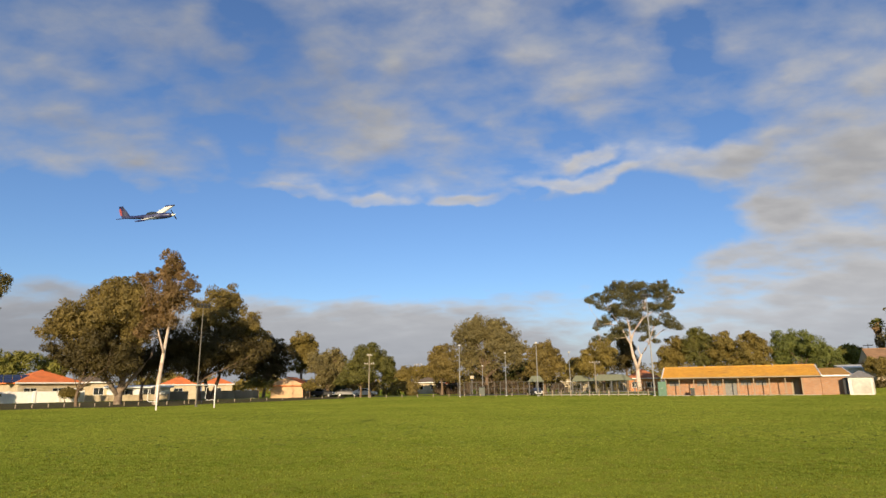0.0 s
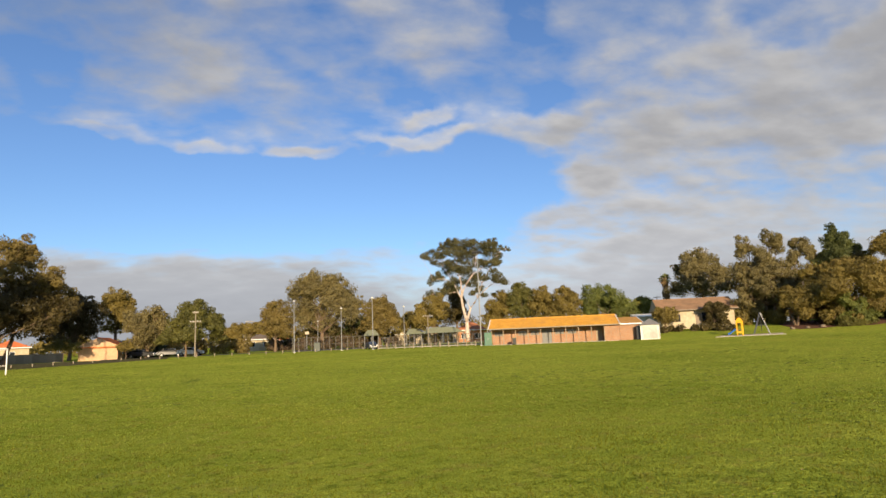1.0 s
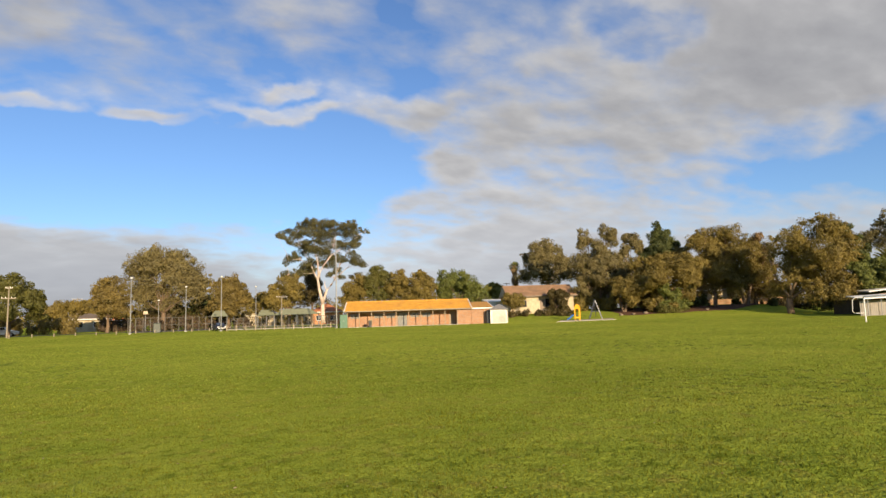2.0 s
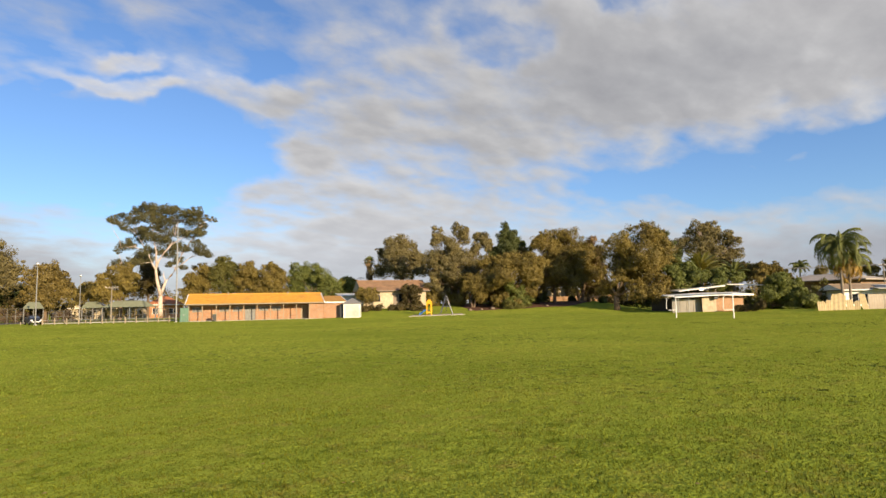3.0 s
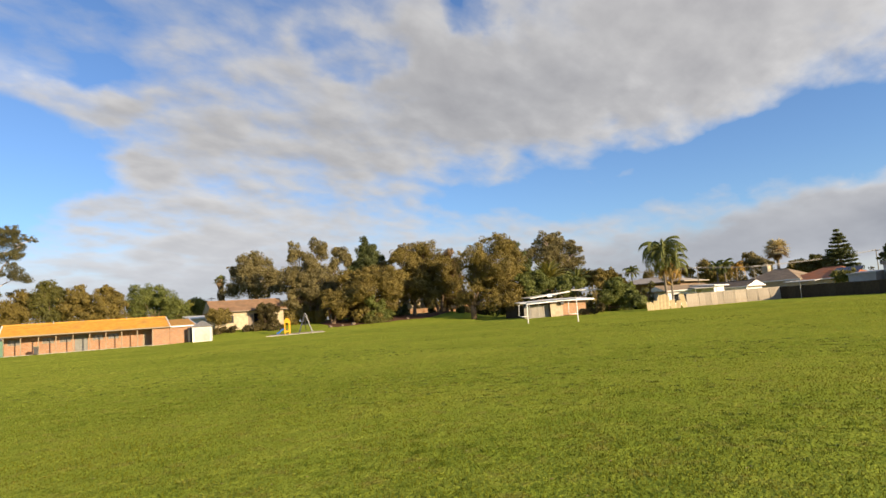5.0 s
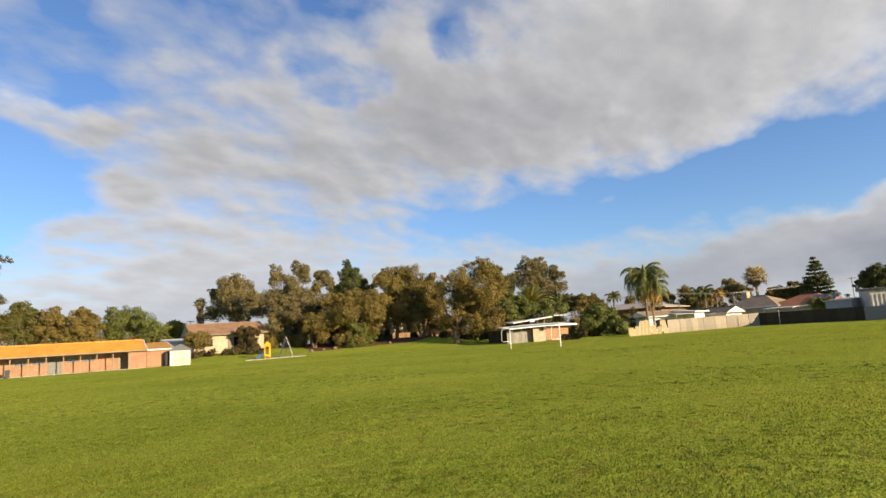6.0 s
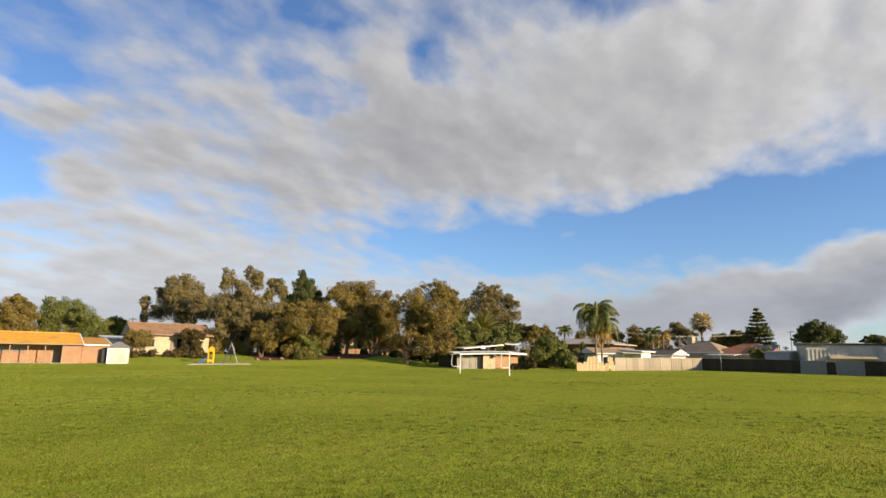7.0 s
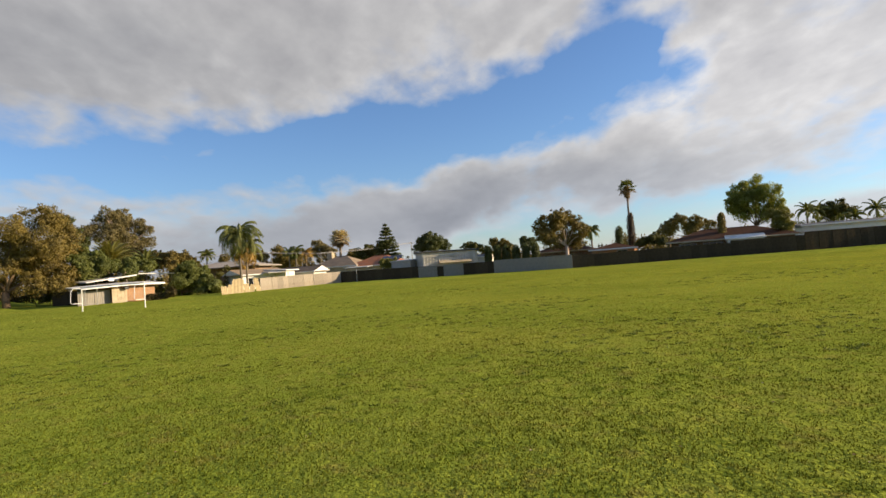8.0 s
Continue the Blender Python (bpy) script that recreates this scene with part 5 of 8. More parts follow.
panel_fence("sheet_fence", -77.9, 91.6, -85.2, 102.5, 1.85, 1.05, PALE_FENCE, "sunlit weathered cream sheet fence", "boundary fences", 0.03)
# from this corner on, the dark sheets carry the shade in their colour
panel_fence("sheet_fence", -85.2, 102.5, -92.5, 97.2, 1.8, 1.05, SHADED_FENCE, "dark brown shaded sheet fence", "boundary fences", 0.02)
panel_fence("sheet_fence", -92.5, 97.0, -94.3, 95.9, 1.75, 0.9, GREY_SHEET, "grey steel sheet fence", "boundary fences", 0.01)
panel_fence("sheet_fence", -94.3, 95.8, -94.9, 95.5, 1.6, 0.9, SHADED_FENCE, "short dark sheet fence", "boundary fences", 0.01)
panel_fence("sheet_fence", -94.9, 95.5, -96.8, 94.4, 1.75, 0.9, GREY_SHEET, "grey steel sheet fence", "boundary fences", 0.01)
panel_fence("sheet_fence", -96.8, 94.3, -99.7, 92.8, 1.8, 1.05, SHADED_FENCE, "dark brown shaded sheet fence", "boundary fences", 0.02)
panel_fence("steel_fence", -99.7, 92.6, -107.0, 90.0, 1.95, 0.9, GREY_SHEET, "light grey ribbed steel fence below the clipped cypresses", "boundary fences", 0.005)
panel_fence("sheet_fence", -107.0, 90.2, -113.5, 93.0, 1.85, 1.05, SHADED_FENCE, "dark brown shaded sheet fence", "boundary fences", 0.02)
panel_fence("sheet_fence", -113.5, 93.0, -120.5, 96.0, 1.9, 1.05, SHADED_FENCE, "dark brown shaded sheet fence", "boundary fences", 0.02)
panel_fence("sheet_fence", -120.5, 96.0, -126.0, 97.8, 2.2, 1.05, SHADED_FENCE, "dark brown shaded sheet fence, a little taller", "boundary fences", 0.03)
# its dark tone is the same shade colour as on the fences before it
panel_fence("steel_fence", -126.0, 97.8, -131.5, 105.0, 2.6, 1.05, SHADED_FENCE, "tall dark weathered sheet fence", "boundary fences", 0.01)
panel_fence("steel_fence", -131.5, 105.0, -140.0, 112.0, 3.0, 1.05, GREY_SHEET, "tall grey sheet fence at the far end", "boundary fences", 0.005)
# the shade of the trees is in the sheet colour too
panel_fence("sheet_fence", -61.8, 95.5, -66.0, 89.9, 1.85, 1.05, SHADED_FENCE, "grey-brown sheet fence in the shade of the trees", "boundary fences", 0.02)
panel_fence("sheet_fence", 25.5, 110, 16.6, 112, 1.35, 1.05, PALE_FENCE, "low pale sheet fence in the shade of the big trees", "boundary fences", 0.03)


def bollards(points, label):
    bm = bmesh.new()
    tube(bm, [(0, 0, -0.2), (0, 0, 0.44), (0, 0, 0.47)], [0.062, 0.062, 0.04], 8)
    me = finish(bm, "bollard", POST_WOOD, True)
    for b, d in points:
        o = tagged(new("bollard", me), label, "bollard", "timber bollards round the field")
        o.location = spot(b, d)
        o.rotation_euler = (0, 0, b)


bollards([(35.6 - 1.05 * i, 83 + 0.1 * i) for i in range(11)], "short round timber bollard in the shade of the trees")
bollards([(24.0 - 1.35 * i, 84 + 1.2 * i) for i in range(8)], "short round timber bollard at the field's edge")
bollards([(12.5 - 1.45 * i, 96 + 0.1 * i) for i in range(22)], "pale short bollard along the parking area")

# ---------------------------------------------------------------- field things


def goal(ba, da, bb, db, label):
    """A full-size goal: two posts, a bar and bent stanchions behind them."""
    p, q = spot(ba, da), spot(bb, db)
    v = q - p
    ob = thing("soccer_goal", pose(p.x, p.y, 0, 0, 0, math.degrees(math.atan2(v.y, v.x))), label, "goal", "soccer goals")
    w, h, r = math.hypot(v.x, v.y), 2.44, 0.06
    for x in (0, w):
        bm = bmesh.new()
        tube(bm, [(x, 0, -0.1), (x, 0, h)], [r, r], 10)
        part("post", bm, WHITE_PAINT, ob, smooth=False)
        bm = bmesh.new()
        side = 1
        tube(bm, [(x, 0, h - 0.06), (x, side * 1.05, h - 0.10), (x, side * 1.35, h - 0.35), (x, side * 1.45, 1.0), (x, side * 1.2, 0.85), (x, 0, 0.85)], [0.03] * 6, 6)
        part("stanchion", bm, WHITE_PAINT, ob)
    bm = bmesh.new()
    tube(bm, [(-r, 0, h), (w + r, 0, h)], [r, r], 10)
    part("crossbar", bm, WHITE_PAINT, ob)
    return ob


goal(24.8, 67.8, 20.25, 72.5, "white steel soccer goal without a net near the big trees")
goal(-68.4, 66.3, -63.82, 71.0, "white steel soccer goal without a net near the flat-roofed building")


def notice_board(b, d):
    ob = thing("notice_board", facing(b, d), "white sheet board standing behind the goal", "sign")
    bm = bmesh.new()
    box(bm, 0, 0, 1.35, 1.0, 0.04, 1.35, 0.01)
    part("board", bm, CREAM, ob)
    for s in (-1, 1):
        bm = bmesh.new()
        box(bm, s * 0.38, 0.05, 0.7, 0.07, 0.05, 1.6)
        part("leg", bm, POST_WOOD, ob)


notice_board(22.05, 84)


def light_pole(b, d, high, lamps, label, r=0.11, material=None):
    ob = thing("light_pole", facing(b, d), label, "light pole", "light poles")
    bm = bmesh.new()
    tube(bm, [(0, 0, -0.3), (0, 0, high * 0.5), (0, 0, high)], [r, r * 0.8, r * 0.6], 10)
    box(bm, 0, 0, 0.03, 0.4, 0.4, 0.06)
    part("pole", bm, material or GALV, ob)
    if lamps == "one":
        bm = bmesh.new()
        tube(bm, [(0, 0, high - 0.1), (0, -0.25, high + 0.1)], [0.04, 0.04], 6)
        box(bm, 0, -0.35, high + 0.16, 0.34, 0.45, 0.24, 0.05)
        part("lamp_head", bm, GALV, ob)
    else:
        bm = bmesh.new()
        box(bm, 0, 0, high - 0.1, 1.5, 0.10, 0.10)
        part("cross_arm", bm, DARK_STEEL, ob)
        for x in (-0.6, -0.2, 0.2, 0.6):
            bm = bmesh.new()
            box(bm, x, -0.15, high + 0.16, 0.36, 0.42, 0.36, 0.06, pose(0, 0, 0, 25))
            part("floodlight", bm, DARK_STEEL, ob)
    return ob


light_pole(21.72, 78, 11.7, "four", "tall grey floodlight pole beside the goal", 0.085, DULL_STEEL)
light_pole(-18.9, 93, 14.2, "four", "tall grey floodlight pole beside the clubroom", 0.12)
light_pole(-1.57, 97, 7.8, "one", "pale steel light pole at the court", 0.09)
light_pole(-5.85, 100, 6.6, "one", "pale steel light pole at the court", 0.08)
light_pole(-8.75, 96, 7.9, "one", "pale steel light pole beside the parked car", 0.09)
light_pole(-11.7, 113, 7.2, "one", "thin pale light pole by the road", 0.08)
light_pole(-3.7, 112, 5.0, "one", "short thin light pole behind the court", 0.07)
light_pole(-28.15, 128, 7.8, "one", "thin pale pole behind the clubroom", 0.09, POLE_WOOD)
light_pole(-32.9, 128, 6.3, "one", "thin timber pole behind the clubroom", 0.09, POLE_WOOD)


def power_pole(b, d, high, arms, label):
    ob = thing("power_pole", facing(b, d), label, "power pole", "power poles")
    bm = bmesh.new()
    tube(bm, [(0, 0, -0.3), (0, 0, high)], [0.11, 0.07], 9)
    part("pole", bm, POLE_WOOD, ob)
    for z, w in arms:
        bm = bmesh.new()
        box(bm, 0, -0.14, z, w, 0.10, 0.13)
        arm = part("cross_arm", bm, POLE_WOOD, ob)
        for x in (-0.45, -0.2, 0.2, 0.45):
            bm = bmesh.new()
            tube(bm, [(x * w, -0.14, z + 0.06), (x * w, -0.14, z + 0.2)], [0.05, 0.035], 6)
            part("insulator", bm, WHITE_PAINT, arm)
    return ob


power_pole(6.85, 99, 6.9, ((6.6, 0.8), (5.25, 1.6)), "weathered timber power pole with two cross arms")
power_pole(2.3, 150, 7.3, ((6.9, 1.9), (6.2, 1.6)), "distant timber power pole with cross arms")
power_pole(1.0, 190, 7.6, ((7.3, 1.9),), "distant timber power pole with a cross arm")
power_pole(-13.95, 112, 5.6, ((5.4, 1.9),), "timber power pole by the shade shelter")
power_pole(-35.0, 150, 7.6, ((7.3, 1.7), (6.6, 1.4)), "distant timber power pole behind the cream house")
power_pole(-79.05, 118, 6.6, ((6.3, 1.2),), "timber power pole behind the sheet fence")
power_pole(-83.45, 118, 5.8, ((5.6, 1.2),), "timber power pole behind the white house")
power_pole(-92.0, 150, 8.2, ((7.9, 1.4),), "timber power pole behind the pine")


def cable(b0, d0, z0, b1, d1, z1, sag=0.5):
    p, q = spot(b0, d0, z0), spot(b1, d1, z1)
    bm = bmesh.new()
    pts = [p.lerp(q, i / 12) - Vector((0, 0, 4 * sag * (i / 12) * (1 - i / 12))) for i in range(13)]
    tube(bm, pts, [0.032] * 13, 4)
    return tagged(new("power_cable", finish(bm, "power_cable", CABLE)), "thin grey overhead power cable", "cable", "overhead cables")


for k in (0, 0.5):
    cable(-69.0, 118, 6.6 + k * 0.3, -79.05, 118, 6.35 + k * 0.3, 0.15)
    cable(-79.05, 118, 6.35 + k * 0.3, -83.45, 118, 5.65 + k * 0.3, 0.1)
    cable(-83.45, 118, 5.65 + k * 0.3, -92.0, 150, 7.95 + k * 0.3, 0.3)
cable(2.3, 150, 6.95, 1.0, 190, 7.4, 0.4)
cable(42, 140, 9.9, 30, 140, 9.3, 0.4)


# ---------------------------------------------------------------- playground


def play_tower(b, d):
    ob = thing("play_tower", facing(b, d, -8), "yellow plastic play tower with a blue slide", "playground")
    for x in (-0.45, 0.45):
        for y in (-0.45, 0.45):
            bm = bmesh.new()
            box(bm, x, y, 0.95, 0.1, 0.1, 2.0)
            part("post", bm, YELLOW, ob)
    bm = bmesh.new()
    box(bm, 0, 0, 0.75, 1.0, 1.0, 0.08)
    part("deck", bm, BLUE_STEEL, ob)
    for y in (-0.5, 0.5):
        bm = bmesh.new()
        pierced(bm, -0.55, 0.55, y - 0.03, y + 0.03, 0.3, 1.95, [(0, 0.55, 0.68, 1.15)])
        part("panel", bm, YELLOW, ob)
    bm = bmesh.new()
    solid(bm, [(-.62, -.62, 1.95), (.62, -.62, 1.95), (.62, .62, 1.95), (-.62, .62, 1.95), (-.2, 0, 2.4), (.2, 0, 2.4)], [(3, 2, 1, 0), (0, 1, 5, 4), (2, 3, 4, 5), (1, 2, 5), (3, 0, 4)])
    part("roof", bm, YELLOW, ob)
    bm = bmesh.new()
    path = [(-0.5, -0.1, 0.85), (-1.1, -0.15, 0.6), (-1.7, -0.2, 0.25), (-2.1, -0.25, 0.15)]
    for a, c in zip(path, path[1:]):
        m = [(Vector(a) + Vector((0, s * 0.24, dz))) for s, dz in ((-1, 0.2), (-1, 0), (1, 0), (1, 0.2))]
        n = [(Vector(c) + Vector((0, s * 0.24, dz))) for s, dz in ((-1, 0.2), (-1, 0), (1, 0), (1, 0.2))]
        low = [p - Vector((0, 0, 0.05)) for p in m + n]
        solid(bm, m + n + low, [(0, 1, 5, 4), (1, 2, 6, 5), (2, 3, 7, 6), (8, 12, 13, 9), (9, 13, 14, 10), (10, 14, 15, 11), (0, 4, 12, 8), (3, 11, 15, 7)])
    part("slide", bm, BLUE, ob, "bright blue plastic slide")
    return ob


tower = play_tower(-41.42, 92.5)
tower.scale = (0.72, 0.72, 1.0)


def swing_set(b, d):
    ob = thing("swing_set", facing(b, d, 88), "blue steel A-frame swing set on pale sand", "swing")
    h, span = 2.9, 3.2
    for x in (-span / 2, span / 2):
        for s in (-1, 1):
            bm = bmesh.new()
            tube(bm, [(x, s * 1.0, -0.1), (x, 0, h)], [0.042, 0.042], 8)
            part("leg", bm, BLUE_STEEL, ob)
        bm = bmesh.new()
        tube(bm, [(x, -0.55, 1.2), (x, 0.55, 1.2)], [0.04, 0.04], 8)
        part("brace", bm, BLUE_STEEL, ob)
    bm = bmesh.new()
    tube(bm, [(-span / 2 - 0.1, 0, h), (span / 2 + 0.1, 0, h)], [0.06, 0.06], 8)
    part("top_bar", bm, BLUE_STEEL, ob)
    for x in (-0.7, 0.7):
        bm = bmesh.new()
        box(bm, x, 0, 0.5, 0.5, 0.2, 0.05)
        for s in (-0.24, 0.24):
            tube(bm, [(x + s, 0, 0.5), (x + s, 0, h)], [0.012, 0.012], 4)
        part("swing_seat", bm, DARK_STEEL, ob)


swing_set(-43.05, 93.5)
# pale log edging of the sand pit
for i in range(14):
    b0 = -39.5 - i * 0.38
    bm = bmesh.new()
    tube(bm, [spot(b0, 90.2 + 0.12 * i, 0.03), spot(b0 - 0.36, 90.2 + 0.12 * (i + 1), 0.03)], [0.055, 0.055], 6)
    tagged(new("edging_log", finish(bm, "edging_log", KERB)), "pale edging log round the sand pit", "edging", "edging logs")


def rail_fence(b0, d0, b1, d1, posts):
    p, q = spot(b0, d0), spot(b1, d1)
    ob = thing("rail_fence", pose(p.x, p.y, p.z), "low pale post and rail fence on the bank", "fence")
    for i in range(posts):
        v = p.lerp(q, i / (posts - 1))
        z = ground_height(v.x, v.y) - p.z
        bm = bmesh.new()
        box(bm, v.x - p.x, v.y - p.y, z + 0.4, 0.12, 0.12, 1.0)
        part("post", bm, POST_WOOD, ob)
    bm = bmesh.new()
    tube(bm, [(v.x - p.x, v.y - p.y, ground_height(v.x, v.y) - p.z + 0.6) for v in (p.lerp(q, i / 8) for i in range(9))], [0.03] * 9, 6)
    part("rail", bm, GALV, ob)


rail_fence(-35.2, 106, -40.5, 106, 9)
rail_fence(-9.2, 95.2, -19.2, 93.6, 13)


# boulders and a stump on the mulch
for i, (b, d, s) in enumerate(((-45.3, 98.5, 0.35), (-46.4, 99.2, 0.28), (-47.4, 100.0, 0.4), (-50.0, 101.5, 0.3), (-52.5, 103.0, 0.33))):
    bm = bmesh.new()
    bmesh.ops.create_icosphere(bm, subdivisions=2, radius=s)
    for v in bm.verts:
        v.co *= 1 + 0.3 * noise.noise(v.co * 2.2 + Vector((i, 0, 0)))
        v.co.z *= 0.7
    o = tagged(new("boulder", finish(bm, "boulder", ROCK, True)), "grey-brown boulder on the mulch bed", "rock", "boulders")
    o.location = spot(b, d, 0.12)


# ---------------------------------------------------------------- courts, car, shelter


def court_fence(b0, d0, b1, d1, high, posts):
    p, q = spot(b0, d0), spot(b1, d1)
    v = q - p
    length = math.hypot(v.x, v.y)
    ob = thing("court_fence", pose(p.x, p.y, p.z, 0, 0, math.degrees(math.atan2(v.y, v.x))), "tall steel mesh fence round the hard court", "fence")
    for i in range(posts):
        bm = bmesh.new()
        tube(bm, [(length * i / (posts - 1), 0, -0.1), (length * i / (posts - 1), 0, high)], [0.045, 0.045], 6)
        part("post", bm, DULL_STEEL, ob)
    for z in (0.1, high * 0.5, high):
        bm = bmesh.new()
        tube(bm, [(0, 0, z), (length, 0, z)], [0.03, 0.03], 5)
        part("rail", bm, DULL_STEEL, ob)
    bm = bmesh.new()
    n = int(length / 0.28)
    k = int(high / 0.28)
    for i in range(n):
        x = length * i / n
        tube(bm, [(x, 0, 0.05), (x, 0, high)], [0.007, 0.007], 3)
    for j in range(k):
        tube(bm, [(0, 0, 0.1 + j * 0.28), (length, 0, 0.1 + j * 0.28)], [0.007, 0.007], 3)
    part("wire_mesh", bm, DARK_STEEL, ob, kind="stuff")


court_fence(-1.4, 101, -8.0, 105, 2.2, 13)
court_fence(-9.6, 116, -13.2, 116, 1.8, 8)
court_fence(-12.9, 118, -19.3, 112, 1.9, 12)
draped("hard_court", (-1.6, -8.2), (103, 106), (120, 122), ASPHALT, "grey asphalt hard court behind the mesh fence", "court", 12, 0.04)


def ball_hoop(b, d):
    ob = thing("basketball_hoop", facing(b, d), "basketball hoop with a white backboard on a grey pole", "basketball hoop")
    bm = bmesh.new()
    tube(bm, [(0, 0, -0.1), (0, 0, 2.9), (0, -0.7, 3.3)], [0.07, 0.07, 0.05], 8)
    part("pole", bm, GALV, ob)
    bm = bmesh.new()
    box(bm, 0, -0.75, 3.2, 0.7, 0.05, 0.55, 0.01)
    part("backboard", bm, CREAM, ob)
    bm = bmesh.new()
    tube(bm, [(0.23 * math.cos(k * 0.5236), -1.05 + 0.23 * math.sin(k * 0.5236), 3.05) for k in range(13)], [0.012] * 13, 5)
    part("rim", bm, ORANGE_BRICK, ob)


ball_hoop(-2.7, 116)


DARK_GREEN = surface("dark_green_plastic", (0.022, 0.035, 0.022), (0.016, 0.026, 0.016), 4, 0.5, 0.05)


def skip_bin(b, d):
    ob = thing("green_bin", facing(b, d), "dark green storage bin beside the court", "bin")
    bm = bmesh.new()
    box(bm, 0, 0, 0.7, 1.0, 0.9, 1.4, 0.05)
    part("body", bm, DARK_GREEN, ob)
    bm = bmesh.new()
    box(bm, 0, 0, 1.44, 1.08, 0.98, 0.09, 0.03)
    part("lid", bm, DARK_STEEL, ob)


skip_bin(-3.6, 99)


def parked_car(b, d, turn, paint, label):
    ob = thing("parked_car", facing(b, d, turn), label, "car")
    bm = bmesh.new()
    # side profile swept across the width; front is towards -y
    prof = [(-2.1, 0.35), (-2.1, 0.62), (-2.0, 0.80), (-1.05, 0.95), (-0.45, 1.40), (0.9, 1.45), (1.7, 1.0), (2.1, 0.92), (2.1, 0.35)]
    left = [bm.verts.new((-0.85 if z < 1.0 else -0.66, y, z)) for y, z in prof]
    right = [bm.verts.new((0.85 if z < 1.0 else 0.66, y, z)) for y, z in prof]
    bm.faces.new(left)
    bm.faces.new(list(reversed(right)))
    for i in range(len(prof)):
        j = (i + 1) % len(prof)
        bm.faces.new((left[j], left[i], right[i], right[j]))
    bmesh.ops.bevel(bm, geom=bm.edges[:], offset=0.05, segments=2, affect="EDGES")
    part("body", bm, paint, ob)
    bm = bmesh.new()
    solid(bm, [(-.70, -1.02, 1.00), (.70, -1.02, 1.00), (.60, -.50, 1.37), (-.60, -.50, 1.37), (-.70, -1.05, 1.015), (.70, -1.05, 1.015), (.60, -.53, 1.385), (-.60, -.53, 1.385)], [(0, 1, 2, 3), (7, 6, 5, 4), (0, 4, 5, 1), (1, 5, 6, 2), (2, 6, 7, 3), (3, 7, 4, 0)])
    part("windscreen", bm, GLASS, ob)
    for s in (-1, 1):
        bm = bmesh.new()
        solid(bm, [(s * .80, -.75, 1.02), (s * .80, 1.2, 1.05), (s * .69, .85, 1.38), (s * .69, -.40, 1.36), (s * .82, -.75, 1.02), (s * .82, 1.2, 1.05), (s * .71, .85, 1.38), (s * .71, -.40, 1.36)], [(0, 1, 2, 3), (7, 6, 5, 4), (0, 4, 5, 1), (1, 5, 6, 2), (2, 6, 7, 3), (3, 7, 4, 0)])
        part("side_window", bm, GLASS, ob)
        bm = bmesh.new()
        box(bm, s * 0.62, -2.09, 0.70, 0.34, 0.10, 0.16, 0.03)
        part("headlight", bm, LAMP_LENS, ob)
        for y in (-1.35, 1.3):
            bm = bmesh.new()
            tube(bm, [(s * 0.68, y, 0.32), (s * 0.88, y, 0.32)], [0.32, 0.32], 16)
            w = part("tyre", bm, RUBBER, ob)
            bm = bmesh.new()
            tube(bm, [(s * 0.87, y, 0.32), (s * 0.90, y, 0.32)], [0.19, 0.17], 12)
            part("rim", bm, GALV, w)
        bm = bmesh.new()
        box(bm, s * 0.93, -0.72, 1.05, 0.18, 0.12, 0.13, 0.03)
        part("side_mirror", bm, paint, ob)
    bm = bmesh.new()
    box(bm, 0, -2.12, 0.46, 1.2, 0.08, 0.14, 0.03)
    part("bumper", bm, WHITE_PAINT, ob)
    return ob


small_car = parked_car(-8.6, 98.5, 12, CAR_PAINT, "small dark car parked nose-in at the field's edge")
small_car.scale = (0.84, 0.84, 0.84)
parked_car(11.0, 112, 70, CAR_PAINT, "dark car parked in the shade of the trees")
parked_car(7.2, 112, 80, WHITE_PAINT, "white car parked under the spreading tree")
parked_car(8.8, 116, 85, CAR_PAINT, "dark car parked under the spreading tree")


def shade_shelter(b, d, w, label):
    ob = thing("shade_shelter", facing(b, d), label, "shelter")
    for x in (-w / 2 + 0.2, 0, w / 2 - 0.2):
        for y in (-1.6, 1.6):
            bm = bmesh.new()
            tube(bm, [(x, y, -0.1), (x, y, 2.3)], [0.06, 0.06], 8)
            part("post", bm, GALV, ob)
    bm = bmesh.new()
    solid(bm, [(-w / 2, -2, 2.25), (w / 2, -2, 2.25), (w / 2, 2, 2.25), (-w / 2, 2, 2.25), (-w / 4, 0, 3.35), (w / 4, 0, 3.35)], [(3, 2, 1, 0), (0, 1, 5, 4), (2, 3, 4, 5), (1, 2, 5), (3, 0, 4)])
    part("canopy", bm, SHADE_CLOTH, ob)


shade_shelter(-15.3, 116, 8.4, "pale green shade cloth shelter on steel posts")
shade_shelter(-12.6, 122, 3.5, "small green shade cloth shelter on steel posts")
shade_shelter(-8.6, 118, 3.0, "small pale shelter behind the parked car")


# ---------------------------------------------------------------- model aeroplane in the air


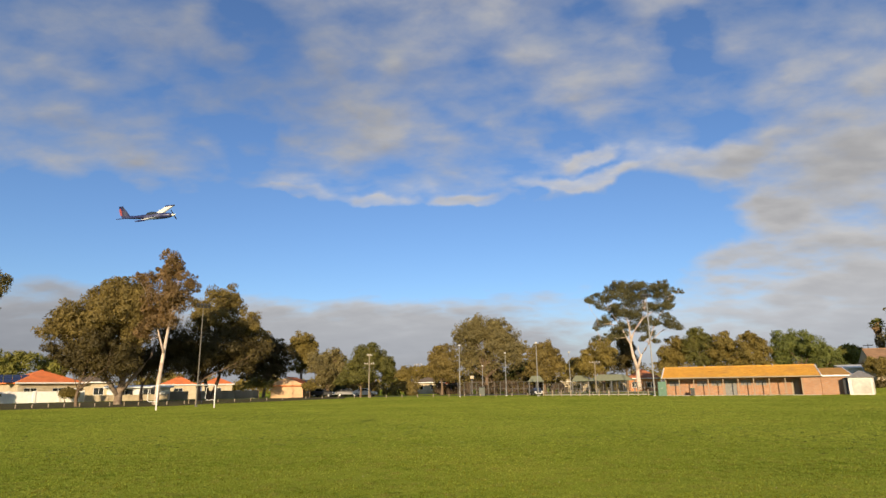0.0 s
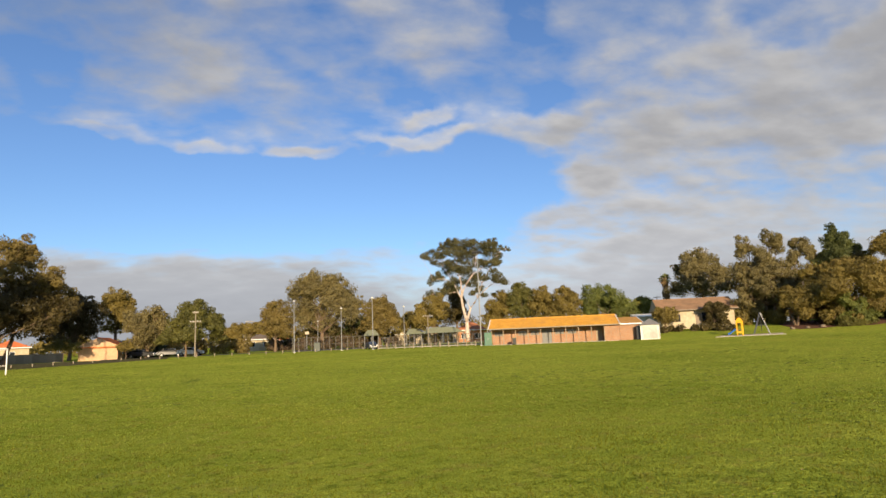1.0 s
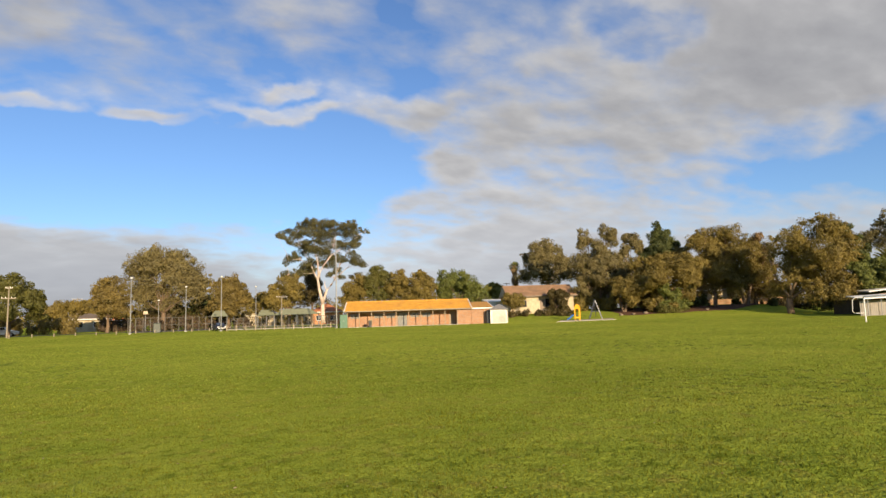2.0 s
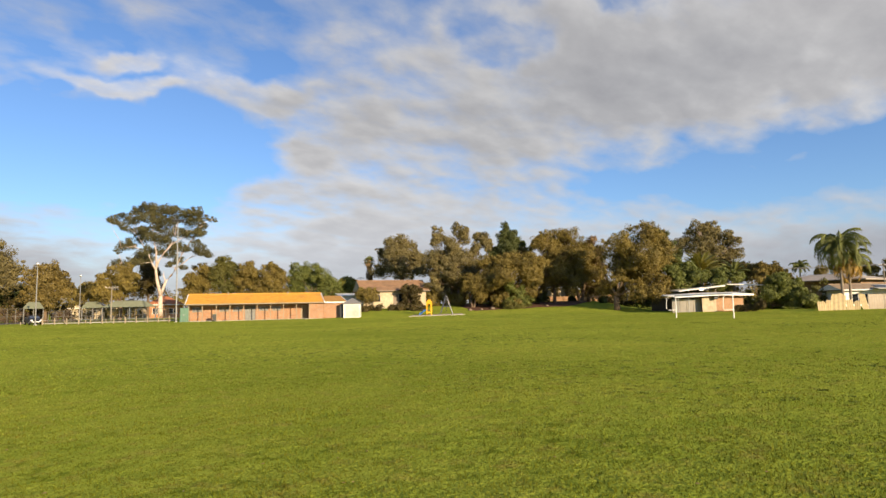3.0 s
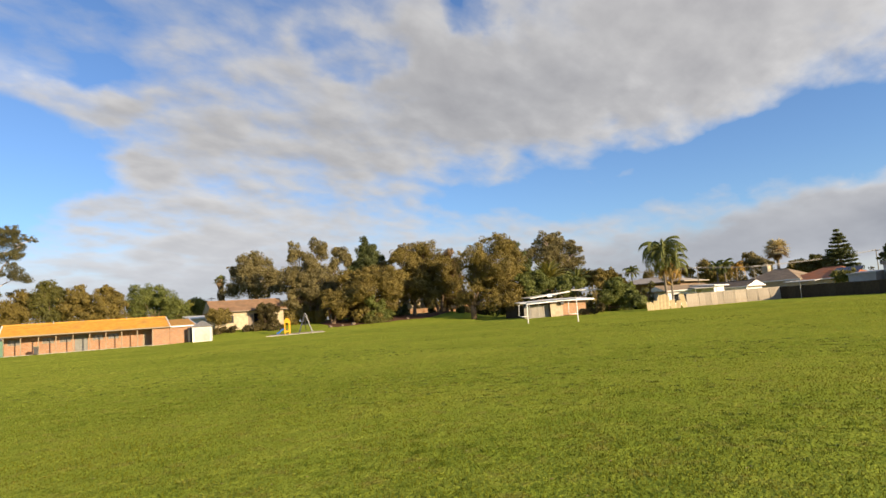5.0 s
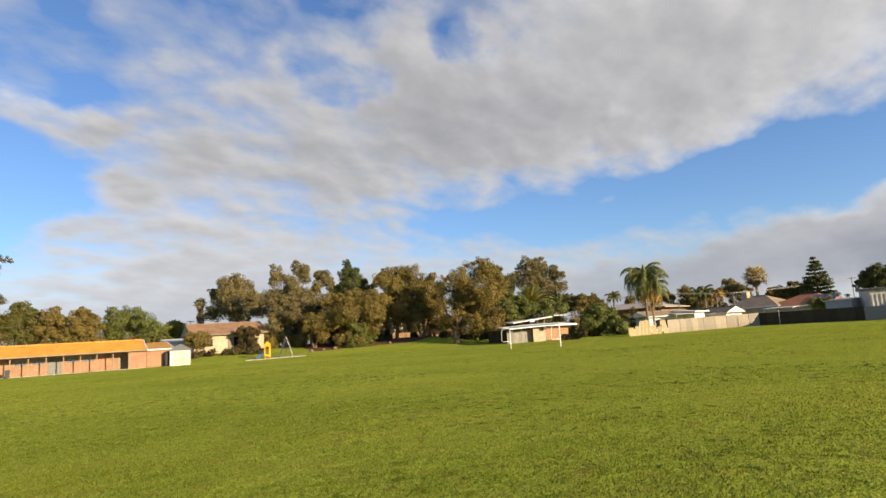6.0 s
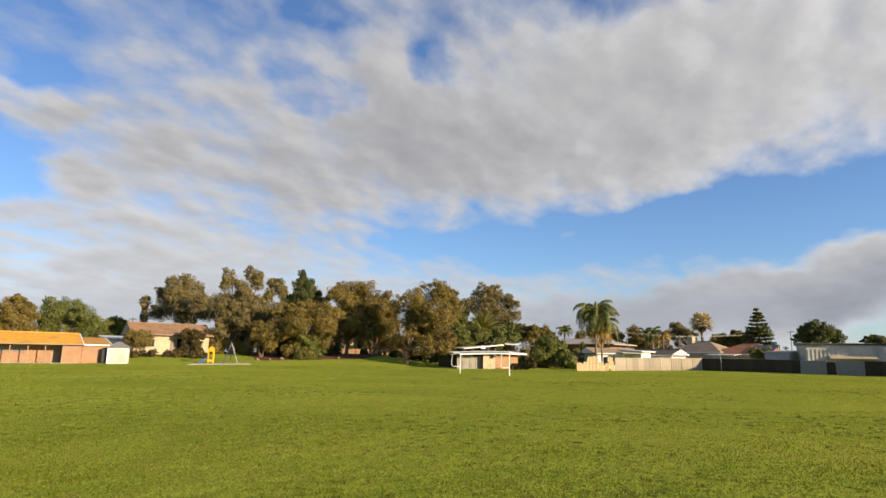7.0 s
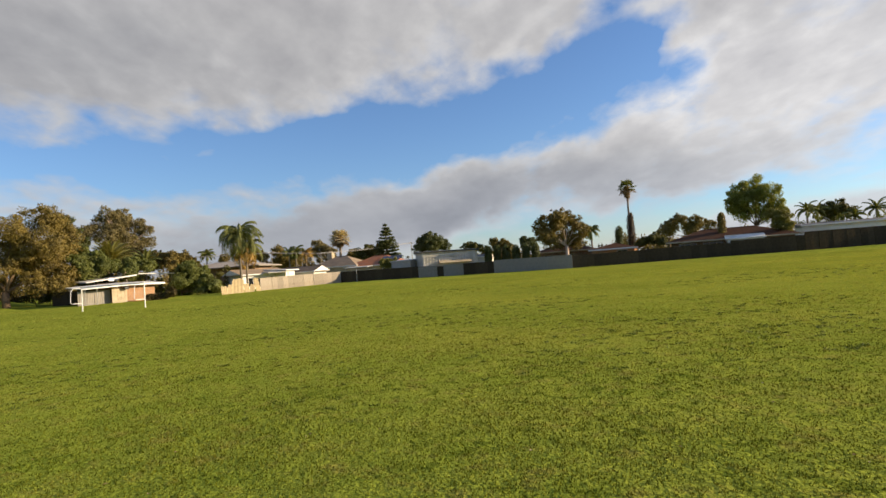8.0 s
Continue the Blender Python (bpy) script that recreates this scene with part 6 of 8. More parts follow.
def model_plane():
    """A radio-controlled model aeroplane flying over the field, nose to the right."""
    p = spot(26.9, 15.5)
    z = EYE + 15.5 * math.tan(radians(14.75))
    ob = thing("model_aeroplane", pose(p.x, p.y, z, 24, -3, 26.9 - 33), "blue and white model aeroplane flying above the field", "model plane")
    PB = surface("blue_foam", (0.014, 0.020, 0.085), (0.010, 0.014, 0.060), 6, 0.4, 0.02, stain=(0.5, 0.5, 0.5), stain_amount=0.12, stain_scale=5.0)
    PW = surface("white_foam", (0.72, 0.72, 0.62), (0.62, 0.62, 0.52), 6, 0.5, 0.02)
    PR = surface("red_foam", (0.34, 0.07, 0.08), (0.26, 0.05, 0.06), 6, 0.5, 0.02)
    bm = bmesh.new()
    xs = [(-0.62, 0.015, 0.02), (-0.45, 0.03, 0.015), (-0.1, 0.055, 0.0), (0.15, 0.075, -0.01), (0.40, 0.075, -0.015), (0.55, 0.06, -0.015), (0.62, 0.03, -0.015)]
    tube(bm, [(x, 0, zz) for x, r, zz in xs], [r for x, r, zz in xs], 10)
    part("fuselage", bm, PB, ob, smooth=True)
    bm = bmesh.new()
    bmesh.ops.create_icosphere(bm, subdivisions=2, radius=0.09, matrix=pose(0.12, 0, 0.055) @ Matrix.Diagonal((1.7, 0.6, 0.6, 1)))
    part("canopy", bm, GLASS, ob, smooth=True)
    # wings bent to fit the camera's view: the far one rises, the near one drops
    for s, mat_w in ((1, PW), (-1, PB)):
        bm = bmesh.new()
        tip = (0.22, s * 0.72, 0.16 if s > 0 else -0.02)
        root = (0.10, s * 0.05, -0.03)
        c0, c1, th = 0.28, 0.20, 0.025
        solid(bm, [(root[0] - c0 / 2, root[1], root[2] - th), (root[0] + c0 / 2, root[1], root[2] - th), (tip[0] + c1 / 2, tip[1], tip[2] - th / 2), (tip[0] - c1 / 2, tip[1], tip[2] - th / 2),
                   (root[0] - c0 / 2, root[1], root[2]), (root[0] + c0 / 2, root[1], root[2] + th), (tip[0] + c1 / 2, tip[1], tip[2] + th / 2), (tip[0] - c1 / 2, tip[1], tip[2])],
              [(0, 1, 2, 3), (7, 6, 5, 4), (0, 4, 5, 1), (1, 5, 6, 2), (2, 6, 7, 3), (3, 7, 4, 0)])
        bmesh.ops.recalc_face_normals(bm, faces=bm.faces[:])
        wg = part("wing", bm, PW, ob)
        bm = bmesh.new()
        box(bm, tip[0], tip[1] - s * 0.03, tip[2], c1 * 1.1, 0.08, 0.03, 0.008)
        part("wing_tip", bm, PB, wg, "dark blue wing tip")
    for s in (1, -1):
        bm = bmesh.new()
        solid(bm, [(-0.62, 0, 0.0), (-0.44, 0, 0.0), (-0.50, s * 0.26, 0.02), (-0.62, s * 0.26, 0.02), (-0.62, 0, 0.018), (-0.44, 0, 0.018), (-0.50, s * 0.26, 0.034), (-0.62, s * 0.26, 0.034)], [(0, 1, 2, 3), (7, 6, 5, 4), (0, 4, 5, 1), (1, 5, 6, 2), (2, 6, 7, 3), (3, 7, 4, 0)])
        bmesh.ops.recalc_face_normals(bm, faces=bm.faces[:])
        part("tailplane", bm, PB, ob)
    bm = bmesh.new()
    solid(bm, [(-0.64, -0.01, 0.03), (-0.42, -0.01, 0.03), (-0.56, -0.006, 0.30), (-0.66, -0.006, 0.30), (-0.64, 0.01, 0.03), (-0.42, 0.01, 0.03), (-0.56, 0.006, 0.30), (-0.66, 0.006, 0.30)], [(0, 1, 2, 3), (7, 6, 5, 4), (0, 4, 5, 1), (1, 5, 6, 2), (2, 6, 7, 3), (3, 7, 4, 0)])
    bmesh.ops.recalc_face_normals(bm, faces=bm.faces[:])
    fin = part("fin", bm, PB, ob)
    bm = bmesh.new()
    box(bm, -0.635, 0, 0.16, 0.05, 0.026, 0.16)
    part("rudder", bm, PR, fin, "red and white rudder")
    bm = bmesh.new()
    tube(bm, [(0.62, 0, -0.015), (0.70, 0, -0.015)], [0.035, 0.008], 8)
    part("spinner", bm, PW, ob)
    bm = bmesh.new()
    box(bm, 0.655, 0, -0.015, 0.012, 0.03, 0.30, 0.004, pose(0, 0, 0, 35))
    part("propeller", bm, DARK_STEEL, ob)


model_plane()

# ---------------------------------------------------------------- trees


def leaf_mesh(name, centres, radii, flats, count, size, material, seed, droop=0.6, inner=0.3, uneven=1.0):
    """Many small leaf sprays round clump centres, thicker towards each clump's skin, with hollows and a frayed outline."""
    rng = np.random.default_rng(seed)
    centres, radii, flats = np.array(centres), np.array(radii), np.array(flats)
    share = radii ** 2 / np.sum(radii ** 2)
    pick = rng.choice(len(radii), count, p=share)
    d = rng.normal(size=(count, 3))
    d /= np.linalg.norm(d, axis=1)[:, None]
    r = radii[pick] * (inner + (1.06 - inner) * rng.random(count) ** 0.6)
    off = d * r[:, None]
    off[:, 2] *= flats[pick]
    c = centres[pick] + off
    # boughs push the outline in and out, and hollows open between them
    waves = rng.normal(size=(6, 3)) * np.array([[1.2], [1.2], [2.2], [2.2], [4.0], [4.0]])
    phase = rng.random(6) * 6.283
    swell = np.sin(c @ waves.T + phase)
    reach = 0.22 * np.mean(radii) * uneven
    c = c + d * (reach * (swell[:, 0] + swell[:, 1] + 0.6 * swell[:, 2] + 0.6 * swell[:, 3]))[:, None]
    keep = swell[:, 2] + swell[:, 3] + 0.8 * swell[:, 4] + 0.8 * swell[:, 5] > -1.75 * (1.6 - 0.6 * uneven)
    c, d = c[keep], d[keep]
    count = len(c)
    # each spray is a narrow leaf that hangs a little and looks outward
    n = d + rng.normal(size=(count, 3)) * 0.40
    n[:, 2] += 0.15
    n /= np.linalg.norm(n, axis=1)[:, None]
    a = np.cross(n, rng.normal(size=(count, 3)))
    a[:, 2] -= droop * np.linalg.norm(a, axis=1)
    a /= np.linalg.norm(a, axis=1)[:, None]
    b = np.cross(n, a)
    s = size * (0.6 + 0.8 * rng.random(count))[:, None]
    v = np.stack([c - a * s + b * s * 0.42, c + a * s + n * s * 0.1, c - a * s - b * s * 0.42], 1).reshape(-1, 3)
    me = bpy.data.meshes.new(name)
    me.vertices.add(3 * count)
    me.vertices.foreach_set("co", v.ravel())
    me.loops.add(3 * count)
    me.loops.foreach_set("vertex_index", np.arange(3 * count, dtype=np.int32))
    me.polygons.add(count)
    me.polygons.foreach_set("loop_start", np.arange(0, 3 * count, 3, dtype=np.int32))
    me.polygons.foreach_set("loop_total", np.full(count, 3, dtype=np.int32))
    me.update(calc_edges=True)
    me.materials.append(material)
    return me


SEED = [100]


def tree(name, b, d, lobes, leaves, bark, label, category="tree", trunk=0.35, fork=0.35, count=6000, size=0.30, clumps=12, ragged=0.40, stems=1, lean=0.0, group="", thin=0.45, spine=(), infill=True, uneven=1.0):
    """A tapered trunk that forks into a limb for each lobe (x, z, radius, flatness), and a crown of leaf sprays in uneven clumps."""
    SEED[0] += 1
    rng = random.Random(SEED[0])
    ob = thing(name, facing(b, d), label, category, group)
    top = max(z + r for x, z, r, f in lobes)
    span = max(abs(x) + r for x, z, r, f in lobes)
    places = []
    for x, z, r, f in lobes:
        y = rng.uniform(-0.28, 0.28) * span
        places.append((Vector((x, y, z)), r, f))
    # smaller boughs fill the gaps between neighbouring lobes
    boughs = list(places)
    for i, (p, r, f) in enumerate(places):
        q = min((o for o in places if o[0] is not p), key=lambda o: (o[0] - p).length, default=None)
        if q and infill:
            boughs.append((p.lerp(q[0], 0.5), 0.85 * min(r, q[1]), f))
    bm = bmesh.new()
    z0 = top * fork
    for run, r0, r1 in spine:
        # a trunk of given line; boughs spring from its nearest point
        pts = [Vector((x, 0.35 * math.sin(0.7 * i), z)) for i, (x, z) in enumerate(run)]
        tube(bm, pts, [r0 + (r1 - r0) * i / (len(pts) - 1) for i in range(len(pts))], 9)
    if spine:
        knots = [Vector((x, 0, z)) for run, r0, r1 in spine for x, z in run if z > z0]
        for p, r, f in places:
            near = min(knots, key=lambda k: (k - p).length + 3.0 * max(0.0, k.z - p.z + 0.6 * abs(k.x - p.x)))
            bend = Vector((rng.uniform(-0.5, 0.5), 0, rng.uniform(-0.6, 0.3)))
            tube(bm, [near, near.lerp(p, 0.3) + bend, near.lerp(p, 0.65) - bend * 0.6, p], [trunk * 0.13, trunk * 0.10, trunk * 0.06, trunk * 0.03], 5)
    for s in range(0 if spine else stems):
        sx = (s - (stems - 1) / 2) * trunk * 1.3
        sp = (s - (stems - 1) / 2) * top * 0.10
        mid = Vector((sx + sp * 0.4 + lean * 0.4 + rng.uniform(-0.1, 0.1), rng.uniform(-0.2, 0.2), z0 * 0.5))
        knee = Vector((sx + sp + lean, rng.uniform(-0.3, 0.3), z0))
        tube(bm, [(sx, 0, -0.25), (sx, 0, 0.15), mid, knee], [trunk * 1.5, trunk * 1.1, trunk * 0.85, trunk * 0.7], 9)
        for i, (p, r, f) in enumerate(places):
            if i % stems != s:
                continue
            k1 = knee.lerp(p, 0.45) + Vector((rng.uniform(-.3, .3), rng.uniform(-.3, .3), rng.uniform(0.0, 0.5) * r * 0.5))
            tube(bm, [knee - Vector((0, 0, 0.1)), k1, p + Vector((0, 0, r * f * 0.3))], [trunk * 0.36, trunk * 0.17, trunk * 0.04], 6)
            for j in range(3):
                e = p + Vector((rng.uniform(-1, 1), rng.uniform(-1, 1), rng.uniform(-0.3, 1) * f)) * r * 0.8
                tube(bm, [k1.lerp(p, 0.4), e], [trunk * 0.16, trunk * 0.04], 4)
    part("trunk", bm, bark, ob, smooth=True)
    cs, rs, fs = [], [], []
    for p, r, f in boughs:
        cs.append(p)
        rs.append(r * 0.80)
        fs.append(f)
        for j in range(clumps):
            a, e = rng.uniform(0, 6.283), rng.uniform(-0.45, 1.2)
            q = r * rng.uniform(0.60, 1.0)
            cs.append(p + Vector((math.cos(a) * math.cos(e) * q, math.sin(a) * math.cos(e) * q, math.sin(e) * q * f)))
            rs.append(r * rng.uniform(0.16, ragged))
            fs.append(rng.uniform(0.6, 1.0))
    part("crown", leaf_mesh("crown", cs, rs, fs, int(count * 3.5), size * 0.64, leaves, SEED[0], inner=thin, uneven=uneven), leaves, ob, kind="stuff")
    return ob


# the big trees beside the goal
tree("paperbark_tree", 27.8, 87, ((-6.7, 9.9, 2.44, 1.00), (-7.6, 8.6, 1.63, 1.00), (-3.7, 12.4, 2.24, 1.00), (-1.9, 13.5, 2.65, 1.00), (-0.5, 14.3, 2.04, 1.00), (1.6, 13.2, 2.65, 1.00), (-2.5, 10.4, 3.26, 1.00), (0.1, 10.9, 3.26, 1.00), (-4.2, 8.6, 2.65, 1.00), (2.3, 10.3, 2.24, 1.00), (1.5, 8.1, 2.24, 1.00), (-0.7, 8.1, 2.44, 1.00), (-5.8, 11.1, 1.42, 1.00)), BROWN_OLIVE, BARK_BROWN, "broad olive-leaved tree with several brown and pale leaning trunks", trunk=0.30, fork=0.24, count=17000, size=0.26,
     spine=((((0.1, -0.3), (0.2, 1.4), (0.5, 3.2), (1.5, 5.6), (1.3, 7.6)), 0.52, 0.20), (((0.3, 1.6), (2.3, 4.4), (3.4, 6.0), (3.8, 8.0)), 0.26, 0.10), (((0.0, 1.2), (-1.6, 3.6), (-4.4, 5.2), (-6.5, 8.0)), 0.30, 0.10), (((0.4, 3.0), (-0.8, 5.8), (-1.5, 9.0)), 0.24, 0.10)))
tree("gum_tree", 24.85, 84, ((0.0, 18.6, 0.98, 1.00), (0.9, 17.2, 1.57, 1.00), (2.3, 15.5, 1.47, 1.00), (-0.4, 15.9, 1.77, 1.00), (-2.2, 15.5, 1.18, 1.00), (-3.3, 15.7, 0.69, 1.00), (-0.5, 13.3, 2.36, 1.00), (1.7, 13.1, 1.97, 1.00), (3.2, 14.6, 0.88, 1.00), (-1.1, 10.8, 1.77, 1.00), (-2.1, 9.6, 1.38, 1.00), (0.7, 10.8, 1.77, 1.00), (-2.5, 8.5, 1.38, 1.00)), BRONZE, BARK_PALE, "tall slender gum tree with bronze leaves and a pale trunk", trunk=0.25, fork=0.42, count=8000, size=0.22, clumps=9,
     spine=((((0.0, -0.3), (0.05, 2.2), (0.3, 5.6), (0.5, 8.0), (0.8, 11.0), (1.2, 14.4), (1.5, 17.0)), 0.30, 0.06), (((0.35, 6.4), (-0.3, 8.4), (-0.9, 10.6)), 0.15, 0.05), (((0.7, 10.5), (2.2, 13.6), (3.4, 16.0)), 0.12, 0.04)))
tree("paperbark_tree", 20.6, 101, ((-2.4, 14.3, 1.89, 1.00), (0.0, 14.8, 2.36, 1.00), (1.7, 15.8, 2.01, 1.00), (2.7, 13.6, 2.60, 1.00), (4.9, 11.4, 2.36, 1.00), (-0.2, 12.1, 2.60, 1.00), (6.8, 9.2, 1.77, 1.00), (-2.6, 11.2, 2.13, 1.00), (3.7, 10.2, 2.13, 1.00), (1.6, 10.2, 2.36, 1.00), (-1.5, 12.7, 1.89, 1.00)), BROWN_OLIVE, BARK, "wide olive tree with a sunlit top beside the goal", trunk=0.32, fork=0.2, count=13000, size=0.26, stems=2)
# lower crowns in shade, added as separate trees with darker leaves
tree("dark_tree", 30.6, 84, ((-1.4, 6.6, 2.36, 1.00), (0.5, 5.7, 2.75, 1.00), (2.4, 5.5, 2.75, 1.00), (4.2, 5.3, 2.36, 1.00), (1.0, 7.6, 2.16, 1.00), (3.4, 4.3, 1.97, 1.00), (-0.1, 4.4, 1.57, 1.00)), DARK_OLIVE, BARK, "dark shaded lower crown of the broad tree", trunk=0.2, fork=0.2, count=12000, size=0.22)
tree("paperbark_tree", 21.6, 98, ((-1.8, 8.0, 2.98, 1.00), (1.6, 8.0, 3.44, 1.00), (4.6, 8.1, 3.10, 1.00), (7.2, 6.8, 2.06, 1.00), (-0.4, 5.5, 2.29, 1.00), (3.6, 5.2, 2.29, 1.00), (6.0, 5.0, 1.72, 1.00), (9.1, 7.3, 1.38, 1.00), (-3.9, 8.8, 2.75, 1.00), (-3.9, 6.0, 2.29, 1.00), (-2.3, 4.9, 1.83, 1.00), (-0.7, 3.7, 1.38, 1.00), (0.7, 6.5, 2.29, 1.00)), DARK_OLIVE, BARK, "dark shaded lower crown of the sunlit-topped tree", trunk=0.4, fork=0.25, count=14000, size=0.28)
tree("dark_tree", 26.0, 100, ((-2.4, 6.9, 2.57, 1.00), (-0.1, 5.7, 2.34, 1.00), (2.1, 6.5, 2.34, 1.00), (-1.1, 4.5, 1.87, 1.00), (1.5, 4.5, 2.11, 1.00)), DARK_OLIVE, BARK, "dark leaf mass for the shade under the big crowns", trunk=0.25, fork=0.25, count=6000, size=0.26)
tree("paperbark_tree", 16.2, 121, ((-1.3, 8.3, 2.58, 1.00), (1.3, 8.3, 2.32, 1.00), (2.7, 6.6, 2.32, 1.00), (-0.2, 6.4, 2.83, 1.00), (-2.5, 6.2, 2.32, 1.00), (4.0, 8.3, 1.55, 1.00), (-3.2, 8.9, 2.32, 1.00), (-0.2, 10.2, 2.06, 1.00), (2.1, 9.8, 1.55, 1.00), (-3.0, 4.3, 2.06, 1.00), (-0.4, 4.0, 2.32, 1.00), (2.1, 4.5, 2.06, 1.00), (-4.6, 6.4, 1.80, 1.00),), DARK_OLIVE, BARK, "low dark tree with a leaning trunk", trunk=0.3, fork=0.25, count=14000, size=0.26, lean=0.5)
tree("gum_tree", 39.6, 85, ((3.3, 13.9, 2.17, 1.00), (0.1, 15.7, 3.26, 1.00), (3.9, 11.4, 1.27, 1.00), (-1.3, 12.6, 3.44, 1.00), (-3.6, 15.1, 2.90, 1.00),), GREYGREEN, BARK_PALE, "tall grey-green gum tree at the field's corner", trunk=0.4, fork=0.4, count=7000, size=0.26)
tree("street_tree", 35.0, 140, ((-1.5, 6.7, 2.68, 1.00), (2.0, 6.9, 2.38, 1.00), (-3.9, 5.2, 2.68, 1.00), (-0.5, 4.5, 2.38, 1.00),), BRIGHT, BARK, "yellow-green tree behind the houses", count=4000, size=0.34)
tree("street_tree", 37.8, 140, ((1.5, 6.2, 2.68, 1.00), (-1.7, 7.2, 2.98, 1.00), (-0.5, 4.2, 2.68, 1.00),), BRIGHT, BARK, "yellow-green tree behind the houses", count=3500, size=0.34)
tree("street_tree", 32.6, 142, ((-1.0, 5.8, 2.12, 1.00), (1.5, 6.3, 2.12, 1.00), (0.5, 4.3, 2.12, 1.00),), BRIGHT, BARK, "yellow-green tree behind the houses", count=3000, size=0.34)
# trees towards the court
tree("street_tree", 13.0, 128, ((0.0, 10.7, 2.45, 1.00), (-1.3, 8.5, 2.45, 1.00), (1.6, 8.5, 2.45, 1.00), (0.2, 6.2, 2.45, 1.00), (2.2, 10.3, 1.09, 1.00),), OLIVE, BARK, "upright olive tree behind the gabled house", count=5000, size=0.32)
tree("street_tree", 10.6, 112, ((-2.0, 5.8, 2.15, 1.00), (0.4, 6.2, 1.91, 1.00), (2.0, 6.0, 1.67, 1.00), (-0.8, 4.0, 2.15, 1.00), (2.0, 3.8, 1.91, 1.00), (1.6, 7.6, 1.19, 1.00), (0.0, 2.5, 1.91, 1.00),), GREYGREEN, BARK, "brownish bushy tree beside the road", count=6000, size=0.28, fork=0.15)
tree("street_tree", 6.8, 108, ((0.0, 7.3, 1.95, 1.00), (-2.1, 6.2, 1.84, 1.00), (1.9, 6.2, 1.84, 1.00), (3.2, 4.7, 1.84, 1.00), (-3.2, 4.5, 1.84, 1.00), (0.0, 4.9, 2.53, 1.00), (3.0, 3.0, 1.61, 1.00),), GREEN, BARK, "rounded green tree behind the power pole", trunk=0.3, count=8000, size=0.26, fork=0.2)
tree("spreading_bush", 7.6, 103, ((-2.2, 3.0, 1.51, 0.75), (-0.2, 3.2, 1.51, 0.75), (1.4, 3.0, 1.38, 0.75), (-3.2, 2.6, 1.01, 0.75),), GREEN, BARK, "low flat-topped spreading tree over parked cars", trunk=0.18, count=4500, size=0.22, fork=0.4)
tree("street_tree", 3.2, 130, ((-1.8, 4.0, 1.66, 1.00), (0.0, 4.7, 1.66, 1.00), (2.3, 4.5, 1.66, 1.00), (4.1, 4.7, 1.38, 1.00), (-0.5, 2.7, 1.66, 1.00), (-2.7, 3.1, 1.38, 1.00),), OLIVE, BARK, "low olive trees behind the road", count=4500, size=0.3, fork=0.25)
tree("fig_tree", -4.1, 128, ((-0.2, 13.6, 3.1, 1.00), (-2.4, 12.2, 3.0, 1.00), (2.2, 12.2, 3.0, 1.00), (-3.4, 12.3, 3.27, 1.00), (2.7, 11.6, 3.54, 1.00), (5.6, 9.4, 3.00, 1.00), (-4.7, 9.4, 3.00, 1.00), (0.0, 9.8, 4.36, 1.00), (2.9, 7.8, 3.54, 1.00), (-2.5, 6.9, 3.27, 1.00), (5.8, 6.7, 2.73, 1.00), (1.1, 5.1, 3.27, 1.00), (-4.7, 5.8, 2.45, 1.00),), GREYGREEN, BARK, "huge round-crowned olive-brown tree behind the court", trunk=0.55, fork=0.2, count=18000, size=0.30)
tree("fig_tree", 0.1, 121, ((0.4, 8.1, 2.06, 1.00), (-0.8, 6.6, 2.06, 1.00), (1.5, 6.2, 2.06, 1.00), (0.0, 4.7, 2.32, 1.00), (-1.1, 3.8, 1.55, 1.00), (1.9, 3.8, 1.80, 1.00),), BROWN_OLIVE, BARK, "smaller dark olive tree beside the court", trunk=0.3, fork=0.25, count=6500, size=0.27)
tree("fig_tree", -9.4, 121, ((0.0, 8.3, 2.19, 1.00), (-1.9, 6.8, 2.06, 1.00), (2.1, 6.8, 2.06, 1.00), (0.0, 5.5, 2.83, 1.00), (2.5, 4.7, 1.80, 1.00), (-2.3, 4.3, 1.80, 1.00), (0.0, 3.4, 2.06, 1.00),), BROWN_OLIVE, BARK, "rounded brownish tree behind the parked car", trunk=0.35, fork=0.25, count=8500, size=0.27)
tree("fig_tree", -6.9, 134, ((1.2, 5.0, 2.28, 1.00), (-1.2, 4.1, 2.28, 1.00), (2.3, 3.4, 1.71, 1.00), (-3.5, 3.2, 2.00, 1.00), (-6.3, 2.9, 1.71, 1.00), (-9.1, 2.9, 1.71, 1.00),), DEEP, BARK, "dark understorey behind the court", count=5000, size=0.3, fork=0.2)
tree("street_tree", -14.6, 121, ((-0.2, 7.9, 2.19, 1.00), (-2.1, 6.8, 1.80, 1.00), (1.3, 6.4, 2.06, 1.00), (-0.4, 5.1, 2.32, 1.00), (-3.6, 5.3, 1.55, 1.00), (-2.5, 4.3, 1.80, 1.00),), OLIVE, BARK, "round olive tree behind the shelter", count=5500, size=0.32)
tree("street_tree", -12.6, 165, ((-0.6, 6.5, 2.11, 1.00), (-2.3, 5.3, 2.11, 1.00), (1.2, 4.8, 2.11, 1.00), (-4.0, 5.9, 1.76, 1.00),), OLIVE, BARK, "distant olive tree beyond the road", count=3500, size=0.36)
tree("pine_tree", -16.7, 140, ((-0.2, 12.6, 1.49, 1.30), (-0.7, 10.4, 1.79, 1.20), (0.7, 9.4, 1.79, 1.20), (-0.2, 7.7, 2.38, 1.00), (1.2, 6.2, 2.38, 1.00), (-1.7, 5.7, 2.38, 1.00),), DARK_OLIVE, BARK, "dark conifer behind the great gum", trunk=0.3, fork=0.3, count=5000, size=0.26)
